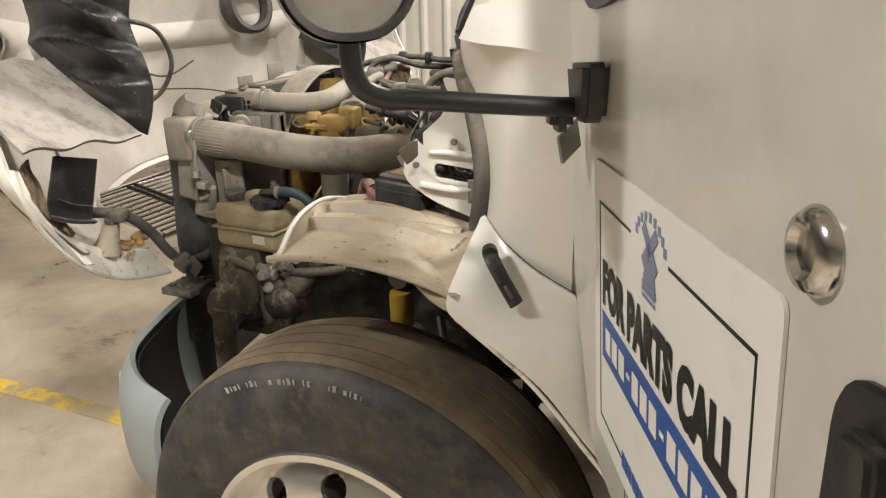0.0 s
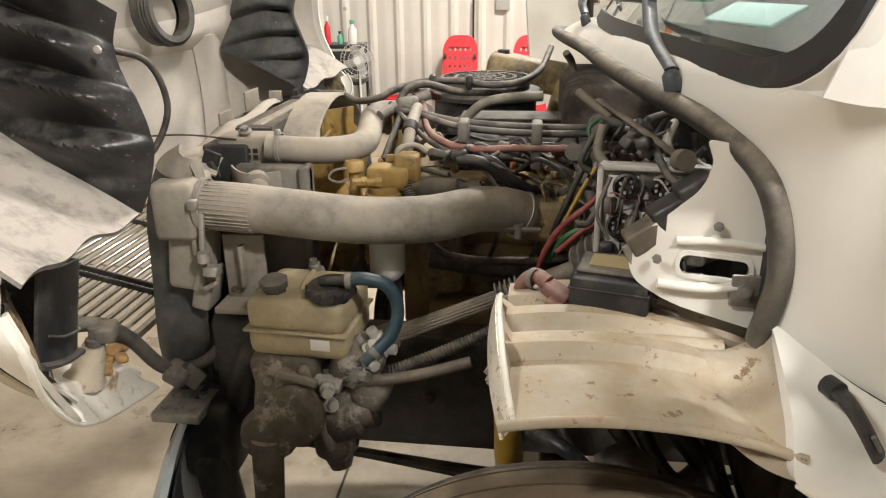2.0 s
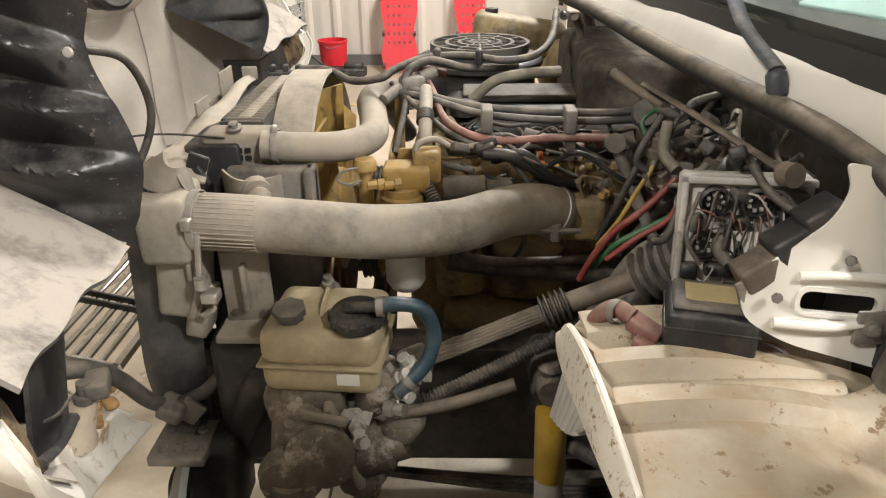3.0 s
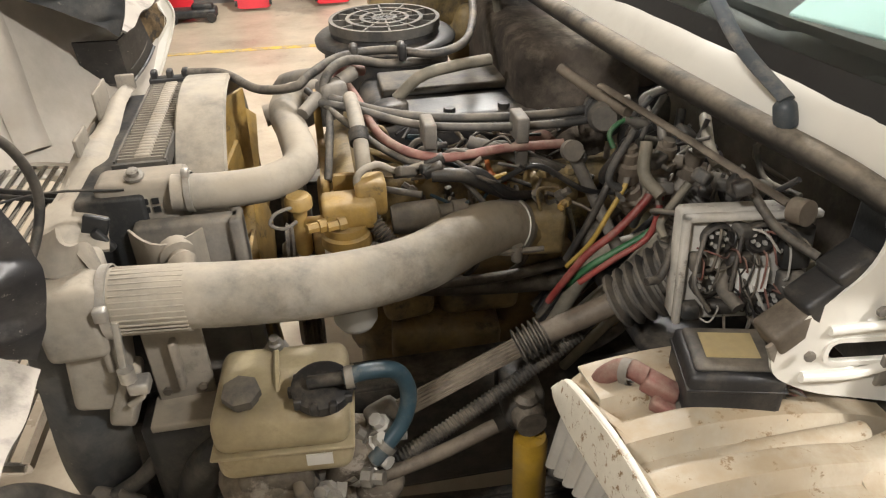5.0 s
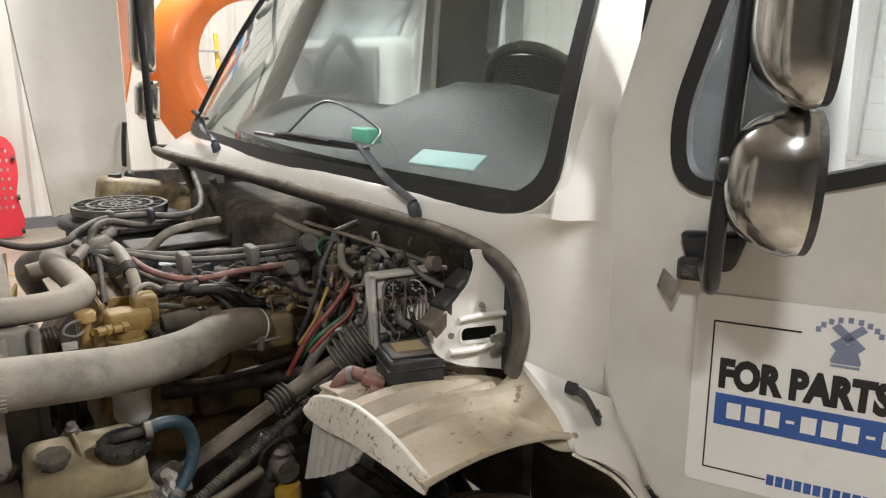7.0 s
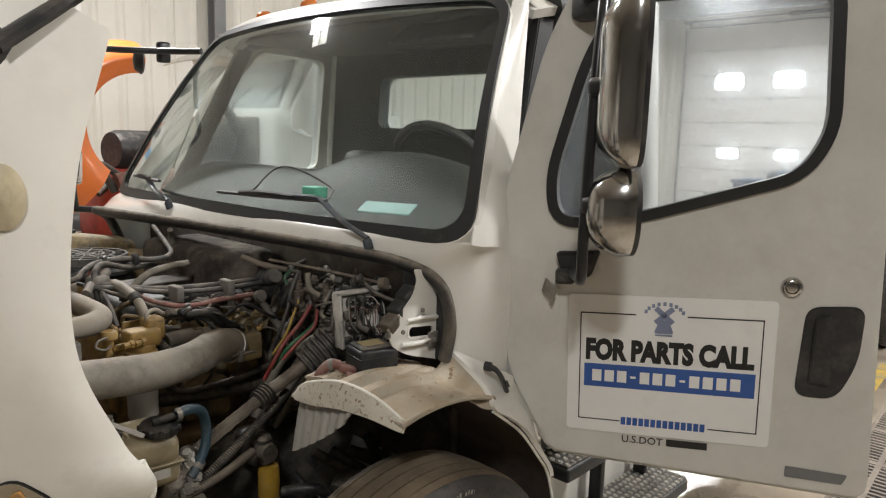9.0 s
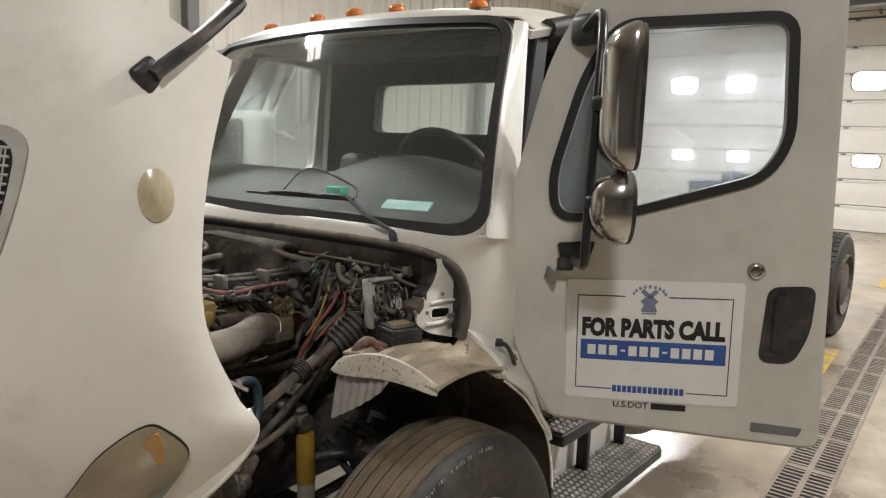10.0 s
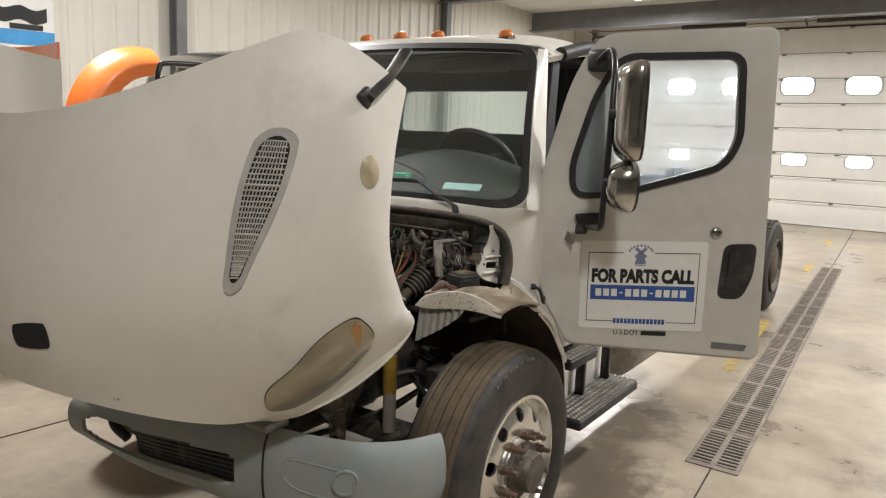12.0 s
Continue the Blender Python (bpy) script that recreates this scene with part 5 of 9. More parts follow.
def inset(loop, d):
    c = sum((Vector(p) for p in loop), Vector((0, 0))) / len(loop)
    out = []
    n = len(loop)
    for i in range(n):
        a, b = Vector(loop[i - 1]), Vector(loop[(i + 1) % n])
        t = (b - a)
        nrm = Vector((-t.y, t.x)).normalized() if t.length > 1e-9 else Vector((0, 0))
        if nrm.dot(c - Vector(loop[i])) < 0:
            nrm = -nrm
        out.append(Vector(loop[i]) + nrm * d)
    return out


part("window_gasket", ring_between(inset(WIN, -0.016), inset(WIN, 0.012), lambda u, v, t: on_door(u, v, t - 0.008), 0.05), rubber_gasket, door, "black rubber window gasket")
part("window_pane", plate(inset(WIN, 0.006), lambda u, v, t: on_door(u, v, 0.03 + t), 0.005), door_glass, door, "side window glass").visible_shadow = False
part("door_trim", plate(inset(DOOR, 0.02), lambda u, v, t: on_door(u, v, 0.076 + t), 0.03, holes=[inset(WIN, -0.02)]), cab_trim, door, "dark grey inner door trim")
HAND = rounded([(0.752, 1.402, 0.035), (0.882, 1.408, 0.035), (0.876, 1.262, 0.05), (0.834, 1.166, 0.035), (0.738, 1.168, 0.035)], 0.03, 5)
cup = part("handle_cup", plate(HAND, lambda u, v, t: on_door(u, v, -0.006 + t), 0.012, 0.003), black_plastic, door, "black recessed door handle")
part("handle_pull", plate(rounded([(0.773, 1.380), (0.809, 1.384), (0.816, 1.206), (0.767, 1.206)], 0.012), lambda u, v, t: on_door(u, v, -0.020 + t), 0.014, 0.004), black_plastic, cup)
part("lock_escutcheon", lathe(on_door(0.715, 1.450, 0.0), DN, [(0.026, -0.004), (0.026, 0.003), (0.022, 0.009), (0.016, 0.011), (0.013, 0.006), (0.0, 0.007)], 24), chrome, door, "chrome lock cylinder")
part("maker_plate", plate(rounded([(0.733, 0.944), (0.867, 0.938), (0.878, 0.964), (0.734, 0.973)], 0.004), lambda u, v, t: on_door(u, v, -0.003 + t), 0.004), steel_grey, door, "small dark maker's badge")

# mirrors of the driver's door
FOOT, LOW = V(0.440, -1.212, 1.436), V(0.217, -1.376, 1.460)
PT = on_door(0.215, 2.165, -0.02)
mir = part("mirror_bracket", joined(tube([FOOT + V(0.03, 0.0, 0.02), FOOT, LOW + V(0.055, 0.040, -0.005), LOW + V(0.016, 0.012, 0.0), LOW + V(-0.009, -0.005, 0.024), V(0.203, -1.384, 1.556), V(0.198, -1.390, 1.70), V(0.206, -1.391, 1.908), V(0.250, -1.372, 2.075), V(0.335, -1.320, 2.155), PT + V(-0.03, 0, 0.0), PT], 0.0128, 12, 8)), black_steel, truck, "black tubular mirror bracket on the door")
part("bracket_foot", joined(plate(rounded([(0.150, 1.458, 0.012), (0.225, 1.462, 0.015), (0.248, 1.535, 0.012), (0.130, 1.530, 0.012)], 0.012), lambda u, v, t: on_door(u, v, -0.032 + t), 0.032, 0.008), plate(rounded([(0.135, 1.446, 0.010), (0.185, 1.446, 0.010), (0.188, 1.488, 0.010), (0.135, 1.488, 0.010)], 0.012), lambda u, v, t: on_door(u, v, -0.062 + t), 0.030, 0.010)), black_plastic, mir, "black mirror arm base")
part("bracket_hinge", box(*(PT + V(0.0, 0.01, 0.0)), 0.06, 0.10, 0.09, 0.02, (0, 0, -17)), black_plastic, mir)
part("foot_tab", box(*(FOOT + V(-0.03, 0.05, -0.055)), 0.005, 0.052, 0.042, 0.002, (20, 0, -17)), dull_alu, mir)


def mirror_head(name, cx, cy, cz, w, h, d, corner, label):
    """A mirror with a bright shell to the front and its glass to the rear."""
    out = []
    for k in range(44):
        c, q = math.cos(2 * math.pi * k / 44), math.sin(2 * math.pi * k / 44)
        out.append(Vector((math.copysign(abs(c) ** (2 / corner), c) * w / 2, math.copysign(abs(q) ** (2 / corner), q) * h / 2)))
    ang = radians(46)
    ca, sa = math.cos(ang), math.sin(ang)

    def at(a, b, fwd):
        return V(cx + sa * a - ca * fwd, cy + ca * a + sa * fwd, cz + b)
    bm = bmesh.new()
    loops = []
    for f, k in ((1.03, -0.10), (1.04, 0.06), (1.0, 0.24), (0.92, 0.46), (0.81, 0.65), (0.67, 0.80), (0.50, 0.91), (0.30, 0.975), (0.12, 1.0)):
        loops.append([bm.verts.new(at(p[0] * f, p[1] * (f if corner < 3 else 1 - (1 - f) * 0.6), d * k)) for p in out])
    n = len(out)
    for A, Bq in zip(loops, loops[1:]):
        for k in range(n):
            bm.faces.new((A[k], A[(k + 1) % n], Bq[(k + 1) % n], Bq[k]))
    bm.faces.new(loops[-1])
    bmesh.ops.recalc_face_normals(bm, faces=bm.faces)
    shell = part(name, bm, chrome, truck, label, crease=60)
    part("mirror_rim", ring_between([p * 1.0 for p in out], [p * 0.92 for p in out], lambda a, b, t: at(a, b, -d * 0.10 - 0.012 + t), 0.03), black_plastic, shell, "black mirror rim")
    part("mirror_glass", plate([p * 0.94 for p in out], lambda a, b, t: at(a, b, -d * 0.10 - 0.004 + t), 0.004), chrome, shell, "mirror glass")
    return shell


mirror_head("main_mirror", 0.205, -1.475, 1.912, 0.160, 0.365, 0.065, 5.5, "tall chrome-backed side mirror")
mirror_head("convex_mirror", 0.246, -1.456, 1.628, 0.148, 0.195, 0.085, 2.5, "small round chrome-backed convex mirror")
for z, yy in ((1.90, -1.43), (1.64, -1.43)):
    part("mirror_clamp", box(0.208, -1.408, z, 0.06, 0.05, 0.040, 0.012), black_plastic, mir)

# ---- bumper ----
# from the driver's end round to the sagging centre; its other end piece is gone
BUMP = spline([(-0.47, -1.155, 0.762), (-0.62, -1.095, 0.765), (-0.74, -0.985, 0.768), (-0.81, -0.82, 0.770), (-0.855, -0.65, 0.770), (-0.905, -0.38, 0.738), (-0.935, 0.02, 0.685), (-0.905, 0.54, 0.610)], 8)
BUMP_H = spline([(0.30, 0, 0), (0.35, 0, 0), (0.40, 0, 0), (0.39, 0, 0), (0.35, 0, 0), (0.29, 0, 0), (0.245, 0, 0), (0.18, 0, 0)], 8)


def bumper_sheet(u, v, back=0.0):
    p, q = on_line(BUMP, u), on_line(BUMP, min(1.0, u + 0.02)) - on_line(BUMP, max(0.0, u - 0.02))
    nrm = V(-q.y, q.x, 0).normalized()
    inw = 0.045 * (1 - v) ** 7 + 0.05 * v ** 5 + back
    return p - nrm * inw + V(0, 0, -v * on_line(BUMP_H, u).x)


bump_bm = sheet(bumper_sheet, 84, 28)
bump_bm.faces.ensure_lookup_table()
drop = [bump_bm.faces[i * 28 + j] for i in range(54, 81) for j in range(7 + (i < 72) + (i < 62), 21) if not (i in (54, 80) and j in (7, 8, 9, 19, 20)) and not (i in (55, 79) and j in (7, 20))]
bmesh.ops.delete(bump_bm, geom=drop, context="FACES")
bmesh.ops.solidify(bump_bm, geom=bump_bm.faces[:], thickness=0.014)
# Added black sheet: the shade inside the bumper end, put into colour.
bumper_shade_sheet = sheet(lambda u, v: bumper_sheet(0.02 + 0.50 * u, 0.06 + 0.86 * v, 0.030), 40, 12, 0.004)
bumper = part("bumper", bump_bm, bumper_grey, truck, "blue-grey painted plastic bumper with an open centre slot", crease=50)
part("bumper_inner_shade", bumper_shade_sheet, dark_recess, bumper, "added black sheet holding the shade inside the bumper end")
for v in (0.30, 0.36, 0.42, 0.48, 0.54, 0.60, 0.66, 0.72):
    part("bumper_bar", tube([bumper_sheet(0.635 + 0.225 * k / 6, v, 0.04) for k in range(7)], 0.008, 6, 3), dark_metal, bumper)
part("bumper_hook", joined(tube([bumper_sheet(0.925, 0.22, 0.05), bumper_sheet(0.915, 0.45, 0.05), bumper_sheet(0.895, 0.62, 0.06)], 0.020, 10, 5), tube([bumper_sheet(0.90, 0.30, 0.06), bumper_sheet(0.87, 0.45, 0.06), bumper_sheet(0.865, 0.70, 0.06)], 0.014, 8, 5)), black_plastic, bumper, "black bracket hanging behind the slot")
part("fog_lamp_pocket", tube([bumper_sheet(0.405 + 0.110 * math.copysign(abs(math.cos(a)) ** 0.6, math.cos(a)), 0.355 + 0.135 * math.copysign(abs(math.sin(a)) ** 0.6, math.sin(a)) - 0.02 * math.cos(a)) for a in (2 * math.pi * k / 32 for k in range(33))], 0.0045, 6, 1), bumper_grey, bumper, "raised edge of the covered fog lamp pocket")
part("fog_lamp_recess", lathe((-0.762, -0.948, 0.640), (-0.80, -0.6, 0), [(0.046, -0.004), (0.046, 0.006), (0.040, 0.007), (0.036, 0.001), (0.0, 0.001)], 24), bumper_grey, bumper)
part("bumper_seam", tube([bumper_sheet(0.572, v) + V(-0.003, -0.002, 0.001) for v in (0.02, 0.2, 0.4, 0.6, 0.8)], 0.004, 5), dark_recess, bumper)

# steps
def step(x0, x1, y, z, w):
    t = part("cab_step", box((x0 + x1) / 2, y, z - 0.02, x1 - x0, w, 0.05, 0.01), dark_metal, truck, "perforated aluminium cab step")
    part("step_deck", box((x0 + x1) / 2, y, z + 0.008, x1 - x0 - 0.01, w - 0.015, 0.008, 0.002), step_dark, t)
    bm = bmesh.new()
    n, m = int((x1 - x0) / 0.030), int(w / 0.030)
    for i in range(n):
        for j in range(m):
            b = lathe((x0 + (i + 0.5) * (x1 - x0) / n, y - w / 2 + (j + 0.5) * w / m, z + 0.011), (0, 0, 1), [(0.010, 0), (0.007, 0.006), (0.004, 0.004), (0.0, 0.004)], 8, cap=False)
            me = bpy.data.meshes.new("tmp")
            b.to_mesh(me)
            b.free()
            bm.from_mesh(me)
            bpy.data.meshes.remove(me)
    part("grip_studs", bm, tread_plate, t)


step(0.70, 1.50, -1.05, 0.440, 0.21)
step(0.66, 0.98, -1.03, 0.745, 0.15)
part("step_fairing", box(1.13, -0.93, 0.62, 0.72, 0.03, 0.42, 0.01), white_paint, truck, "white panel behind the cab steps")
for xx in (1.05, 1.40):
    part("step_bracket", box(xx, -0.99, 0.58, 0.03, 0.05, 0.42, 0.005), black_steel, truck)

# ---- inner fender ----
FX0, FX1 = -0.125, 0.232


def fender_top(u, v):
    """u along the truck, v from the outer lip to the inside."""
    x = FX0 + (FX1 - FX0) * u
    ang = math.acos(max(-1, min(1, x / 0.655)))
    base = 0.5 + 0.655 * math.sin(ang)
    y = -1.142 + 0.36 * v + 0.018 * u * (1 - v)
    stepz = 0.0
    for e, h in ((0.34, 0.020), (0.46, -0.016), (0.54, 0.024), (0.67, -0.018), (0.76, 0.024)):
        stepz += h * max(0.0, min(1.0, (v - e) / 0.03))
    return V(x, y, base - 0.008 + stepz - 0.006 * v + 0.022 * math.sin(math.pi * v) * (1 - 0.6 * u))


def fender_joint(u, v):
    """The rounded valley where the fender meets the body side."""
    a = mirrored(side_point(0.0, 0.30 * v), -1)
    w = max(0.0, min(1.0, (a.y + 1.142) / 0.36))
    b = fender_top(0.80 - 0.10 * u, w)
    return a.lerp(b, u) + V(-0.004, 0, -0.012) * math.sin(math.pi * u)


fender = part("inner_fender", sheet(fender_top, 14, 80, 0.006), dirty_white, truck, "white stepped inner fender splashed with mud", crease=25)
part("fender_joint", sheet(fender_joint, 8, 24, 0.005), dirty_white, fender, "rounded white joint between fender and cowl side", crease=60)
LIP = spline([(-0.106, -1.141, 1.134), (-0.124, -1.05, 1.178), (-0.134, -0.95, 1.190), (-0.138, -0.86, 1.172), (-0.138, -0.79, 1.144), (-0.136, -0.762, 1.112)], 8)
part("fender_lip", sheet(lambda u, v: on_line(LIP, v) + V(-0.010 * math.sin(math.pi * 0.5 * u), 0, -u * (0.006 + 0.058 * math.sin(math.pi * min(1, 0.04 + v)) ** 0.8)), 8, 48, 0.006), speckled_white, fender, "raised rolled front lip of the fender with brown specks", crease=60)
part("lip_bead", tube([on_line(LIP, k / 24) for k in range(25)], 0.0045, 8, 2), stained_white, fender)
part("lip_web", sheet(lambda u, v: on_line(LIP, v).lerp(fender_top(0.03, 0.02 + 0.96 * v), u), 4, 40, 0.004), dirty_white, fender, crease=60)
part("fender_apron", sheet(lambda u, v: V(-0.112 - 0.030 * u - 0.007 * max(-0.6, math.sin(40 * v)) * min(1, 3 * u), -0.985 + 0.220 * v, (1.165 - 0.04 * v) - u * (0.045 + 0.120 * v ** 0.7)), 10, 60, 0.005), apron_shaded, fender, "grimy white splash apron, shade in its colour, at the fender's front", crease=60)
part("fender_edge", tube([fender_top(k / 8, 0.0) for k in range(9)], 0.007, 8, 3), dirty_white, fender)
def latch_point(f, out):
    """Along the rubber latch, f from its top to its foot, out from the panel."""
    return V(0.265, -1.068, 1.172).lerp(V(0.318, -1.083, 1.094), f) + V(0.2, -0.94, 0.25) * out


latch = part("fender_latch", joined(tube([latch_point(0.0, 0.004), latch_point(0.16, 0.022), latch_point(0.5, 0.024), latch_point(1.0, 0.016)], 0.0130, 10, 6, flat=0.55), tube([latch_point(-0.02, -0.004), latch_point(0.05, 0.014)], 0.013, 10, 3)), black_plastic, truck, "black rubber latch on the cowl side")
part("latch_slot", tube([latch_point(0.62, 0.034), latch_point(0.86, 0.030)], 0.0030, 6, 2), grey_plastic, latch)

# ---- engine bay: cooling pack ----
rng = random.Random(7)
rad = part("radiator", joined(box(-0.745, -0.205, 0.93, 0.10, 0.47, 0.75, 0.006), box(-0.745, 0.235, 0.85, 0.10, 0.41, 0.60, 0.006)), dark_metal, truck, "dark finned radiator with dusty top")
for k in range(31):
    part("fin", box(-0.706, -0.352 + 0.0120 * k, 1.322, 0.070, 0.0026, 0.018), dusty_sheet, rad)
part("fin_strip", joined(*[box(-0.704, -0.346 + 0.0120 * k, 1.324, 0.024, 0.0098, 0.020, 0.002, seg=1) for k in range(30)]), dusty_pipe, rad)["kind"] = "stuff"
part("fin_rail", joined(box(-0.744, -0.175, 1.320, 0.004, 0.37, 0.022), box(-0.668, -0.175, 1.318, 0.004, 0.37, 0.022), box(-0.706, -0.362, 1.312, 0.084, 0.008, 0.030)), grey_plastic, rad)
part("fin_end_cap", joined(box(-0.706, 0.018, 1.326, 0.082, 0.022, 0.030, 0.004), *[box(-0.706 + dx, 0.018, 1.346, 0.012, 0.020, 0.018, 0.003) for dx in (-0.030, 0.0, 0.030)]), black_plastic, rad, "black end cap of the fin strip")
part("top_tank", box(-0.70, -0.395, 1.285, 0.135, 0.07, 0.075, 0.012), dusty_sheet, rad, "dusty grey plastic tank corner")
part("tank_bolt", lathe((-0.705, -0.415, 1.328), (0, -0.3, 1), [(0.015, 0), (0.015, 0.004), (0.009, 0.005), (0.009, 0.012), (0.0, 0.013)], 10), dull_alu, rad)
part("top_tank_slots", joined(*[box(-0.712 + 0.016 * i, -0.431, 1.278 + 0.014 * j, 0.010, 0.004, 0.009) for i in range(3) for j in range(2)]), dark_recess, rad)
BAFFLE_IN = spline([(-0.778, 0.02, 1.322), (-0.778, -0.16, 1.312), (-0.772, -0.30, 1.296), (-0.752, -0.42, 1.276), (-0.742, -0.50, 1.262)], 8)
BAFFLE_OUT = spline([(-0.808, 0.02, 1.322), (-0.820, -0.14, 1.316), (-0.832, -0.28, 1.304), (-0.842, -0.41, 1.286), (-0.850, -0.535, 1.262)], 8)
part("front_baffle", sheet(lambda u, v: on_line(BAFFLE_IN, v).lerp(on_line(BAFFLE_OUT, v), u) + V(0, 0, 0.010 * math.sin(math.pi * u) + 0.006 * math.sin(17 * v)), 8, 34, 0.005), dusty_pipe, rad, "bent dusty sheet baffle in front of the radiator", crease=60)
part("baffle_drop", sheet(lambda u, v: on_line(BAFFLE_OUT, v) + V(-0.01 * math.sin(7 * v) - 0.03 * u, 0, -0.46 * u), 8, 26, 0.005), dusty_sheet, rad, crease=60)
for tab in ((-0.793, 0.020, 1.336, 0.036, 0.010, 0.030, 0.003), (-0.815, -0.26, 1.330, 0.006, 0.07, 0.030, 0.002), (-0.812, -0.10, 1.345, 0.005, 0.09, 0.050, 0.002)):
    part("baffle_tab", box(*tab), dusty_sheet, rad)
part("baffle_clip", joined(box(-0.760, -0.475, 1.282, 0.036, 0.010, 0.036, 0.003, (0, 20, 0)), box(-0.752, -0.482, 1.262, 0.014, 0.012, 0.040, 0.003, (0, -30, 0))), dark_metal, rad)
SIDE_OUT = spline([(-0.772, 0, 1.330), (-0.822, 0, 1.298), (-0.850, 0, 1.238), (-0.868, 0, 1.165), (-0.880, 0, 1.05), (-0.888, 0, 0.90), (-0.868, 0, 0.79)], 8)


def side_baffle(u, v):
    p = on_line(SIDE_OUT, v)
    inner = -0.765 + 0.02 * math.sin(5 * v)
    x = p.x + (inner - p.x) * u
    return V(x, -0.545 - 0.030 * math.sin(math.pi * min(1, u + 0.15)) + 0.006 * math.sin(11 * v + 4 * u), p.z - 0.035 * u * (1 - v))


part("side_baffle", sheet(lambda u, v: side_baffle(u, 0.20 + 0.80 * v), 10, 40, 0.007), baffle_rubber, rad, "dark dusty rubber side baffle", crease=60)
part("side_baffle_top", sheet(lambda u, v: side_baffle(u, 0.21 * v) + V(0, -0.004, 0), 10, 14, 0.008), dusty_sheet, rad, "dust-coated rounded top of the baffle", crease=60)
part("shroud_side", joined(box(-0.635, -0.455, 1.02, 0.16, 0.03, 0.50, 0.008), box(-0.565, -0.455, 1.02, 0.02, 0.05, 0.50, 0.006)), grimy_grey, rad, "dusty grey fan shroud side panel")
part("shroud_label", box(-0.60, -0.472, 1.125, 0.04, 0.002, 0.03), steel_grey, rad)
part("radiator_leg", joined(box(-0.69, -0.545, 0.845, 0.135, 0.11, 0.29, 0.03), tube([(-0.72, -0.57, 0.76), (-0.66, -0.60, 0.90), (-0.58, -0.58, 0.95)], 0.035, 10)), dark_metal, rad, "dark painted radiator support")
part("mount_plate", box(-0.675, -0.555, 1.075, 0.085, 0.012, 0.15, 0.003, (0, 0, 4)), dusty_sheet, rad, "bare steel mounting bracket")
part("mount_foot", box(-0.675, -0.585, 1.005, 0.10, 0.07, 0.014, 0.003), dusty_sheet, rad)
part("mount_web", box(-0.675, -0.565, 1.085, 0.010, 0.03, 0.09, 0.003), dusty_sheet, rad)
for dx in (-0.027, 0.027):
    part("bracket_bolt", lathe((-0.675 + dx, -0.562, 1.03), (0, -1, 0), [(0.007, 0), (0.007, 0.006), (0.0, 0.007)], 6), grimy, rad)

# fan and shroud ring
ring = part("fan_shroud", lathe((-0.668, -0.11, 1.027), (1, 0, 0), [(0.332, 0.0), (0.337, 0.004), (0.337, 0.082), (0.331, 0.086), (0.328, 0.082), (0.328, 0.0)], 64, cap=False), dusty_pipe, truck, "round dusty fan shroud")
fan = part("cooling_fan", lathe((-0.62, -0.11, 1.02), (1, 0, 0), [(0.0, -0.02), (0.11, -0.02), (0.12, 0.0), (0.12, 0.05), (0.06, 0.07), (0.0, 0.07)], 30), engine_yellow, truck, "yellow engine cooling fan")
for k in range(9):
    a = 2 * math.pi * (k + 0.15) / 9
    c, s = math.cos(a), math.sin(a)
    part("fan_blade", sheet(lambda u, v, c=c, s=s: V(-0.572 - 0.050 * v + 0.006 * u, -0.11 + (0.11 + 0.205 * u) * c - (v - 0.5) * 0.12 * s, 1.01 + (0.11 + 0.205 * u) * s + (v - 0.5) * 0.12 * c), 5, 5, 0.006), engine_yellow, fan)
for yy, zz, r in ((-0.16, 0.98, 0.085), (0.02, 1.0, 0.10), (-0.02, 0.72, 0.11), (0.22, 0.86, 0.06)):
    part("belt_pulley", lathe((-0.53, yy, zz), (1, 0, 0), [(0.0, 0.0), (r * 0.5, 0.0), (r * 0.6, 0.012), (r, 0.012)] + [(r - 0.006 * (k % 2), 0.014 + 0.005 * k) for k in range(8)] + [(r, 0.055), (0.0, 0.055)], 28), grimy, truck, "grimy belt pulley")

# charge-air pipe
boot = part("charge_air_pipe", tube([(-0.735, -0.575, 1.216), (-0.66, -0.578, 1.214), (-0.55, -0.578, 1.204), (-0.42, -0.560, 1.188), (-0.30, -0.525, 1.183), (-0.20, -0.465, 1.187), (-0.135, -0.425, 1.172), (-0.105, -0.405, 1.155)], 0.047, 24, 10), dusty_pipe, truck, "wide dusty tan charge-air pipe")
part("boot_ribs", joined(*[tube([V(-0.725 + 0.0, -0.577 + 0.0478 * math.cos(a), 1.2155 + 0.0478 * math.sin(a)), V(-0.63, -0.579 + 0.0475 * math.cos(a), 1.2105 + 0.0475 * math.sin(a))], 0.0014, 5, 3) for a in (2 * math.pi * k / 34 for k in range(34))]), dusty_pipe, boot, "fine lengthwise ribs of the hose sleeve")
part("hose_clamp", lathe((-0.742, -0.575, 1.216), (1, 0, 0), [(0.050, 0), (0.053, 0.001), (0.053, 0.013), (0.050, 0.014)], 32, cap=False), alu, boot, "steel band clamp")
part("clamp_screw", box(-0.735, -0.628, 1.232, 0.018, 0.016, 0.02, 0.003), alu, boot)
part("clamp_strap", joined(box(-0.728, -0.622, 1.165, 0.010, 0.008, 0.10, 0.002, (0, 6, 0)), lathe((-0.728, -0.628, 1.115), (0, 0, 1), [(0.012, 0.0), (0.012, 0.02), (0.0, 0.021)], 8), box(-0.722, -0.610, 1.09, 0.03, 0.03, 0.02, 0.004)), alu, boot)
part("end_clamp", lathe((-0.125, -0.416, 1.166), (0.75, 0.5, -0.45), [(0.049, 0), (0.052, 0.001), (0.052, 0.012), (0.049, 0.013)], 32, cap=False), alu, boot)
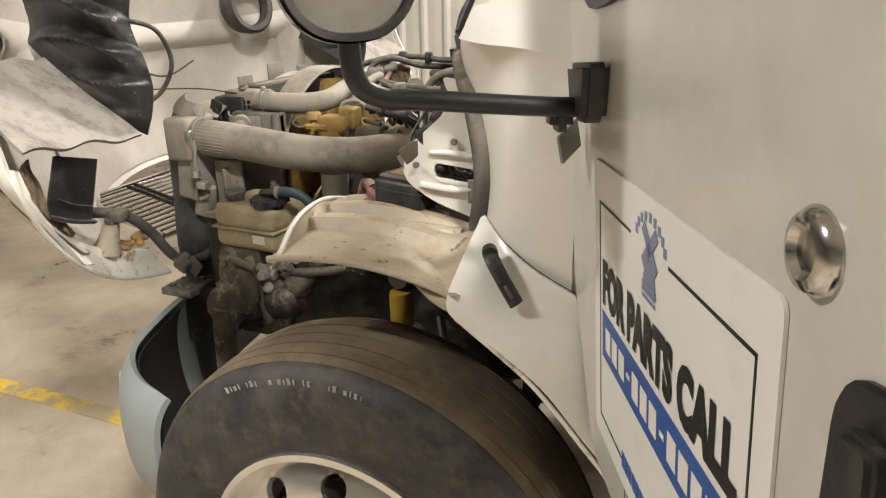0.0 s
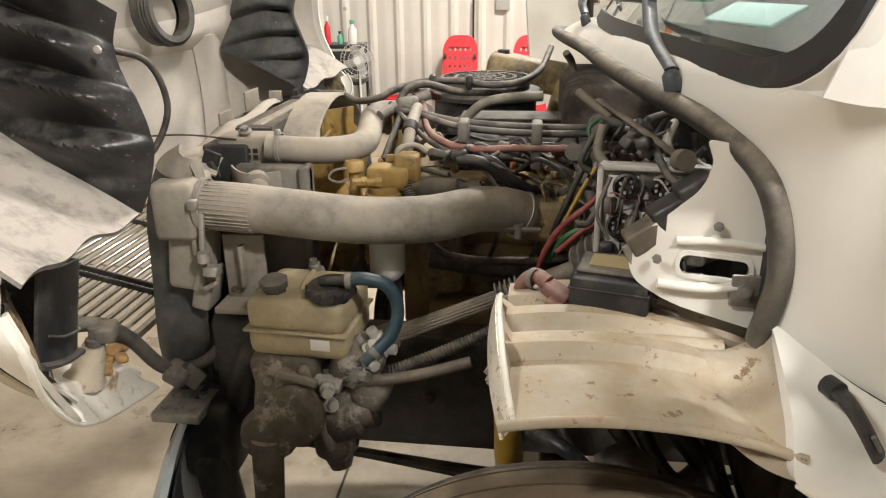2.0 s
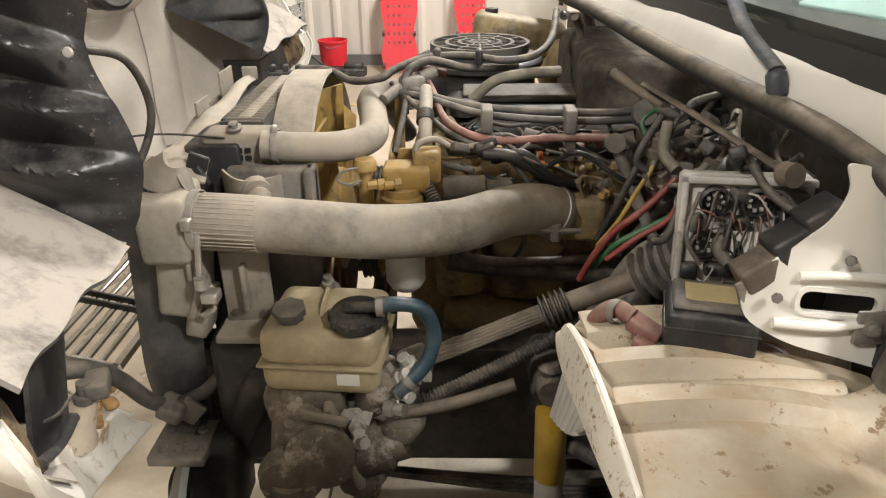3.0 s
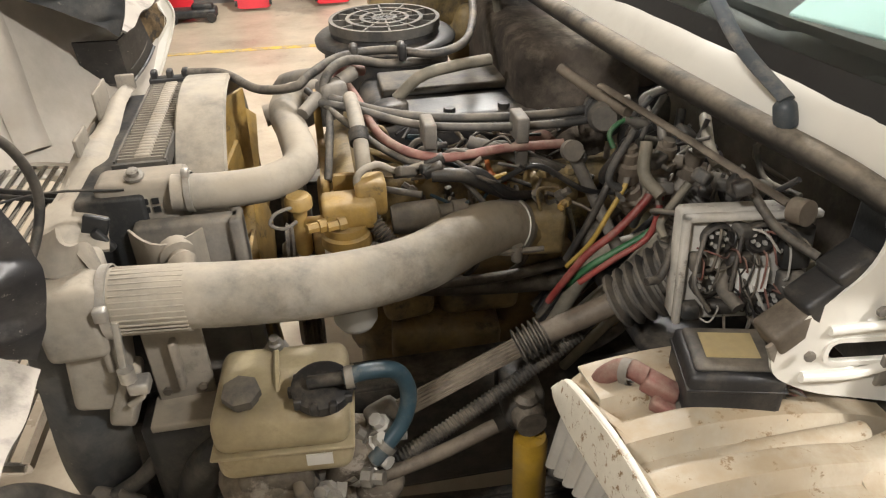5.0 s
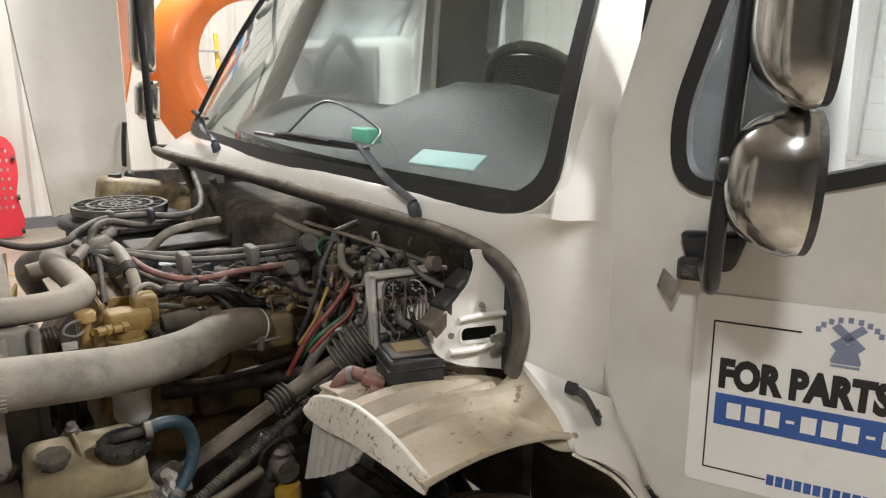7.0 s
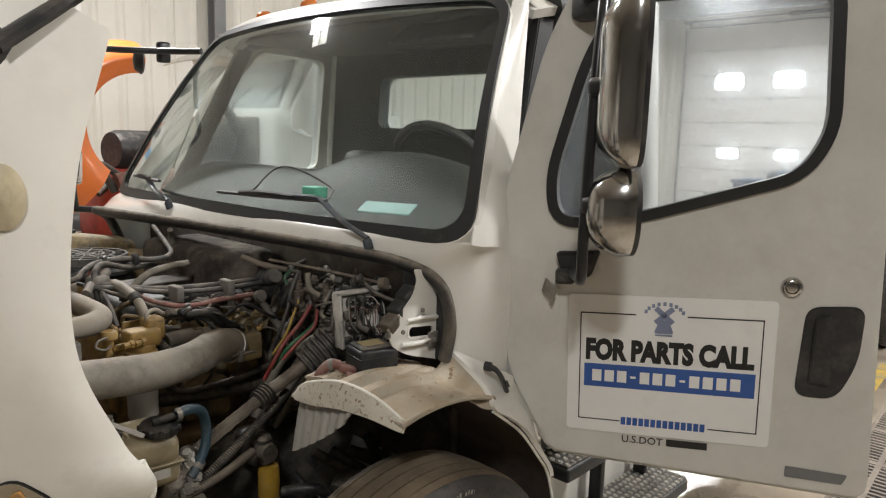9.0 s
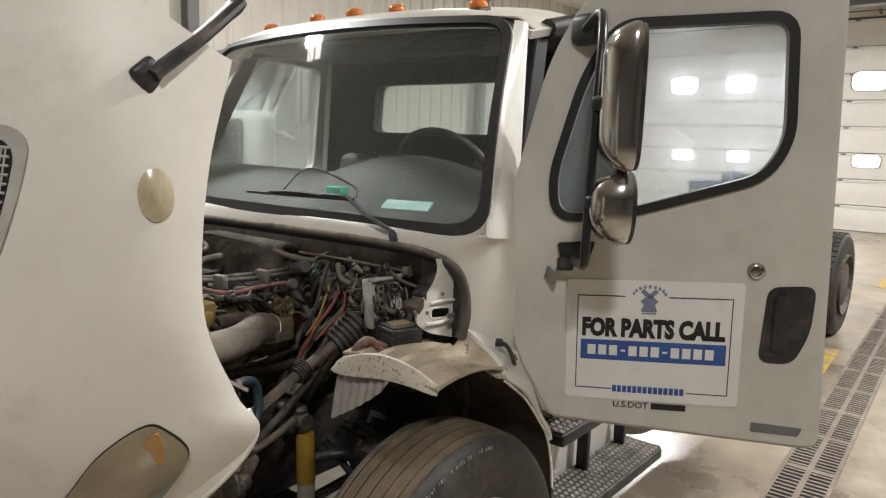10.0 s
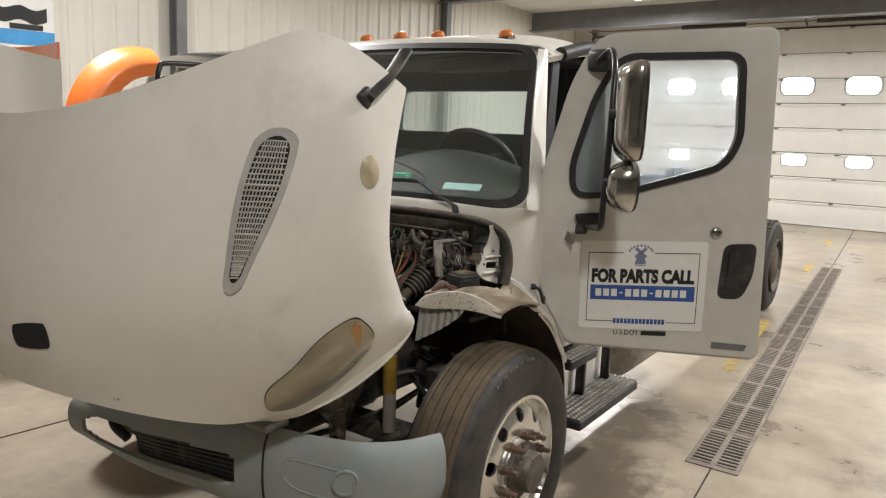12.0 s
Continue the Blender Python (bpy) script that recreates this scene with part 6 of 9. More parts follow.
part("t_bolt", joined(tube([(-0.155, -0.472, 1.150), (-0.075, -0.475, 1.150)], 0.005, 6), lathe((-0.12, -0.47, 1.130), (0, 0, 1), [(0.010, 0), (0.010, 0.03), (0.0, 0.031)], 8)), grimy_grey, boot)
part("charge_air_tank", joined(box(-0.785, -0.565, 1.212, 0.084, 0.124, 0.118, 0.014, (0, 0, 4), 3), box(-0.780, -0.555, 1.115, 0.074, 0.100, 0.15, 0.012, (0, 7, 0), 3), box(-0.765, -0.550, 1.030, 0.040, 0.07, 0.09, 0.008, (0, 14, 0)), box(-0.752, -0.604, 1.165, 0.010, 0.02, 0.09, 0.003), box(-0.752, -0.600, 1.075, 0.014, 0.02, 0.07, 0.003, (0, 24, 0)), box(-0.738, -0.595, 1.050, 0.030, 0.014, 0.012, 0.003, (0, -35, 0))), dusty_pipe, truck, "dusty cast charge-air end tank")

# upper coolant pipe
up = part("upper_coolant_pipe", tube([(-0.655, -0.420, 1.297), (-0.58, -0.418, 1.292), (-0.505, -0.405, 1.292), (-0.462, -0.36, 1.297), (-0.470, -0.26, 1.308), (-0.485, -0.17, 1.315), (-0.470, -0.105, 1.318), (-0.42, -0.085, 1.315)], 0.0285, 18, 10), dusty_pipe, truck, "dusty grey coolant pipe with two bends")
part("pipe_clamp", lathe((-0.635, -0.419, 1.296), (1, 0, 0), [(0.030, 0), (0.032, 0.001), (0.032, 0.010), (0.030, 0.011)], 24, cap=False), alu, up)
part("pipe_clamp_ear", box(-0.63, -0.425, 1.330, 0.012, 0.014, 0.014, 0.003), alu, up)
part("coolant_return", tube([(-0.53, -0.06, 1.27), (-0.46, -0.05, 1.28), (-0.36, 0.0, 1.28)], 0.022, 12), dusty_pipe, truck)
part("headlamp_bracket", joined(sheet(lambda u, v: V(-0.715 + 0.10 * u, -0.475 - 0.045 * math.sin(math.pi * u), 1.272 - 0.065 * v - 0.01 * u), 8, 4, 0.004), lathe((-0.655, -0.50, 1.248), (0.35, -0.75, -0.25), [(0.024, 0.0), (0.026, 0.018), (0.016, 0.022), (0.022, 0.034), (0.012, 0.05), (0.0, 0.052)], 14)), dusty_sheet, truck, "small bracket with a rubber bump stop")
part("bump_stop_rod", tube([(-0.64, -0.535, 1.235), (-0.60, -0.55, 1.22)], 0.006, 6), light_grey, truck)
part("wire_tie", tube([(-0.72, -0.43, 1.315), (-0.85, -0.44, 1.325), (-1.0, -0.55, 1.33)], 0.002, 5), dark_metal, truck)

# ---- engine ----
eng = part("engine_block", joined(box(-0.03, -0.03, 0.86, 0.72, 0.46, 0.48, 0.03), box(-0.36, -0.05, 0.98, 0.10, 0.40, 0.40, 0.03)), engine_dirty, truck, "yellow painted diesel engine, dusty and oily")
part("cylinder_head", box(-0.02, -0.03, 1.13, 0.70, 0.40, 0.12, 0.015), engine_dirty, eng)
part("valve_cover", box(0.0, -0.02, 1.225, 0.66, 0.30, 0.10, 0.03, seg=3), black_plastic, eng, "black plastic valve cover")
part("top_cover", box(-0.06, 0.02, 1.285, 0.46, 0.12, 0.018, 0.005), grey_plastic, eng, "dusty dark cover plank")
for k in range(6):
    part("cover_bolt", lathe((-0.28 + 0.11 * k, -0.14, 1.272), (0, 0, 1), [(0.012, 0), (0.012, 0.012), (0.0, 0.014)], 6), dark_metal, eng)
part("oil_cap", lathe((-0.285, -0.145, 1.28), (0, 0, 1), [(0.034, 0.0), (0.034, 0.022), (0.030, 0.026), (0.0, 0.026)], 14), black_plastic, eng, "black oil filler cap")
for (cx, cy, cz, sx, sy, sz) in ((-0.30, -0.30, 1.02, 0.10, 0.12, 0.16), (-0.15, -0.29, 0.98, 0.16, 0.10, 0.12), (0.06, -0.30, 0.95, 0.14, 0.12, 0.16), (0.20, -0.28, 1.02, 0.10, 0.10, 0.14), (-0.22, -0.31, 0.86, 0.22, 0.10, 0.10)):
    part("engine_casting", box(cx, cy, cz, sx, sy, sz, 0.022, (rng.uniform(-6, 6), rng.uniform(-6, 6), rng.uniform(-8, 8)), 3), engine_dirty, eng)
part("injection_rail", tube([(-0.32, -0.36, 1.03), (-0.15, -0.37, 1.015), (0.05, -0.37, 1.0)], 0.020, 12), grimy, eng)
part("fuel_line", tube([(-0.36, -0.42, 1.16), (-0.28, -0.40, 1.06), (-0.12, -0.40, 1.05), (0.02, -0.40, 1.07)], 0.010, 8), grimy, eng)
for k in range(6):
    x = -0.28 + 0.09 * k
    part("injector_pipe", tube([(x, -0.36, 1.03), (x + 0.02, -0.40, 1.10), (x + 0.03, -0.28, 1.17)], 0.005, 6), grimy, eng)

# yellow front brackets
out = rounded([(-0.37, 1.10), (-0.13, 1.10), (-0.13, 1.345), (-0.19, 1.345), (-0.20, 1.27), (-0.37, 1.265)], 0.015, 3)
part("engine_lift_bracket", plate(out, lambda u, v, t: V(-0.432 + t, u, v), 0.014, 0.003), engine_yellow, eng, "yellow upright lifting bracket")
hole = [Vector((-0.30 + 0.018 * math.cos(a), 1.215 + 0.030 * math.sin(a))) for a in (2 * math.pi * k / 16 for k in range(16))]
part("bracket_plate", plate(rounded([(-0.355, 1.165), (-0.24, 1.165), (-0.24, 1.275), (-0.355, 1.275)], 0.01, 3), lambda u, v, t: V(-0.385 + (u + 0.3) * 0.5, -0.375 + t, v), 0.008, holes=[hole]), engine_yellow, eng)
part("bracket_oval", lathe((-0.385, -0.372, 1.215), (0, -1, 0), [(0.021, 0.0), (0.021, 0.004), (0.0, 0.004)], 18), dark_recess, eng)
part("bracket_block", joined(box(-0.405, -0.33, 1.19, 0.07, 0.10, 0.10, 0.012), box(-0.43, -0.40, 1.12, 0.05, 0.08, 0.16, 0.012)), engine_yellow, eng)

# fuel filter
ff = part("fuel_filter", lathe((-0.400, -0.452, 1.03), (0, 0, 1), [(0.0, -0.012), (0.020, -0.012), (0.030, -0.004), (0.038, 0.010), (0.038, 0.165), (0.0, 0.165)], 32), filter_white, truck, "white spin-on fuel filter")
part("filter_band", lathe((-0.400, -0.452, 1.115), (0, 0, 1), [(0.0385, 0), (0.0385, 0.030)], 32, cap=False), grimy_grey, ff)
part("filter_writing", joined(*[box(-0.425 + 0.0125 * k, -0.4912, 1.163, 0.009, 0.001, 0.010) for k in range(5)]), ink_black, ff, "dark marker scribble")
part("filter_head", joined(lathe((-0.400, -0.452, 1.195), (0, 0, 1), [(0.041, 0.0), (0.041, 0.018), (0.036, 0.022), (0.036, 0.035), (0.0, 0.035)], 28), box(-0.392, -0.440, 1.245, 0.085, 0.060, 0.048, 0.008), box(-0.355, -0.425, 1.262, 0.05, 0.05, 0.06, 0.008)), engine_yellow, ff, "yellow filter head")
part("primer_pump", joined(lathe((-0.470, -0.425, 1.215), (0, 0, 1), [(0.010, -0.05), (0.014, -0.045), (0.014, 0.0), (0.010, 0.005), (0.012, 0.035), (0.022, 0.038), (0.022, 0.052), (0.018, 0.058), (0.0, 0.058)], 16), tube([(-0.46, -0.43, 1.225), (-0.43, -0.44, 1.230)], 0.010, 8)), engine_yellow, ff, "small brass primer valve")
part("bleed_loop", tube([(-0.475, -0.44, 1.262), (-0.505, -0.45, 1.258), (-0.515, -0.46, 1.245), (-0.495, -0.462, 1.236), (-0.475, -0.45, 1.240)], 0.003, 6), grimy_grey, ff)
part("filter_fitting", joined(*[lathe((-0.43 + dx, -0.475, 1.243), (-1, -0.3, 0), [(0.011, 0), (0.011, 0.012), (0.008, 0.013), (0.008, 0.03), (0.0, 0.031)], 6) for dx in (0.0, 0.03)]), engine_yellow, ff)
part("metal_fuel_pipe", tube([(-0.375, -0.435, 1.275), (-0.372, -0.43, 1.300), (-0.34, -0.41, 1.305), (-0.30, -0.40, 1.285), (-0.22, -0.37, 1.290), (-0.19, -0.35, 1.285)], 0.006, 8), dusty_pipe, truck, "bent steel fuel pipe")
part("breather_pipe", tube([(-0.362, -0.42, 1.26), (-0.36, -0.36, 1.32), (-0.362, -0.28, 1.345), (-0.365, -0.22, 1.350)], 0.013, 12), dusty_pipe, truck, "tan riser pipe")
part("pipe_coupling", lathe((-0.361, -0.345, 1.327), (0, 0.85, 0.5), [(0.017, -0.012), (0.017, 0.012)], 14), black_plastic, truck)
part("starter_solenoid", joined(lathe((-0.325, -0.440, 1.218), (1, 0, 0.02), [(0.0, 0), (0.022, 0.0), (0.026, 0.01), (0.026, 0.075), (0.016, 0.08), (0.016, 0.10), (0.020, 0.102), (0.020, 0.125), (0.0, 0.126)], 20)), grimy_grey, truck, "grey cylindrical sensor body")
part("corrugated_sleeve", tube([(-0.36, -0.45, 1.235), (-0.335, -0.475, 1.200), (-0.30, -0.495, 1.175)], 0.012, 10, ribs=16, rib=0.0025), rubber, truck)
part("intake_elbow", joined(box(-0.065, -0.395, 1.150, 0.095, 0.085, 0.085, 0.014, (0, 0, -8)), tube([(-0.11, -0.41, 1.155), (-0.06, -0.39, 1.148)], 0.042, 18), box(-0.045, -0.36, 1.115, 0.08, 0.06, 0.12, 0.012)), engine_dirty, truck, "yellow cast intake elbow")
part("intake_valve", joined(box(-0.025, -0.345, 1.205, 0.085, 0.075, 0.055, 0.008), lathe((-0.05, -0.375, 1.235), (0, 0, 1), [(0.010, 0), (0.010, 0.012), (0.0, 0.013)], 6), lathe((0.0, -0.375, 1.235), (0, 0, 1), [(0.010, 0), (0.010, 0.012), (0.0, 0.013)], 6)), engine_dirty, truck)
part("relay_red", joined(box(-0.070, -0.298, 1.243, 0.050, 0.040, 0.042, 0.006, (0, 0, -10)), tube([(-0.05, -0.29, 1.265), (-0.03, -0.30, 1.275), (-0.02, -0.32, 1.270)], 0.013, 10)), pink_wire, truck, "faded red electrical cover")
part("yellow_cable_loop", tube([(-0.105, -0.36, 1.235), (-0.15, -0.385, 1.225), (-0.175, -0.375, 1.222), (-0.155, -0.36, 1.228), (-0.11, -0.355, 1.236)], 0.0045, 6), yellow_wire, truck)
part("orange_cable", tube([(-0.105, -0.31, 1.250), (-0.135, -0.315, 1.255), (-0.135, -0.345, 1.235), (-0.11, -0.36, 1.222)], 0.005, 6), orange_wire, truck)

# hoses across the top of the engine
def hose(name, pts, r, material, label="", **k):
    return part(name, tube(pts, r, 10, 8, **k), material, truck, label)


hose("heater_hose", [(-0.44, -0.20, 1.345), (-0.36, -0.25, 1.340), (-0.25, -0.315, 1.325), (-0.10, -0.345, 1.320), (0.02, -0.36, 1.325), (0.10, -0.34, 1.33)], 0.0075, grey_plastic, "dusty grey heater hose")
hose("heater_hose", [(-0.40, -0.21, 1.350), (-0.30, -0.27, 1.335), (-0.18, -0.31, 1.330), (0.0, -0.33, 1.330), (0.12, -0.32, 1.34)], 0.008, grey_plastic)
hose("red_hose", [(-0.38, -0.10, 1.36), (-0.355, -0.19, 1.345), (-0.32, -0.33, 1.315), (-0.24, -0.385, 1.295), (-0.12, -0.375, 1.295), (-0.02, -0.385, 1.298)], 0.008, pink_wire, "faded red hose")
hose("red_hose", [(-0.33, -0.09, 1.355), (-0.39, -0.13, 1.372), (-0.40, -0.20, 1.350)], 0.010, pink_wire)
hose("wire_loom", [(-0.44, -0.16, 1.350), (-0.37, -0.29, 1.325), (-0.30, -0.37, 1.295), (-0.22, -0.40, 1.275)], 0.006, rubber)
hose("wire_loom", [(-0.38, -0.15, 1.365), (-0.40, -0.22, 1.340), (-0.41, -0.30, 1.30), (-0.42, -0.36, 1.26)], 0.007, grey_plastic)
for k in range(9):
    y0 = rng.uniform(-0.42, -0.30)
    hose("engine_wire", [(-0.29 + 0.02 * k, y0, 1.26 + rng.uniform(-0.02, 0.03)), (-0.24 + 0.02 * k, y0 - 0.03 + rng.uniform(-0.03, 0.05), 1.27 + rng.uniform(-0.02, 0.02)), (-0.20 + 0.025 * k, y0 + rng.uniform(-0.05, 0.05), 1.24 + rng.uniform(-0.02, 0.02)), (-0.15 + 0.03 * k, y0 + rng.uniform(-0.04, 0.04), 1.20)], rng.choice((0.004, 0.005, 0.008, 0.012)), rng.choice((rubber, rubber, grey_plastic, black_plastic)))
for k in range(6):
    a = V(-0.27 + rng.uniform(-0.03, 0.03), -0.40 + rng.uniform(-0.02, 0.03), 1.285 + rng.uniform(-0.01, 0.01))
    part("wire_connector", box(*a, 0.035, 0.018, 0.018, 0.004, (rng.uniform(-30, 30), rng.uniform(-30, 30), rng.uniform(0, 180))), rng.choice((black_plastic, grey_plastic, black_plastic)), truck)
for x, y in ((-0.245, -0.345), (-0.09, -0.355)):
    part("hose_bracket", joined(box(x, y, 1.325, 0.022, 0.055, 0.045, 0.004), box(x, y - 0.02, 1.29, 0.022, 0.006, 0.08, 0.002)), grimy_grey, truck, "pale hose clip")
part("hose_manifold", joined(box(-0.395, -0.185, 1.352, 0.05, 0.05, 0.04, 0.010, (0, 0, 20)), tube([(-0.42, -0.2, 1.35), (-0.45, -0.24, 1.335)], 0.012, 8), tube([(-0.38, -0.16, 1.36), (-0.35, -0.14, 1.37)], 0.014, 8)), grimy_grey, truck, "pale grey hose manifold")
hose("overflow_hose", [(-0.68, 0.02, 1.345), (-0.60, -0.02, 1.350), (-0.53, -0.13, 1.350), (-0.46, -0.19, 1.368), (-0.43, -0.17, 1.382), (-0.37, -0.12, 1.395), (-0.28, -0.10, 1.395), (-0.20, -0.13, 1.39), (-0.13, -0.09, 1.395), (-0.085, 0.03, 1.41), (-0.06, 0.17, 1.45)], 0.0085, rubber, "long black hose over the engine")
hose("overflow_hose", [(-0.41, -0.22, 1.30), (-0.405, -0.19, 1.375), (-0.36, -0.14, 1.393), (-0.28, -0.115, 1.372), (-0.17, -0.10, 1.37)], 0.009, rubber)
hose("bypass_hose", [(-0.27, -0.11, 1.30), (-0.22, -0.12, 1.345), (-0.15, -0.12, 1.36), (-0.08, -0.10, 1.36)], 0.012, teal_hose)
for x, y in ((-0.345, -0.105), (-0.255, -0.115)):
    part("hose_clip", box(x, y, 1.395, 0.016, 0.034, 0.034, 0.006), black_plastic, truck)

# air cleaner
AC = V(-0.245, 0.285, 1.315)
air = part("air_cleaner", lathe(AC, (0, 0, 1), [(0.0, -0.40), (0.150, -0.40), (0.150, -0.02), (0.168, -0.012), (0.170, 0.0), (0.162, 0.008), (0.130, 0.010), (0.128, 0.020), (0.0, 0.020)], 48), black_plastic, truck, "round black air cleaner with spoked cap")
part("cap_well", lathe(AC, (0, 0, 1), [(0.0, 0.0225), (0.118, 0.0225), (0.118, 0.021)], 40), dark_recess, air)
cap_rings = [lathe(AC, (0, 0, 1), [(r - 0.0045, 0.022), (r - 0.0045, 0.044), (r + 0.0045, 0.044), (r + 0.0045, 0.022)], 40, cap=False) for r in (0.128, 0.088, 0.055, 0.026)]
spokes = [box(AC.x + 0.066 * math.cos(a), AC.y + 0.066 * math.sin(a), AC.z + 0.033, 0.122, 0.005, 0.020, turn=(0, 0, math.degrees(a))) for a in (2 * math.pi * k / 12 for k in range(12))]
for ring_bm in cap_rings:
    part("cap_ring", ring_bm, grey_plastic, air, "dusty grey spoked cap ring")
for spoke_bm in spokes:
    part("cap_spoke", spoke_bm, grey_plastic, air)
part("tan_cover", joined(box(-0.12, 0.54, 1.335, 0.28, 0.14, 0.10, 0.03, (0, 10, 0), 3), box(0.0, 0.50, 1.25, 0.10, 0.16, 0.16, 0.03, (0, 14, 0), 3)), engine_dirty, truck, "dusty yellow cover beside the air cleaner")
part("cover_knob", lathe((-0.205, 0.53, 1.375), (0, 0, 1), [(0.012, 0.0), (0.008, 0.02), (0.020, 0.024), (0.020, 0.036), (0.0, 0.038)], 12), black_plastic, truck)
part("heater_box", joined(box(0.10, 0.10, 1.22, 0.26, 0.52, 0.34, 0.04), box(0.04, -0.12, 1.10, 0.2, 0.2, 0.3, 0.03)), insulation, truck, "large dark heater box in the dark corner")
hose("tan_hose", [(-0.02, 0.13, 1.44), (0.0, 0.16, 1.40), (0.01, 0.15, 1.30), (0.0, 0.12, 1.2)], 0.010, teal_hose)
hose("drain_tube", [(-0.40, 0.1, 1.28), (-0.50, 0.30, 1.20), (-0.46, 0.48, 1.05)], 0.03, grimy_grey)

# ---- coolant reservoir ----
def tank_shape(cx, cy, cz, sx, sy, sz):
    return box(cx, cy, cz, sx, sy, sz, 0.022, (0, 0, -4), 4)


tank = part("power_steering_reservoir", joined(tank_shape(-0.522, -0.622, 1.040, 0.196, 0.172, 0.070), tank_shape(-0.522, -0.622, 0.985, 0.198, 0.174, 0.062)), tank_plastic, truck, "yellowed plastic fluid reservoir on a bracket")
part("tank_seam", box(-0.522, -0.622, 1.010, 0.206, 0.182, 0.006, 0.003, (0, 0, -4)), tank_plastic, tank)
part("tank_cap", joined(lathe((-0.575, -0.660, 1.070), (0, -0.15, 1), [(0.022, 0.0), (0.022, 0.016), (0.028, 0.018), (0.028, 0.030), (0.022, 0.034), (0.0, 0.034)], 7)), grey_plastic, tank, "dark hexagonal filler cap")
part("big_cap", joined(lathe((-0.462, -0.668, 1.070), (0, -0.15, 1), [(0.036, 0.0), (0.036, 0.008), (0.044, 0.010), (0.044, 0.026), (0.036, 0.030), (0.0, 0.030)], 26), *[box(-0.462 + 0.043 * math.cos(a), -0.670 + 0.043 * math.sin(a), 1.087, 0.012, 0.012, 0.016, 0.003) for a in (2 * math.pi * k / 10 for k in range(10))], tube([(-0.48, -0.675, 1.105), (-0.425, -0.683, 1.112)], 0.010, 8)), black_plastic, tank, "large black pressure cap")
part("tank_bolt", joined(lathe((-0.530, -0.548, 1.070), (0, -0.3, 1), [(0.012, 0.0), (0.012, 0.02), (0.008, 0.022), (0.008, 0.032), (0.0, 0.033)], 8), lathe((-0.530, -0.548, 1.068), (0, -0.3, 1), [(0.020, 0), (0.020, 0.004), (0.0, 0.004)], 12)), dull_alu, tank)
part("tank_groove", tube([(-0.530, -0.560, 1.077), (-0.528, -0.63, 1.077), (-0.526, -0.705, 1.045)], 0.005, 6), tank_plastic, tank)
part("tank_label", box(-0.478, -0.7120, 0.990, 0.038, 0.002, 0.022, turn=(0, 0, -4)), filter_white, tank, "small white label")
blue = hose("return_hose", [(-0.430, -0.683, 1.112), (-0.395, -0.680, 1.116), (-0.355, -0.668, 1.098), (-0.338, -0.662, 1.050), (-0.350, -0.672, 1.000), (-0.385, -0.690, 0.965), (-0.40, -0.695, 0.95)], 0.0128, blue_hose, "blue-grey rubber return hose")
part("hose_band", lathe((-0.428, -0.683, 1.112), (1, 0, 0.05), [(0.0165, 0), (0.0165, 0.012)], 16, cap=False), dull_alu, blue)
part("hose_band", lathe((-0.375, -0.685, 0.972), (-0.7, -0.3, -0.6), [(0.0165, 0), (0.0165, 0.012)], 16, cap=False), dull_alu, blue)

# ---- steering gear, shaft, shock absorber ----
gear = part("steering_gear", joined(box(-0.560, -0.655, 0.845, 0.130, 0.150, 0.170, 0.030, (0, 8, 0), 3), box(-0.548, -0.640, 0.930, 0.110, 0.130, 0.050, 0.012), lathe((-0.51, -0.665, 0.800), (1, 0.1, 0.30), [(0.0, 0), (0.050, 0.0), (0.060, 0.02), (0.060, 0.085), (0.048, 0.095), (0.048, 0.120), (0.0, 0.122)], 20), lathe((-0.478, -0.66, 0.745), (0.2, -0.2, -1), [(0.045, -0.06), (0.045, 0.02), (0.030, 0.035), (0.022, 0.06), (0.0, 0.062)], 14), lathe((-0.575, -0.66, 0.915), (0, -0.25, 1), [(0.060, -0.03), (0.062, 0.016), (0.050, 0.030), (0.0, 0.034)], 20)), crusty, truck, "oily steering gear caked with dust")
part("gear_flange", joined(box(-0.495, -0.700, 0.850, 0.018, 0.050, 0.190, 0.006, (0, -14, 8)), box(-0.520, -0.735, 0.930, 0.080, 0.012, 0.016, 0.004, (0, 14, 0))), dusty_sheet, gear, "pale crusted casting edge")
for p in ((-0.545, -0.735, 0.895), (-0.600, -0.735, 0.860), (-0.520, -0.735, 0.800), (-0.575, -0.738, 0.925)):
    part("gear_bolt", lathe(p, (0, -1, 0.1), [(0.010, -0.004), (0.010, 0.007), (0.0, 0.008)], 6), dull_alu, gear)
part("pitman_arm", joined(lathe((-0.588, -0.735, 0.80), (0, -1, 0), [(0.0, -0.02), (0.055, -0.02), (0.058, 0.0), (0.050, 0.02), (0.020, 0.025), (0.0, 0.028)], 20), tube([(-0.588, -0.745, 0.80), (-0.592, -0.752, 0.69), (-0.597, -0.752, 0.585)], 0.032, 12, taper=0.85), lathe((-0.597, -0.75, 0.583), (0, -1, 0), [(0.0, -0.03), (0.036, -0.03), (0.038, 0.02), (0.0, 0.03)], 16)), crusty, gear, "dark pitman arm")
part("drag_link", tube([(-0.597, -0.72, 0.585), (-0.3, -0.70, 0.545), (-0.06, -0.72, 0.54)], 0.022, 10), frame_black, gear)
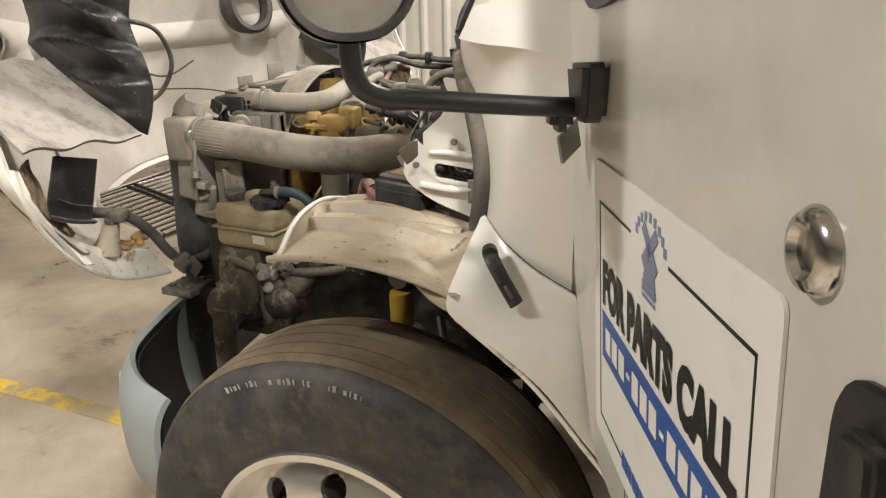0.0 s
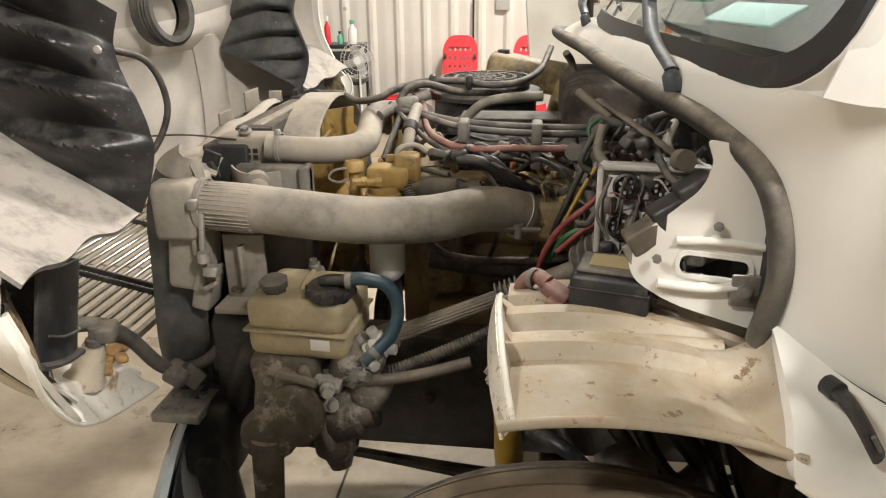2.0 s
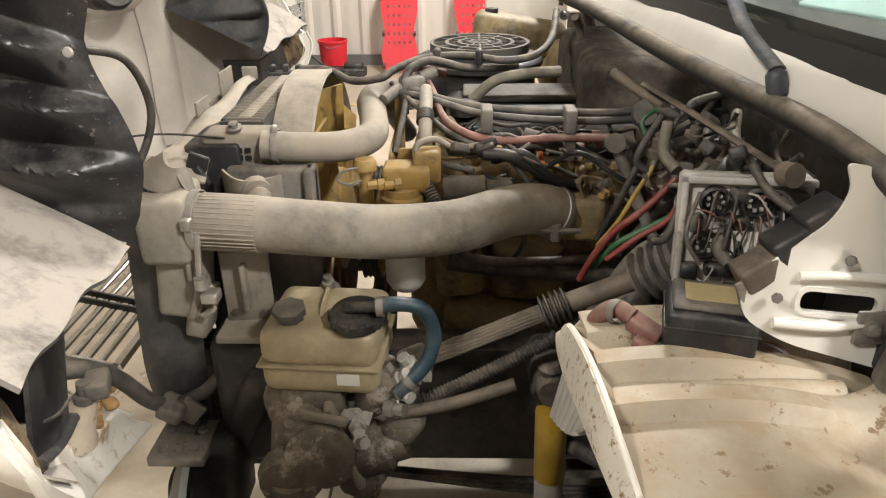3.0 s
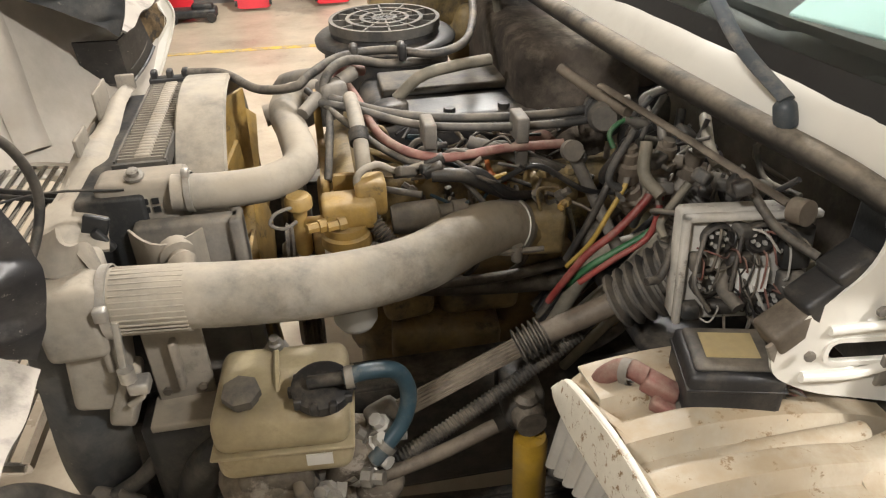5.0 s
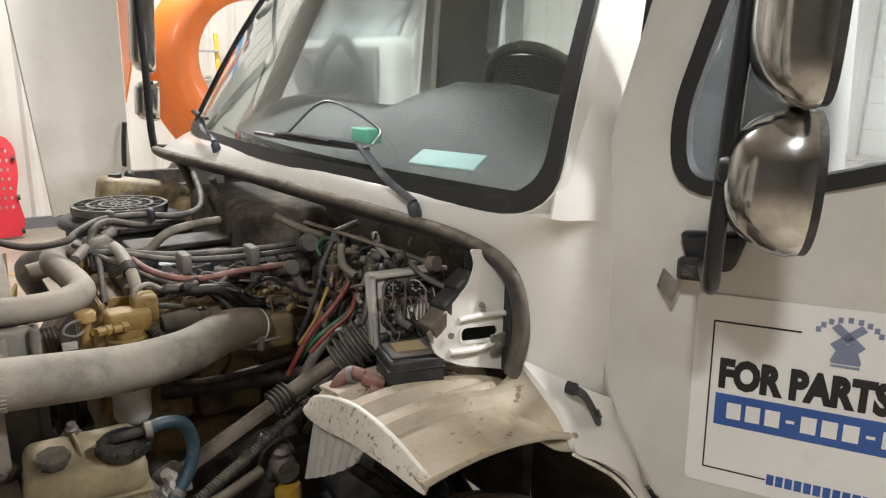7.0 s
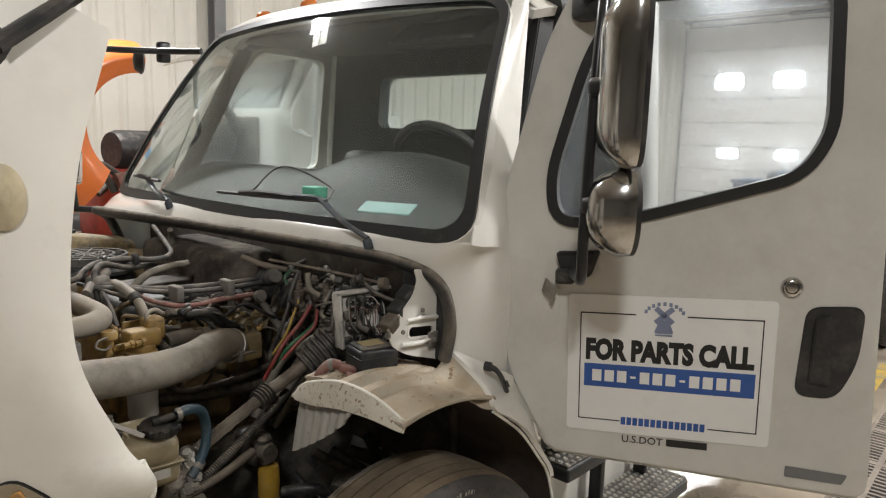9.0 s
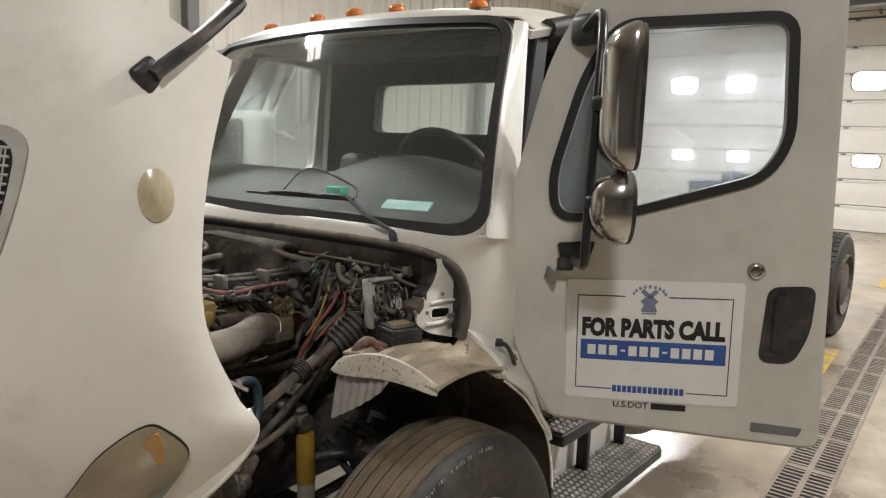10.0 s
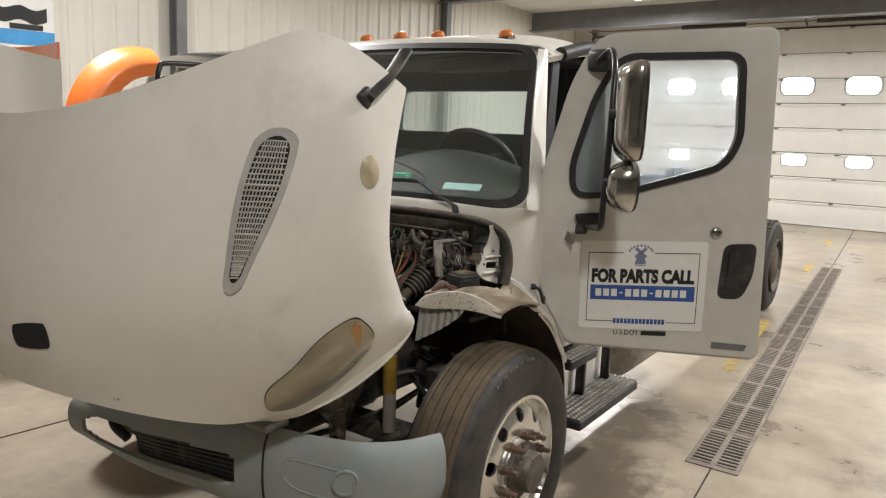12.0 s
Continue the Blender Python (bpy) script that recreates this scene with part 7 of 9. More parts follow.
for k in range(24):
    f = rng.uniform(0, 1)
    p = V(-0.475 + 0.095 * f + rng.uniform(-0.02, 0.02), -0.675 + rng.uniform(-0.035, 0.03), 0.875 + 0.085 * f + rng.uniform(-0.022, 0.022))
    part("hydraulic_fitting", joined(lathe(p, (rng.uniform(-1, 1), rng.uniform(-1, 0.2), rng.uniform(-0.2, 1)), [(0.0, 0), (0.016, 0.0), (0.016, 0.016), (0.011, 0.018), (0.011, 0.034), (0.0, 0.035)], 7)), rng.choice((dull_alu, tray_grey, light_grey)), gear)
part("valve_housing", joined(box(-0.425, -0.645, 0.925, 0.10, 0.09, 0.10, 0.025, (10, 25, 10), 3), box(-0.395, -0.665, 0.87, 0.07, 0.07, 0.07, 0.02, (0, 30, 0), 3)), crusty, gear, "pale corroded valve housing")
part("gear_side_cover", lathe((-0.53, -0.745, 0.855), (0, -1, 0.1), [(0.06, -0.01), (0.06, 0.006), (0.045, 0.010), (0.0, 0.012)], 20), crusty, gear)
SH = [V(-0.375, -0.625, 0.965), V(-0.112, -0.600, 1.070), V(0.030, -0.622, 1.145)]
shaft = part("steering_shaft", tube([SH[0], SH[0].lerp(SH[1], 0.9)], 0.0140, 16, 4, smooth=False), dusty_shaft, truck, "dusty splined steering shaft")
axis = (SH[1] - SH[0]).normalized()
e1 = axis.orthogonal().normalized()
e2 = axis.cross(e1)
for k in range(16):
    a = 2 * math.pi * k / 16
    part("spline_rib", tube([SH[0] + (e1 * math.cos(a) + e2 * math.sin(a)) * 0.0143, SH[0].lerp(SH[1], 0.86) + (e1 * math.cos(a) + e2 * math.sin(a)) * 0.0143], 0.0021, 5, 2), dusty_shaft, shaft)
part("shaft_bellows", tube([SH[0].lerp(SH[1], 0.84), SH[0].lerp(SH[1], 1.02)], 0.021, 16, 4, ribs=5, rib=0.009), rubber, shaft, "dusty ribbed rubber sleeve")
part("upper_shaft", tube([SH[1], SH[2]], 0.0185, 16, 4), dusty_shaft, shaft)
part("firewall_boot", tube([V(0.000, -0.610, 1.122), V(0.085, -0.640, 1.188)], 0.030, 20, 4, ribs=6, rib=0.014, taper=1.5), grey_plastic, shaft, "large ribbed dusty firewall boot")
part("universal_joint", joined(box(*SH[0], 0.06, 0.05, 0.05, 0.014, (0, -20, 10)), lathe(SH[0] + V(-0.02, -0.02, 0), (0, -1, 0.2), [(0.014, 0), (0.014, 0.03), (0.0, 0.031)], 10)), grimy_grey, shaft)
hose("corrugated_conduit", [(-0.42, -0.675, 0.900), (-0.33, -0.660, 0.925), (-0.22, -0.630, 0.965), (-0.12, -0.605, 1.01), (-0.04, -0.585, 1.05)], 0.0105, rubber, "black corrugated conduit", ribs=60, rib=0.0025)
hose("steel_brake_line", [(-0.40, -0.69, 0.905), (-0.30, -0.672, 0.915), (-0.20, -0.655, 0.94)], 0.012, dusty_shaft)
shock = part("shock_absorber", lathe((-0.128, -0.618, 0.865), (0.02, 0.0, -1), [(0.0, 0.0), (0.027, 0.002), (0.030, 0.012), (0.030, 0.165), (0.027, 0.168), (0.027, 0.34), (0.0, 0.345)], 24), shock_yellow, truck, "yellow shock absorber with dark stains")
part("shock_eye", joined(lathe((-0.13, -0.605, 0.90), (0, 1, 0.0), [(0.0, -0.025), (0.026, -0.025), (0.030, 0.0), (0.026, 0.03), (0.0, 0.03)], 18), tube([(-0.128, -0.612, 0.87), (-0.132, -0.60, 0.92)], 0.020, 12), lathe((-0.135, -0.60, 0.925), (0.1, 0, 1), [(0.018, 0), (0.022, 0.012), (0.015, 0.022), (0.0, 0.024)], 12)), grimy, shock)
part("shock_lower_tube", lathe((-0.1247, -0.618, 0.700), (0.02, 0.0, -1), [(0.0285, 0.0), (0.0285, 0.175), (0.020, 0.182), (0.0, 0.182)], 24), dusty_sheet, shock, "dusty lower tube of the shock absorber")
part("shock_bracket", box(-0.13, -0.545, 0.90, 0.07, 0.12, 0.09, 0.02), frame_black, shock)

# ---- front end below the radiator ----
part("frame_horn", joined(box(-0.775, -0.585, 0.69, 0.12, 0.12, 0.20, 0.03, (0, 4, 0)), box(-0.765, -0.62, 0.57, 0.09, 0.07, 0.20, 0.03, (0, -6, 0))), dark_metal, truck, "black steel frame horn")
part("bumper_mount", joined(box(-0.815, -0.625, 0.780, 0.105, 0.11, 0.022, 0.004), *[lathe((-0.845 + 0.03 * i, -0.655 + 0.05 * j, 0.79), (0, 0, 1), [(0.010, 0), (0.010, 0.008), (0.0, 0.009)], 6) for i in range(3) for j in range(2)]), dull_alu, truck, "rusty bolted bumper mount")
hose("hood_cable", [(-0.97, -0.78, 1.035), (-0.915, -0.72, 1.015), (-0.895, -0.66, 0.955), (-0.86, -0.62, 0.87), (-0.815, -0.585, 0.835)], 0.015, grey_plastic, "grey braided wiring conduit")
hose("hood_cable", [(-0.83, -0.60, 0.85), (-0.78, -0.58, 0.865), (-0.735, -0.565, 0.905)], 0.013, grey_plastic)
part("pivot_clamp", joined(box(-0.835, -0.605, 0.845, 0.05, 0.05, 0.04, 0.010, (15, 30, 0)), box(-0.805, -0.60, 0.835, 0.045, 0.01, 0.05, 0.003, (0, 40, 0))), grimy_grey, truck)
hose("liner_hose", [(-0.80, -0.735, 1.53), (-0.765, -0.66, 1.50), (-0.755, -0.63, 1.42), (-0.775, -0.655, 1.35), (-0.81, -0.70, 1.31)], 0.006, rubber, "black washer hose")

# ---- firewall clutter ----
AIR_LINES = ((yellow_wire, 0.0040, ((0.030, -0.545, 1.335), (0.018, -0.560, 1.304), (-0.006, -0.565, 1.259), (-0.029, -0.560, 1.206), (-0.055, -0.535, 1.150))),
             (red_wire, 0.0062, ((0.070, -0.555, 1.315), (0.054, -0.570, 1.286), (0.006, -0.575, 1.233), (-0.036, -0.570, 1.193), (-0.064, -0.560, 1.143), (-0.080, -0.53, 1.08))),
             (green_wire, 0.0056, ((0.105, -0.565, 1.300), (0.091, -0.580, 1.277), (0.057, -0.585, 1.232), (0.006, -0.580, 1.198), (-0.033, -0.570, 1.167), (-0.06, -0.54, 1.11))),
             (red_wire, 0.0050, ((0.066, -0.575, 1.310), (0.059, -0.595, 1.280), (0.044, -0.600, 1.230), (-0.002, -0.590, 1.190), (-0.045, -0.57, 1.140))),
             (green_wire, 0.0040, ((0.062, -0.50, 1.372), (0.030, -0.505, 1.382), (0.006, -0.51, 1.366), (0.010, -0.52, 1.345))),
             (black_plastic, 0.0060, ((0.020, -0.53, 1.330), (-0.006, -0.545, 1.29), (-0.030, -0.545, 1.23), (-0.055, -0.53, 1.16))))
for m, r, line in AIR_LINES:
    cable = hose("air_line", line, r, m, "coloured plastic air line")
    a, b = V(*line[0]), V(*line[1])
    part("line_collar", lathe(a, b - a, [(0.0, -0.004), (r + 0.004, -0.004), (r + 0.004, 0.018), (r + 0.0015, 0.022), (r + 0.0015, 0.036), (0.0, 0.036)], 10), grimy_grey, cable)
for p, r, h, tilt in (((0.030, -0.540, 1.300), 0.017, 0.062, -0.1), ((0.072, -0.545, 1.300), 0.019, 0.070, 0.1), ((0.112, -0.550, 1.285), 0.018, 0.072, 0.2), ((0.155, -0.560, 1.270), 0.016, 0.055, 0.3), ((0.050, -0.535, 1.245), 0.021, 0.055, -0.4), ((0.095, -0.540, 1.240), 0.016, 0.050, 0.0)):
    part("valve_body", joined(lathe(p, (tilt, -0.2, 1), [(0.0, 0.0), (r, 0.0), (r, h * 0.30), (r * 1.25, h * 0.32), (r * 1.25, h * 0.55), (r * 0.8, h * 0.58), (r * 0.8, h * 0.85), (r * 0.5, h * 0.87), (r * 0.5, h), (0.0, h)], 8), lathe(Vector(p) + V(0, 0, h * 0.42), (1, -0.6, 0.1), [(0.0, 0.0), (r * 0.6, 0.0), (r * 0.6, r * 1.9), (0.0, r * 1.95)], 8)), dusty_shaft, truck, "dusty brass air valve")
part("wiper_linkage", joined(tube([(0.030, -0.40, 1.400), (0.070, -0.60, 1.394), (0.118, -0.79, 1.380)], 0.0075, 8, flat=0.6), tube([(-0.005, -0.30, 1.40), (0.03, -0.36, 1.38), (0.055, -0.46, 1.375)], 0.010, 8), lathe((0.118, -0.80, 1.378), (0.3, -1, 0.2), [(0.0, 0), (0.016, 0.0), (0.016, 0.02), (0.0, 0.02)], 16)), dusty_shaft, truck, "dusty wiper linkage under the cowl")
part("wiper_motor", joined(lathe((0.03, -0.43, 1.355), (0.3, 0.9, -0.25), [(0.0, 0), (0.020, 0.0), (0.026, 0.012), (0.026, 0.08), (0.0, 0.09)], 18), lathe((0.055, -0.36, 1.34), (0.3, 0.9, -0.25), [(0.0, 0), (0.030, 0.0), (0.030, 0.06), (0.0, 0.06)], 14)), grey_plastic, truck, "round wiper motor")
part("support_rod", joined(tube([(-0.012, -0.400, 1.292), (0.025, -0.44, 1.21), (0.06, -0.47, 1.13)], 0.011, 8), lathe((-0.015, -0.412, 1.296), (0, -1, 0.35), [(0.010, -0.006), (0.018, -0.006), (0.018, 0.010), (0.010, 0.010)], 20), lathe((-0.015, -0.412, 1.296), (0, -1, 0.35), [(0.0, 0.0), (0.014, 0.0), (0.014, 0.008), (0.0, 0.010)], 12)), grimy_grey, truck, "grey rod with an eye")
for k in range(26):
    a = V(0.02 + rng.uniform(0, 0.15), rng.uniform(-0.78, -0.42), 1.36 + rng.uniform(-0.06, 0.03))
    b = a + V(rng.uniform(-0.05, 0.06), rng.uniform(-0.10, 0.10), rng.uniform(-0.10, -0.01))
    hose("cowl_wire", [a, a.lerp(b, 0.5) + V(rng.uniform(-0.03, 0.0), rng.uniform(-0.02, 0.02), rng.uniform(-0.03, 0.0)), b], rng.choice((0.003, 0.004, 0.006, 0.009)), rng.choice((grey_plastic, rubber, grey_plastic, black_plastic, teal_hose)))
for k in range(12):
    part("cowl_connector", box(0.07 + rng.uniform(-0.03, 0.11), rng.uniform(-0.80, -0.55), 1.365 + rng.uniform(-0.05, 0.03), 0.030, 0.022, 0.018, 0.004, (rng.uniform(-30, 30), rng.uniform(-30, 30), rng.uniform(0, 90))), rng.choice((grey_plastic, black_plastic, grimy_grey)), truck)
for k in range(10):
    x = -0.02 + 0.03 * k
    hose("firewall_hose", [(0.26, -0.25 - 0.05 * k, 1.22 + rng.uniform(-0.05, 0.05)), (0.14, -0.28 - 0.04 * k, 1.18 + rng.uniform(-0.08, 0.05)), (0.05, -0.30 - 0.03 * k, 1.05 + rng.uniform(-0.08, 0.04)), (-0.04, -0.34 - 0.02 * k, 0.92)], rng.choice((0.009, 0.012, 0.015)), rng.choice((rubber, rubber, black_plastic, teal_hose)))
hose("ribbed_duct", [(0.145, -0.60, 1.30), (0.115, -0.60, 1.285), (0.085, -0.605, 1.24), (0.085, -0.62, 1.18), (0.11, -0.63, 1.12)], 0.020, grey_plastic, "dusty corrugated duct", ribs=22, rib=0.004)
part("bulkhead_shelf", box(0.16, -0.55, 1.03, 0.22, 0.7, 0.03, 0.01), black_plastic, truck)

# electrical centre on the driver's side
RB0, RBU, RBN = V(0.006, -0.768, 1.204), V(0.985, -0.17, 0.02).normalized(), V(-0.17, -0.98, 0.10).normalized()
RBV = RBN.cross(RBU).normalized()
RBV = RBV if RBV.z > 0 else -RBV


def on_board(u, v, w):
    return RB0 + RBU * u + RBV * v + RBN * w


def board_box(u, v, w, su, sv, sw, bevel=0.002):
    b = box(0, 0, 0, su, sv, sw, bevel, seg=1)
    for q in b.verts:
        q.co = on_board(u + q.co.x, v + q.co.y, w + q.co.z)
    bmesh.ops.recalc_face_normals(b, faces=b.faces)
    return b


pdc = part("relay_board", joined(board_box(0.085, 0.078, -0.020, 0.170, 0.156, 0.034, 0.005), board_box(0.005, 0.078, 0.002, 0.010, 0.156, 0.012), board_box(0.085, 0.151, 0.002, 0.170, 0.010, 0.012)), tray_grey, truck, "dusty grey open relay board with torn wires")
for u, v in ((0.045, 0.122), (0.098, 0.122), (0.038, 0.060), (0.120, 0.030)):
    rim = part("round_socket", lathe(on_board(u, v, -0.002), RBN, [(0.021, 0.0), (0.021, 0.010), (0.017, 0.012), (0.016, 0.003), (0.0, 0.003)], 18), black_plastic, pdc, "round black socket")
    for k in range(7):
        a = 2 * math.pi * k / 7
        part("socket_pin", board_box(u + 0.010 * math.cos(a), v + 0.010 * math.sin(a), 0.004, 0.004, 0.004, 0.008, 0), light_grey, pdc)
for u, v, su, sv, m in ((0.074, 0.088, 0.030, 0.030, black_plastic), (0.022, 0.092, 0.018, 0.024, grey_plastic), (0.060, 0.026, 0.040, 0.018, black_plastic), (0.142, 0.110, 0.036, 0.060, dark_metal), (0.145, 0.055, 0.034, 0.036, grey_plastic), (0.020, 0.022, 0.022, 0.022, dark_metal), (0.095, 0.060, 0.022, 0.022, grey_plastic)):
    part("relay", board_box(u, v, 0.006, su, sv, 0.020, 0.003), m, pdc)
part("board_label", board_box(0.088, 0.070, 0.020, 0.040, 0.034, 0.001, 0), filter_white, pdc, "torn white label")
for k in range(34):
    u, v = rng.uniform(0.020, 0.150), rng.uniform(0.02, 0.14)
    du, dv = rng.uniform(-0.03, 0.05), rng.uniform(-0.06, 0.02)
    part("loose_wire", tube([on_board(u, v, 0.004), on_board(u + du * 0.3, v + dv * 0.2 + 0.006, 0.018 + rng.uniform(0, 0.012)), on_board(u + du * 0.7, v + dv * 0.8, 0.020 + rng.uniform(0, 0.012)), on_board(u + du, v + dv, 0.004)], rng.choice((0.0012, 0.0015, 0.0022)), 5, 5), rng.choice((pink_wire, light_grey, rubber, rubber, dusty_shaft, black_plastic, black_plastic)), pdc)
for k in range(9):
    u = rng.uniform(0.02, 0.14)
    part("hanging_wire", tube([on_board(u, 0.01, 0.004), on_board(u + rng.uniform(-0.01, 0.02), -0.012, 0.012), on_board(u + rng.uniform(-0.01, 0.03), -0.035, 0.004), on_board(u + rng.uniform(0.0, 0.04), -0.055, -0.02)], rng.choice((0.002, 0.003, 0.004)), 6, 5), rng.choice((rubber, black_plastic, dusty_shaft)), pdc)
BR = rounded([(0.035, 1.290, 0.02), (0.045, 1.240, 0.02), (0.100, 1.205, 0.03), (0.235, 1.165, 0.01), (0.228, 1.36, 0.01), (0.19, 1.425, 0.02), (0.125, 1.435, 0.01), (0.137, 1.405, 0.01), (0.128, 1.370, 0.02)], 0.012, 4)
SLOT = rounded([(0.107, 1.280), (0.198, 1.271), (0.198, 1.243), (0.107, 1.252)], 0.0145, 5)
brk = part("cowl_bracket", plate(BR, lambda u, v, t: V(u, -0.925 - 0.02 * (u - 0.1) + t, v), 0.005, holes=[SLOT]), white_paint, truck, "white stamped bracket with a long slot")
part("slot_lip", ring_between(inset(SLOT, -0.006), SLOT, lambda u, v, t: V(u, -0.928 - 0.02 * (u - 0.1) + t, v), 0.008), white_paint, brk)
part("bracket_ribs", joined(tube([(0.08, -0.928, 1.236), (0.14, -0.931, 1.232), (0.185, -0.930, 1.236)], 0.007, 8), tube([(0.10, -0.927, 1.298), (0.155, -0.931, 1.300), (0.225, -0.930, 1.292)], 0.006, 8), lathe((0.142, -0.925, 1.232), (0, -1, 0), [(0.009, 0), (0.006, 0.005), (0.0, 0.006)], 12), lathe((0.150, -0.925, 1.300), (0, -1, 0), [(0.009, 0), (0.006, 0.005), (0.0, 0.006)], 12)), white_paint, brk)
part("bracket_tab", joined(box(0.196, -0.933, 1.232, 0.040, 0.006, 0.045, 0.002), lathe((0.194, -0.936, 1.233), (0, -1, 0), [(0.011, 0), (0.011, 0.003), (0.007, 0.004), (0.007, 0.009), (0.0, 0.010)], 12)), dull_alu, brk, "bare metal tab with a bolt")
for z in (1.345, 1.385, 1.31):
    part("bracket_box", box(0.205, -0.905, z, 0.045, 0.03, 0.026, 0.005), white_paint, brk)
part("bracket_back", box(0.222, -0.87, 1.30, 0.02, 0.16, 0.26, 0.006), dark_metal, brk)
mod = part("abs_module", joined(box(0.105, -0.900, 1.330, 0.075, 0.045, 0.050, 0.008, (0, -32, 6), 3), box(0.122, -0.90, 1.362, 0.050, 0.042, 0.034, 0.006, (0, -32, 6))), black_plastic, truck, "black valve module with a grey base")
part("module_base", box(0.068, -0.905, 1.302, 0.070, 0.040, 0.034, 0.005, (0, -32, 6)), dusty_shaft, mod)
part("module_bracket", box(0.105, -0.915, 1.300, 0.150, 0.005, 0.045, 0.002, (0, -28, 6)), dusty_sheet, mod)
for p in ((0.075, -0.935, 1.275), (0.150, -0.932, 1.322)):
    part("module_bolt", lathe(p, (0, -1, 0), [(0.0065, 0), (0.0065, 0.005), (0.0, 0.006)], 6), grimy_grey, mod)

# control unit on the inner fender
part("unit_plate", plate(rounded([(-0.085, -0.835), (0.02, -0.80), (0.150, -0.925), (-0.01, -0.945)], 0.01, 3), lambda u, v, t: V(u, v, 1.158 - t), 0.004), grey_plastic, truck, "thin mounting plate on the fender")
ecm = part("control_unit", box(0.028, -0.868, 1.196, 0.112, 0.094, 0.074, 0.008, (0, 0, -14)), black_plastic, truck, "dusty black electronic control unit")
part("unit_flange", box(0.028, -0.868, 1.174, 0.128, 0.108, 0.006, 0.002, (0, 0, -14)), grey_plastic, ecm)
part("unit_lid", box(0.026, -0.868, 1.236, 0.094, 0.075, 0.010, 0.005, (0, 0, -14)), grey_plastic, ecm)
part("unit_seam", box(0.028, -0.868, 1.212, 0.115, 0.097, 0.003, 0.001, (0, 0, -14)), black_plastic, ecm)
part("unit_label", box(0.026, -0.866, 1.2416, 0.062, 0.045, 0.001, turn=(0, 0, -14)), amber_patch, ecm, "worn yellow label")
part("unit_plug", joined(box(-0.050, -0.862, 1.185, 0.045, 0.030, 0.020, 0.004, (0, 20, -35)), box(-0.045, -0.885, 1.170, 0.050, 0.026, 0.016, 0.004, (0, 18, -35)), tube([(-0.065, -0.85, 1.195), (-0.085, -0.835, 1.200), (-0.105, -0.82, 1.175), (-0.105, -0.80, 1.13)], 0.013, 10)), pink_wire, ecm, "faded red wiring plug")
part("plug_strap", lathe((-0.085, -0.838, 1.197), (0.6, -0.7, 0.2), [(0.017, -0.004), (0.017, 0.008)], 14, cap=False), grimy_grey, ecm)
for k in range(5):
    part("unit_wire", tube([(0.085, -0.875 - 0.006 * k, 1.180), (0.115, -0.885 - 0.007 * k, 1.176 - 0.003 * k), (0.125, -0.90 - 0.004 * k, 1.168)], 0.0022, 5), rng.choice((pink_wire, grimy_grey, pink_wire)), ecm)
part("fender_tube", tube([(-0.02, -0.955, 1.152), (0.08, -0.955, 1.156), (0.17, -0.95, 1.150)], 0.015, 10), dirty_white, fender)



part("cowl_screw", joined(lathe((0.178, -0.918, 1.458), (-0.3, -0.7, 0.6), [(0.009, 0.0), (0.009, 0.003), (0.005, 0.004), (0.0, 0.007)], 12), tube([(0.182, -0.925, 1.450), (0.188, -0.935, 1.442), (0.186, -0.932, 1.436)], 0.0018, 6)), dull_alu, truck, "loose screw on the cowl")

# shadowed parts under the fender
for k in range(8):
    hose("under_fender_hose", [(-0.10 + 0.07 * k, -0.60, 0.80 + rng.uniform(-0.05, 0.05)), (0.0 + 0.06 * k, -0.68 + rng.uniform(-0.05, 0.03), 0.70 + rng.uniform(-0.08, 0.08)), (0.12 + 0.05 * k, -0.60, 0.62 + rng.uniform(-0.1, 0.1))], rng.choice((0.012, 0.016, 0.022)), rng.choice((rubber, frame_black, black_plastic)))
part("brake_chamber", lathe((0.05, -0.72, 0.72), (1, 0, 0.2), [(0.0, 0), (0.06, 0.0), (0.075, 0.03), (0.08, 0.05), (0.075, 0.07), (0.05, 0.11), (0.0, 0.115)], 24), frame_black, truck, "black air brake chamber")

# fine wiring and pipes over the engine and along the firewall
rng2 = random.Random(21)
for k in range(46):
    a = V(rng2.uniform(-0.30, 0.02), rng2.uniform(-0.42, -0.22), rng2.uniform(1.20, 1.30))
    b = a + V(rng2.uniform(-0.10, 0.14), rng2.uniform(-0.06, 0.06), rng2.uniform(-0.06, 0.03))
    mid = a.lerp(b, 0.5) + V(rng2.uniform(-0.03, 0.03), rng2.uniform(-0.03, 0.03), rng2.uniform(-0.01, 0.035))
    hose("thin_wire", [a, mid, b], rng2.choice((0.002, 0.003, 0.004, 0.006)), rng2.choice((rubber, rubber, black_plastic, grimy_grey, grey_plastic, blue_hose, dusty_shaft, engine_dirty)))
for k in range(22):
    a = V(rng2.uniform(-0.28, 0.06), rng2.uniform(-0.42, -0.24), rng2.uniform(1.15, 1.26))
    part("small_fitting", lathe(a, (rng2.uniform(-1, 1), rng2.uniform(-1, 0.2), rng2.uniform(-0.3, 1)), [(0.0, 0.0), (0.010, 0.0), (0.010, 0.012), (0.007, 0.014), (0.007, 0.026), (0.0, 0.027)], 6), rng2.choice((grimy, dull_alu, engine_yellow, grimy_grey)), truck)
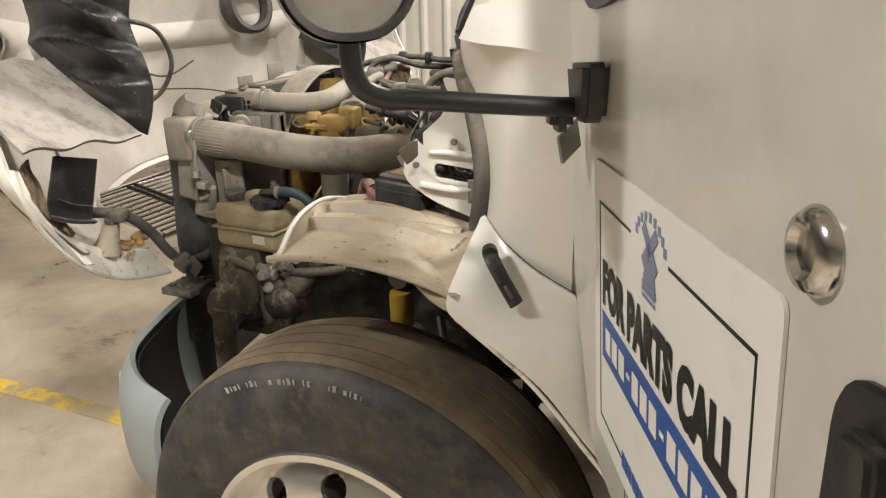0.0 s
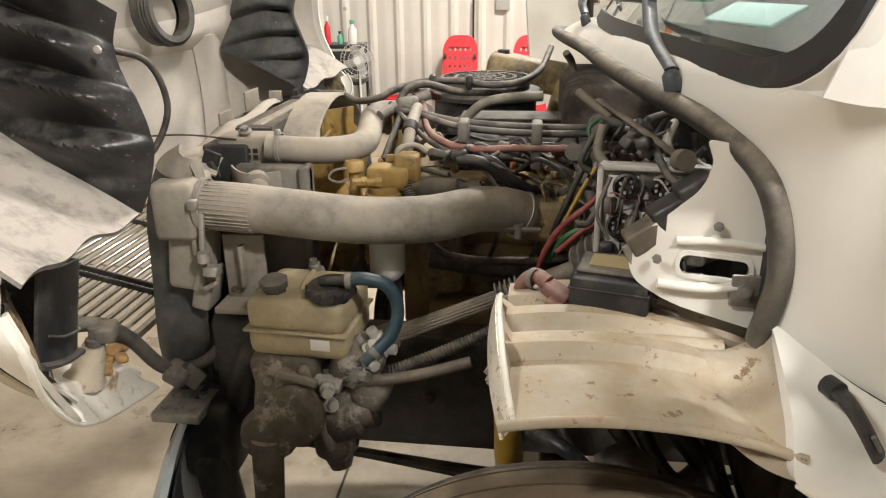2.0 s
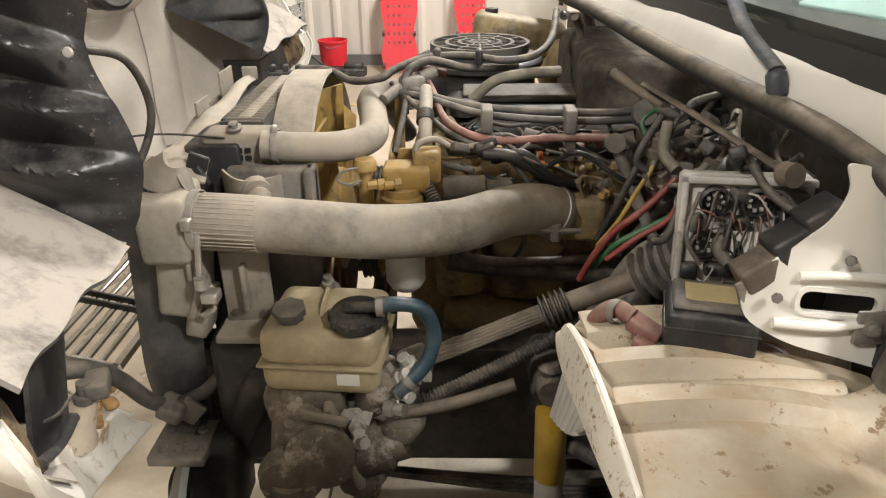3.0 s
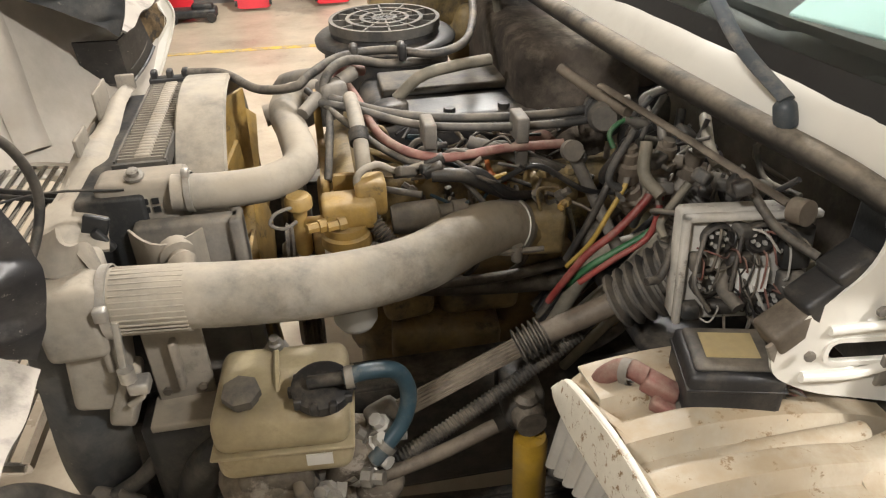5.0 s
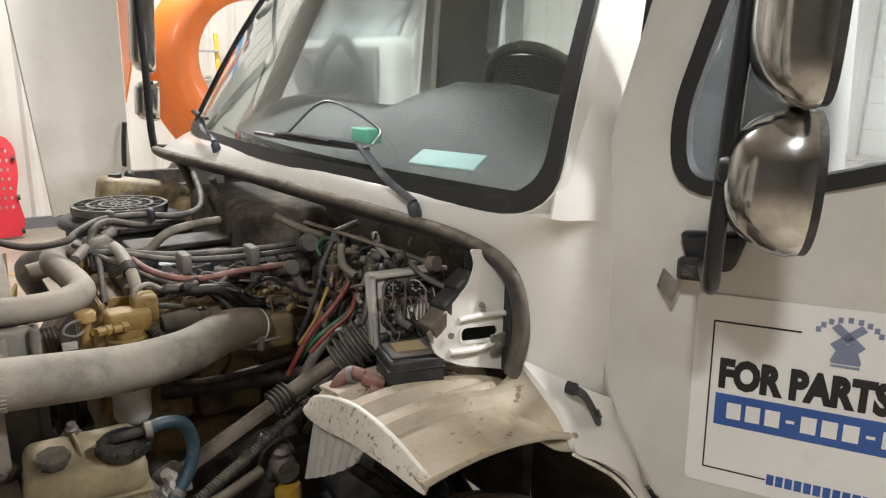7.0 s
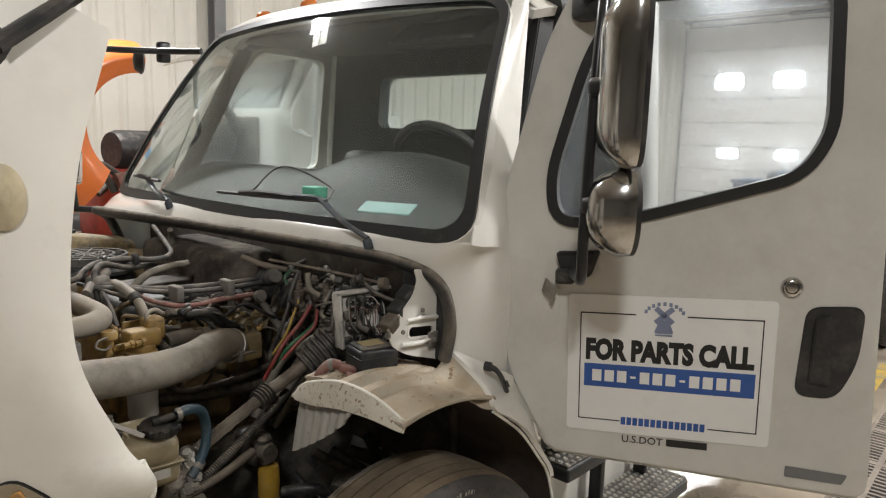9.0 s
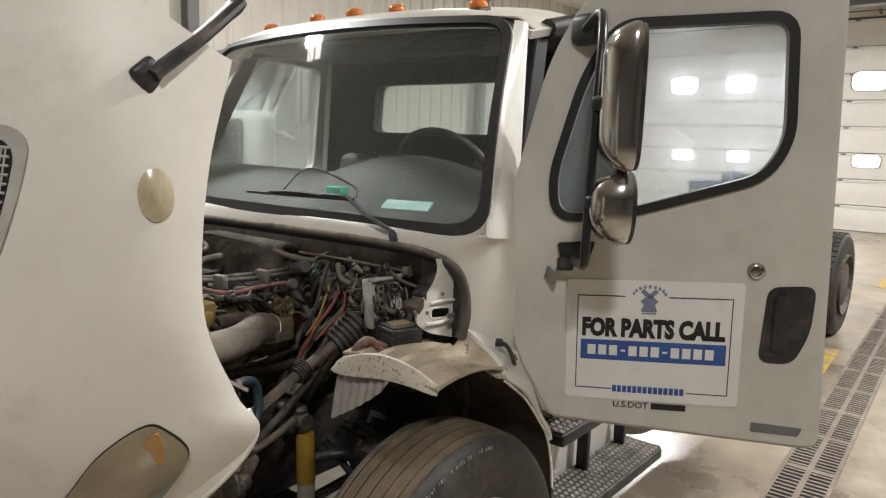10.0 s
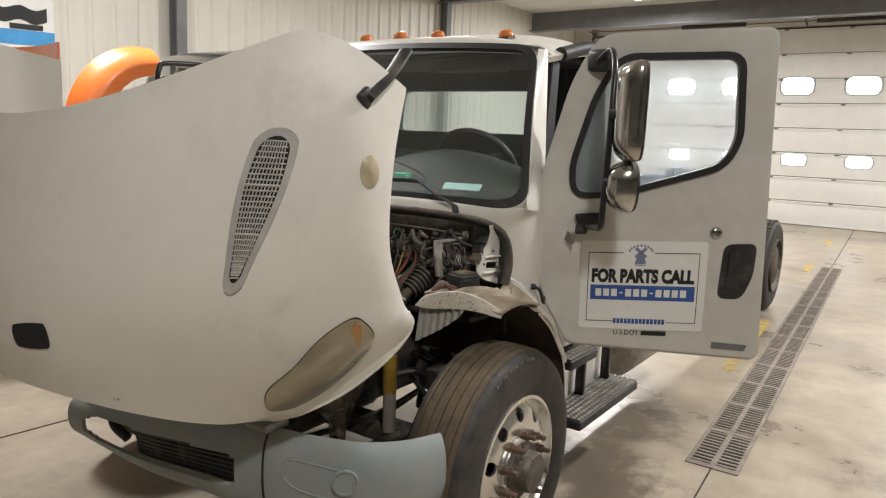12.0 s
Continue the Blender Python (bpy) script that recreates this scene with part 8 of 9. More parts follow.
for k in range(20):
    a = V(rng2.uniform(0.06, 0.22), rng2.uniform(-0.60, -0.35), rng2.uniform(1.22, 1.38))
    b = a + V(rng2.uniform(-0.08, 0.06), rng2.uniform(-0.10, 0.10), rng2.uniform(-0.18, -0.04))
    hose("bulkhead_wire", [a, a.lerp(b, 0.5) + V(-0.03, rng2.uniform(-0.03, 0.02), 0), b], rng2.choice((0.003, 0.004, 0.006, 0.008)), rng2.choice((rubber, black_plastic, rubber, grey_plastic, dusty_shaft)))

# ---- magnetic sign on the door ----
def lettering(name, text, height, place, material, parent, bold=0.0, width=None, label="", align="CENTER"):
    """Words in Blender's own font; place(u, v, w) lays them on a surface."""
    cu = bpy.data.curves.new("letters", "FONT")
    cu.body, cu.size, cu.align_x, cu.offset, cu.resolution_u = text, 1.0, align, bold, 3
    tmp = bpy.data.objects.new("letters", cu)
    scene.collection.objects.link(tmp)
    me = bpy.data.meshes.new_from_object(tmp.evaluated_get(bpy.context.evaluated_depsgraph_get()))
    bpy.data.objects.remove(tmp)
    bpy.data.curves.remove(cu)
    bm = bmesh.new()
    bm.from_mesh(me)
    bpy.data.meshes.remove(me)
    xs, ys = [v.co.x for v in bm.verts], [v.co.y for v in bm.verts]
    k = height / (max(ys) - min(ys))
    kx = width / (max(xs) - min(xs)) if width else k
    mx, my = (max(xs) + min(xs)) / 2, (max(ys) + min(ys)) / 2
    for v in bm.verts:
        v.co = place((v.co.x - mx) * kx, (v.co.y - my) * k, 0)
    return part(name, bm, material, parent, label)


sign = thing("magnetic_sign", "white magnetic sign with black and blue print on the open door", "sign", on_door(0.427, 1.215, -0.004))
SG0, SG1, SZ0, SZ1 = 0.166, 0.690, 1.018, 1.412
part("sheet", plate(rounded([(SG0, SZ0), (SG1, SZ0), (SG1, SZ1), (SG0, SZ1)], 0.014, 4), lambda u, v, t: on_door(u, v, -0.0035 + t), 0.003), sign_white, sign)


def sign_bar(name, u0, u1, z0, z1, material, lift=0.0042, label=""):
    return part(name, plate([(u0, z0), (u1, z0), (u1, z1), (u0, z1)], lambda u, v, t: on_door(u, v, -lift + t), 0.0006), material, sign, label)


B0, B1, BZ0, BZ1 = SG0 + 0.032, SG1 - 0.030, SZ0 + 0.034, SZ1 - 0.050
for u0, u1, z0, z1 in ((B0, B0 + 0.147, BZ1 - 0.0035, BZ1), (B1 - 0.185, B1, BZ1 - 0.0035, BZ1), (B0, B0 + 0.003, BZ0, BZ1), (B1 - 0.003, B1, BZ0, BZ1), (B0, B0 + 0.115, BZ0, BZ0 + 0.003), (B1 - 0.120, B1, BZ0, BZ0 + 0.003)):
    sign_bar("border", u0, u1, z0, z1, ink_black)
MID = (B0 + B1) / 2
lettering("slogan", "FOR PARTS CALL", 0.064, lambda u, v, t: on_door(MID + u, 1.258 + v, -0.0045), ink_black, sign, bold=0.062, width=0.428, label="bold black words FOR PARTS CALL")
sign_bar("blue_band", B0 + 0.014, B1 - 0.012, 1.150, 1.216, ink_blue, label="blue band across the sign")
u = B0 + 0.036
for digits in (3, 3, 4):
    for k in range(digits):
        sign_bar("pale_bar", u, u + 0.025, 1.1665, 1.1995, sign_white, 0.0052, "pale bar on the blue band")
        u += 0.0335
    if digits == 3:
        sign_bar("pale_dash", u + 0.002, u + 0.016, 1.180, 1.186, sign_white, 0.0052)
        u += 0.0265
for k in range(14):
    sign_bar("blue_bar", MID - 0.114 + 0.0158 * k, MID - 0.114 + 0.0158 * k + 0.0125, BZ0 - 0.008, BZ0 + 0.014, ink_blue)
LG = (MID - 0.012, SZ1 - 0.055)
for ang in (42, 138):
    c, s = math.cos(radians(ang)), math.sin(radians(ang))
    part("emblem_blade", plate([(-0.030, -0.007), (0.030, -0.007), (0.030, 0.007), (-0.030, 0.007)], lambda u, v, t, c=c, s=s: on_door(LG[0] + u * c - v * s, LG[1] + 0.004 + u * s + v * c, -0.0046 + t), 0.0006), emblem_ink, sign)
part("emblem_body", plate([(-0.024, -0.042), (0.024, -0.042), (0.012, -0.008), (-0.012, -0.008)], lambda u, v, t: on_door(LG[0] + u, LG[1] + v, -0.0045 + t), 0.0006), emblem_ink, sign)
for k in range(3):
    sign_bar("emblem_line", LG[0] - 0.022, LG[0] + 0.022, LG[1] - 0.052 + 0.007 * k, LG[1] - 0.048 + 0.007 * k, emblem_ink, 0.0050)
for k in range(9):
    a = radians(160 - 17.5 * k)
    p, q = LG[0] + 0.050 * math.cos(a), LG[1] + 0.002 + 0.034 * math.sin(a)
    sign_bar("emblem_tick", p - 0.004, p + 0.004, q - 0.005, q + 0.005, emblem_ink)
lettering("registration_mark", "U.S.DOT", 0.021, lambda u, v, t: on_door(MID - 0.055 + u, SZ0 - 0.016 + v, -0.002), ink_black, door, bold=0.01, label="black painted letters below the sign")
for k in range(1):
    part("registration_bar", plate([(0, -0.010), (0.105, -0.010), (0.105, 0.010), (0, 0.010)], lambda u, v, t: on_door(MID + 0.008 + u, SZ0 - 0.016 + v, -0.002 + t), 0.001), ink_black, door)

# ---- passenger side of the truck ----
PD = rounded([(0.46, 0.92), (1.34, 0.92), (1.36, 2.22), (0.84, 2.22), (0.62, 1.98), (0.46, 1.62)], 0.05, 5)
PW = rounded([(0.54, 1.57), (1.26, 1.60), (1.27, 2.17), (0.87, 2.18), (0.68, 1.94)], 0.05, 5)
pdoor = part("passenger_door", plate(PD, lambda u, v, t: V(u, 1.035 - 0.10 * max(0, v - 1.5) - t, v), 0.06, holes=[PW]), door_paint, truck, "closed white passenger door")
part("passenger_glass", plate(PW, lambda u, v, t: V(u, 1.005 - 0.10 * max(0, v - 1.5) - t, v), 0.005), door_glass, pdoor).visible_shadow = False
pm = part("passenger_mirror_bracket", joined(tube([(0.42, 1.12, 1.40), (0.36, 1.30, 1.395), (0.15, 1.33, 1.400), (0.116, 1.335, 1.44), (0.108, 1.335, 1.72), (0.098, 1.335, 2.02), (0.108, 1.335, 2.115), (0.150, 1.330, 2.148), (0.36, 1.30, 2.160), (0.53, 1.20, 2.165), (0.62, 1.04, 2.165)], 0.016, 10, 8), box(0.545, 1.27, 2.165, 0.06, 0.05, 0.10, 0.012)), black_steel, truck, "black passenger mirror bracket")
for xc, zc, w, h in ((0.215, 1.90, 0.15, 0.36), (0.215, 1.60, 0.14, 0.17)):
    o = rounded([(-w / 2, -h / 2), (w / 2, -h / 2), (w / 2, h / 2), (-w / 2, h / 2)], 0.04, 5)
    bm = bmesh.new()
    loops = [[bm.verts.new((xc - 0.06 - 0.08 * k + p[1] * 0.04, 1.395 + p[0] * f, zc + p[1] * (1 - (1 - f) * 0.6))) for p in o] for f, k in ((1.0, 0.0), (1.03, 0.2), (0.9, 0.7), (0.5, 1.0))]
    for A, Bq in zip(loops, loops[1:]):
        for k in range(len(o)):
            bm.faces.new((A[k], A[(k + 1) % len(o)], Bq[(k + 1) % len(o)], Bq[k]))
    bm.faces.new(loops[-1])
    bm.faces.new(loops[0][::-1])
    bmesh.ops.recalc_face_normals(bm, faces=bm.faces)
    part("passenger_mirror", bm, chrome, pm, "chrome-backed mirror head", crease=60)
part("roof_mirror", lathe((0.50, 1.42, 2.13), (-1, 0.3, 0), [(0.0, -0.01), (0.06, -0.01), (0.07, 0.0), (0.05, 0.03), (0.0, 0.04)], 20), black_plastic, pm, "small round convex mirror")

# ---- the neighbouring truck ----
T2 = (2.6, 3.9, 0)
other = thing("neighbour_truck", "second white truck with orange hood raised, partly stripped", "truck", T2)
cab2 = part("cab_shell", joined(box(3.15, 3.97, 1.58, 1.55, 1.9, 0.86, 0.08, seg=3), box(3.25, 3.97, 2.52, 1.25, 1.80, 0.16, 0.07, seg=4), box(3.85, 3.97, 2.22, 0.10, 1.80, 0.55, 0.03), box(3.30, 3.10, 2.22, 0.09, 0.07, 0.56, 0.02), box(2.62, 3.09, 2.20, 0.07, 0.06, 0.62, 0.02, (0, 25, 0)), box(2.62, 4.85, 2.20, 0.07, 0.06, 0.62, 0.02, (0, 25, 0))), white_paint, other, "white boxy cab")
NW = rounded([(3.14, 1.95), (4.80, 1.95), (4.72, 2.46), (3.22, 2.46)], 0.09, 4)
part("cab_windscreen", plate(NW, lambda u, v, t: V(2.475 + 0.46 * (v - 1.95) + t, u, v), 0.006), door_glass, cab2, "dusty windscreen").visible_shadow = False
part("windscreen_trim", ring_between(inset(NW, -0.045), NW, lambda u, v, t: V(2.465 + 0.46 * (v - 1.95) + t, u, v), 0.03), rubber_gasket, cab2)
part("cab_dash", box(2.75, 3.97, 1.98, 0.45, 1.7, 0.10, 0.03), cab_trim, cab2, "dark dashboard")
part("cab_rear_wall", plate(rounded([(3.1, 1.9), (4.85, 1.9), (4.85, 2.5), (3.1, 2.5)], 0.03), lambda u, v, t: V(3.78 + t, u, v), 0.02, holes=[rounded([(3.45, 2.02), (4.5, 2.02), (4.5, 2.35), (3.45, 2.35)], 0.06)]), cab_trim, cab2, "dark rear wall with a window")
part("cab_door", plate(rounded([(2.55, 1.22), (3.50, 1.22), (3.50, 2.52), (2.86, 2.52), (2.55, 2.0)], 0.06, 4), lambda u, v, t: V(u, 3.020 - t, v), 0.03, holes=[rounded([(2.72, 1.90), (3.42, 1.90), (3.42, 2.43), (2.90, 2.43)], 0.07, 4)]), white_paint, cab2, "white cab door")
part("door_window", plate(rounded([(2.71, 1.89), (3.43, 1.89), (3.43, 2.44), (2.89, 2.44)], 0.07, 4), lambda u, v, t: V(u, 3.012 - t, v), 0.006), door_glass, cab2, "side window").visible_shadow = False
for xa in (2.52, 2.62):
    part("mirror_stay", tube([(xa, 3.01, 1.84), (2.66, 2.80, 1.80), (2.66, 2.78, 2.40), (xa + 0.25, 3.01, 2.46)], 0.012, 8, 6), light_grey, cab2)
part("west_mirror", box(2.69, 2.76, 2.14, 0.06, 0.17, 0.46, 0.025, seg=3), light_grey, cab2, "tall grey side mirror")
part("sun_visor", sheet(lambda u, v: V(2.36 + 0.36 * u, 3.02 + 1.9 * v, 2.47 + 0.14 * math.sin(math.pi * 0.5 * u) - 0.03 * (2 * v - 1) ** 4), 8, 12, 0.012), chrome, cab2, "polished metal sun visor")
part("cab_firewall", box(2.35, 3.97, 1.62, 0.05, 1.5, 0.62, 0.02), grimy, cab2, "dirty firewall with hoses")
for k in range(3):
    part("wiper", tube([(2.42, 3.35 + 0.45 * k, 1.92), (2.45, 3.30 + 0.45 * k, 2.05), (2.55, 3.12 + 0.45 * k, 2.22)], 0.010, 6), black_steel, cab2)
part("air_cleaner", lathe((1.85, 3.55, 1.70), (1, 0.1, 0), [(0.0, 0.0), (0.15, 0.0), (0.16, 0.04), (0.16, 0.40), (0.10, 0.46), (0.0, 0.46)], 24), grey_plastic, cab2)
part("intake_hose", tube([(2.30, 3.45, 1.80), (2.05, 3.25, 1.98), (1.88, 3.22, 1.85), (1.85, 3.25, 1.6)], 0.045, 10), black_plastic, cab2)
eng2 = part("engine", joined(box(1.75, 3.9, 1.12, 1.1, 0.7, 0.55, 0.08), box(1.35, 3.75, 1.38, 0.4, 0.4, 0.22, 0.05)), engine_red, other, "red engine exposed in front of the cab")
part("turbo_pipe", tube([(1.15, 3.3, 1.38), (1.45, 3.3, 1.42), (1.8, 3.5, 1.40)], 0.07, 12), pink_wire, eng2)
part("air_box", lathe((1.25, 3.6, 1.62), (1, 0.2, 0), [(0.0, 0), (0.14, 0.0), (0.16, 0.05), (0.16, 0.35), (0.0, 0.36)], 20), black_plastic, eng2, "black air filter drum")
for k in range(12):
    a = V(rng.uniform(1.1, 2.1), rng.uniform(3.3, 3.7), rng.uniform(1.25, 1.5))
    part("engine_hose", tube([a, a + V(rng.uniform(-0.2, 0.2), rng.uniform(-0.1, 0.1), 0.1), a + V(rng.uniform(-0.3, 0.3), rng.uniform(-0.1, 0.2), -0.1)], rng.choice((0.02, 0.03, 0.04)), 8), rng.choice((rubber, grey_plastic, dark_metal, engine_red)), eng2)
part("frame", joined(box(2.6, 3.5, 0.75, 5.0, 0.08, 0.28), box(2.6, 4.3, 0.75, 5.0, 0.08, 0.28)), frame_black, other)
for xx, yy in ((1.5, 3.05), (1.5, 4.85), (4.9, 3.05), (4.9, 4.85)):
    w2 = part("wheel", lathe((xx, yy, 0.5), (0, 1, 0), [(0.0, -0.05), (0.28, -0.05), (0.30, -0.14), (0.46, -0.14), (0.50, -0.10), (0.50, 0.10), (0.46, 0.14), (0.30, 0.14), (0.28, 0.05), (0.0, 0.05)], 40), tyre_side, other, "black truck wheel")


def orange_arch(u, v):
    """The raised orange hood's fender: a band round the wheel opening."""
    a = radians(232 - 144 * u)
    r = 0.40 + (0.40 - 0.17 * u) * v
    y = 3.22 - 0.06 * math.sin(math.pi * min(1, v * 1.25)) + 0.45 * max(0, v - 0.80)
    return V(1.33 + r * math.cos(a) * 1.02, y, 1.80 + r * math.sin(a) * 1.02)


hood2 = part("raised_hood", sheet(orange_arch, 40, 12, 0.012), orange_paint, other, "orange hood tilted up, seen from the side", crease=60)
part("hood_top", sheet(lambda u, v: V(0.55 + 0.10 * math.sin(math.pi * v) - 0.25 * (1 - u) ** 2, 3.30 + 1.3 * v, 1.10 + 1.30 * u), 14, 14, 0.012), orange_paint, hood2)
panel2 = part("white_fender", sheet(lambda u, v: V(-0.26 + 0.60 * u + 0.14 * (1 - v) * (1 - u), 2.86 + 0.10 * math.sin(math.pi * u), 0.84 + (1.50 - 0.16 * u) * v + 0.05 * u), 14, 14, 0.012), white_paint, other, "white fender panel with a rubber latch")
part("fender_strap", tube([(0.318, 2.82, 1.40), (0.300, 2.81, 1.26), (0.295, 2.82, 1.13)], 0.020, 8, 6, flat=0.5), black_plastic, panel2, "black rubber latch strap")
part("strap_catch", lathe((0.32, 2.83, 1.07), (0, -1, 0.3), [(0.03, 0), (0.03, 0.02), (0.012, 0.03), (0.0, 0.04)], 12), black_plastic, panel2)
# ---- along the wall ----
def creeper(x, y, lean, width):
    """A mechanic's creeper stood on end against the wall."""
    t = thing("mechanics_creeper", "red plastic mechanic's creeper stood on end against the wall", "creeper", (x, y, 0), group="creepers at the wall")
    top = math.sin(radians(lean))
    outl = rounded([(-0.17, 0.0, 0.05), (0.17, 0.0, 0.05), (0.20, 0.18, 0.03), (0.155, 0.42, 0.05), (0.20, 0.62, 0.05), (0.20, 0.90, 0.06), (0.13, 1.03, 0.08), (-0.13, 1.03, 0.08), (-0.20, 0.90, 0.06), (-0.20, 0.62, 0.05), (-0.155, 0.42, 0.05), (-0.20, 0.18, 0.03)], 0.05, 4)
    holes = []
    for i in range(5):
        for j in range(7):
            cu, cv = (i - 2) * 0.058, 0.30 + j * 0.095
            if abs(cu) < 0.13:
                holes.append([Vector((cu + 0.013 * math.cos(a), cv + 0.020 * math.sin(a))) for a in (2 * math.pi * k / 8 for k in range(8))])

    def at(u, v, w):
        return V(x + u, y + v * top + w, 0.03 + v * math.cos(radians(lean)))
    part("board", plate(outl, at, 0.03, holes=holes), red_plastic, t, "perforated red board")
    part("head_rest", plate(rounded([(-0.11, 0.90), (0.11, 0.90), (0.09, 1.0), (-0.09, 1.0)], 0.03), lambda u, v, w: at(u, v, w - 0.025), 0.025), red_plastic, t)
    for du in (-0.17, 0.17):
        for dv in (0.06, 0.80, 0.40):
            part("caster", lathe(at(du, dv, -0.03), (1, 0, 0), [(0.0, -0.012), (0.028, -0.012), (0.028, 0.012), (0.0, 0.012)], 14), black_plastic, t)


creeper(-0.98, 6.22, 17, 0.38)
creeper(-0.18, 6.22, 17, 0.38)

fan2 = thing("pedestal_fan", "small white pedestal fan beside the tool cart", "fan", (-2.08, 6.15, 0))
part("base", lathe((-2.08, 6.15, 0.0), (0, 0, 1), [(0.0, 0.0), (0.17, 0.0), (0.17, 0.02), (0.03, 0.04), (0.0, 0.04)], 24), filter_white, fan2)
part("pole", tube([(-2.08, 6.15, 0.03), (-2.08, 6.15, 0.64)], 0.013, 10), filter_white, fan2)
part("motor", lathe((-2.08, 6.14, 0.78), (0.1, -1, 0.1), [(0.0, -0.10), (0.045, -0.09), (0.055, 0.0), (0.0, 0.01)], 18), filter_white, fan2)
guard = [tube([(-2.08 + r * math.cos(a), 6.11 - 0.03 * (1 - r / 0.2), 0.78 + r * math.sin(a)) for a in (2 * math.pi * k / 24 for k in range(25))], 0.0035, 5, 1) for r in (0.06, 0.11, 0.16, 0.20)]
guard += [tube([(-2.08 + 0.03 * math.cos(a), 6.075, 0.78 + 0.03 * math.sin(a)), (-2.08 + 0.20 * math.cos(a), 6.11, 0.78 + 0.20 * math.sin(a))], 0.0018, 4, 2) for a in (2 * math.pi * k / 30 for k in range(30))]
part("guard", joined(*guard), filter_white, fan2, "white wire guard")
part("guard_badge", lathe((-2.08, 6.075, 0.78), (0.05, -1, 0), [(0.045, -0.01), (0.045, 0.006), (0.0, 0.008)], 20), filter_white, fan2)
for k in range(4):
    a = radians(90 * k + 20)
    part("blade", sheet(lambda u, v, a=a: V(-2.08 + (0.04 + 0.13 * u) * math.cos(a) - 0.09 * (v - 0.5) * math.sin(a), 6.125 + 0.03 * (v - 0.5), 0.78 + (0.04 + 0.13 * u) * math.sin(a) + 0.09 * (v - 0.5) * math.cos(a)), 3, 3, 0.003), light_grey, fan2)

bucket = thing("red_bucket", "red plastic bucket on the floor by the wall", "bucket", (-1.70, 6.25, 0))
part("body", lathe((-1.70, 6.25, 0.0), (0, 0, 1), [(0.0, 0.0), (0.13, 0.0), (0.155, 0.34), (0.165, 0.345), (0.165, 0.365), (0.15, 0.365), (0.125, 0.02), (0.0, 0.02)], 24), red_plastic, bucket)
part("handle", tube([(-1.86, 6.25, 0.35), (-1.80, 6.14, 0.33), (-1.70, 6.09, 0.30), (-1.60, 6.14, 0.33), (-1.54, 6.25, 0.35)], 0.005, 6), steel_grey, bucket)

cart = thing("tool_cart", "black steel tool cart with bottles on top", "cart", (-2.40, 6.35, 0))
for z in (0.12, 0.52, 0.92):
    part("shelf", box(-2.40, 6.35, z, 0.66, 0.42, 0.04, 0.008), black_steel, cart)
for dx in (-0.31, 0.31):
    for dy in (-0.19, 0.19):
        part("post", box(-2.40 + dx, 6.35 + dy, 0.50, 0.03, 0.03, 0.86, 0.004), black_steel, cart)
        part("wheel", lathe((-2.40 + dx, 6.35 + dy, 0.05), (0, 1, 0), [(0.0, -0.012), (0.05, -0.012), (0.05, 0.012), (0.0, 0.012)], 14), black_plastic, cart)
part("drawer", box(-2.40, 6.18, 0.74, 0.58, 0.06, 0.26, 0.008), black_steel, cart)


def bottle(x, y, z, r, h, m, m2, label):
    t = thing("spray_bottle", label, "bottle", (x, y, z), group="bottles on the cart")
    part("body", lathe((x, y, z), (0, 0, 1), [(0.0, 0.0), (r, 0.0), (r, h * 0.6), (r * 0.4, h * 0.75), (r * 0.4, h * 0.85), (0.0, h * 0.85)], 16), m, t)
    part("cap", lathe((x, y, z + h * 0.82), (0, 0, 1), [(r * 0.5, 0.0), (r * 0.5, h * 0.18), (0.0, h * 0.18)], 12), m2, t)


bottle(-2.46, 6.28, 0.94, 0.035, 0.30, red_plastic, filter_white, "red spray can with a white cap")
bottle(-2.18, 6.30, 0.94, 0.05, 0.26, filter_white, green_paper, "white bottle with a green cap")
bottle(-2.32, 6.28, 0.94, 0.03, 0.14, green_paper, black_plastic, "small green plastic spray bottle")
bottle(-2.62, 6.32, 0.94, 0.04, 0.10, black_plastic, black_plastic, "short round black metal tin")

jack = thing("floor_jack", "dark steel floor jack lying by the wall", "jack", (-1.55, 6.0, 0))
part("body", joined(box(-1.55, 6.0, 0.08, 0.46, 0.20, 0.08, 0.02), box(-1.45, 6.0, 0.13, 0.2, 0.12, 0.07, 0.02)), dark_metal, jack)
for dx in (-0.18, 0.18):
    for dy in (-0.11, 0.11):
        part("wheel", lathe((-1.55 + dx, 6.0 + dy, 0.045), (0, 1, 0), [(0.0, -0.015), (0.045, -0.015), (0.045, 0.015), (0.0, 0.015)], 14), black_plastic, jack)
part("handle", tube([(-1.75, 6.0, 0.12), (-1.95, 6.05, 0.30), (-2.0, 6.2, 0.45)], 0.014, 8), dark_metal, jack)
shelf = thing("wall_rack", "small steel wall rack with a black hose", "rack", (-0.52, 6.66, 1.5))
part("backing", box(-0.52, 6.70, 1.55, 0.16, 0.02, 0.55, 0.004), light_grey, shelf)
part("pole", tube([(-0.85, 6.64, 0.0), (-0.85, 6.68, 1.42)], 0.012, 8), black_steel, shelf)
part("gauge", lathe((-0.52, 6.68, 1.62), (0, -1, 0), [(0.0, 0.03), (0.05, 0.03), (0.055, 0.0)], 16), red_plastic, shelf)

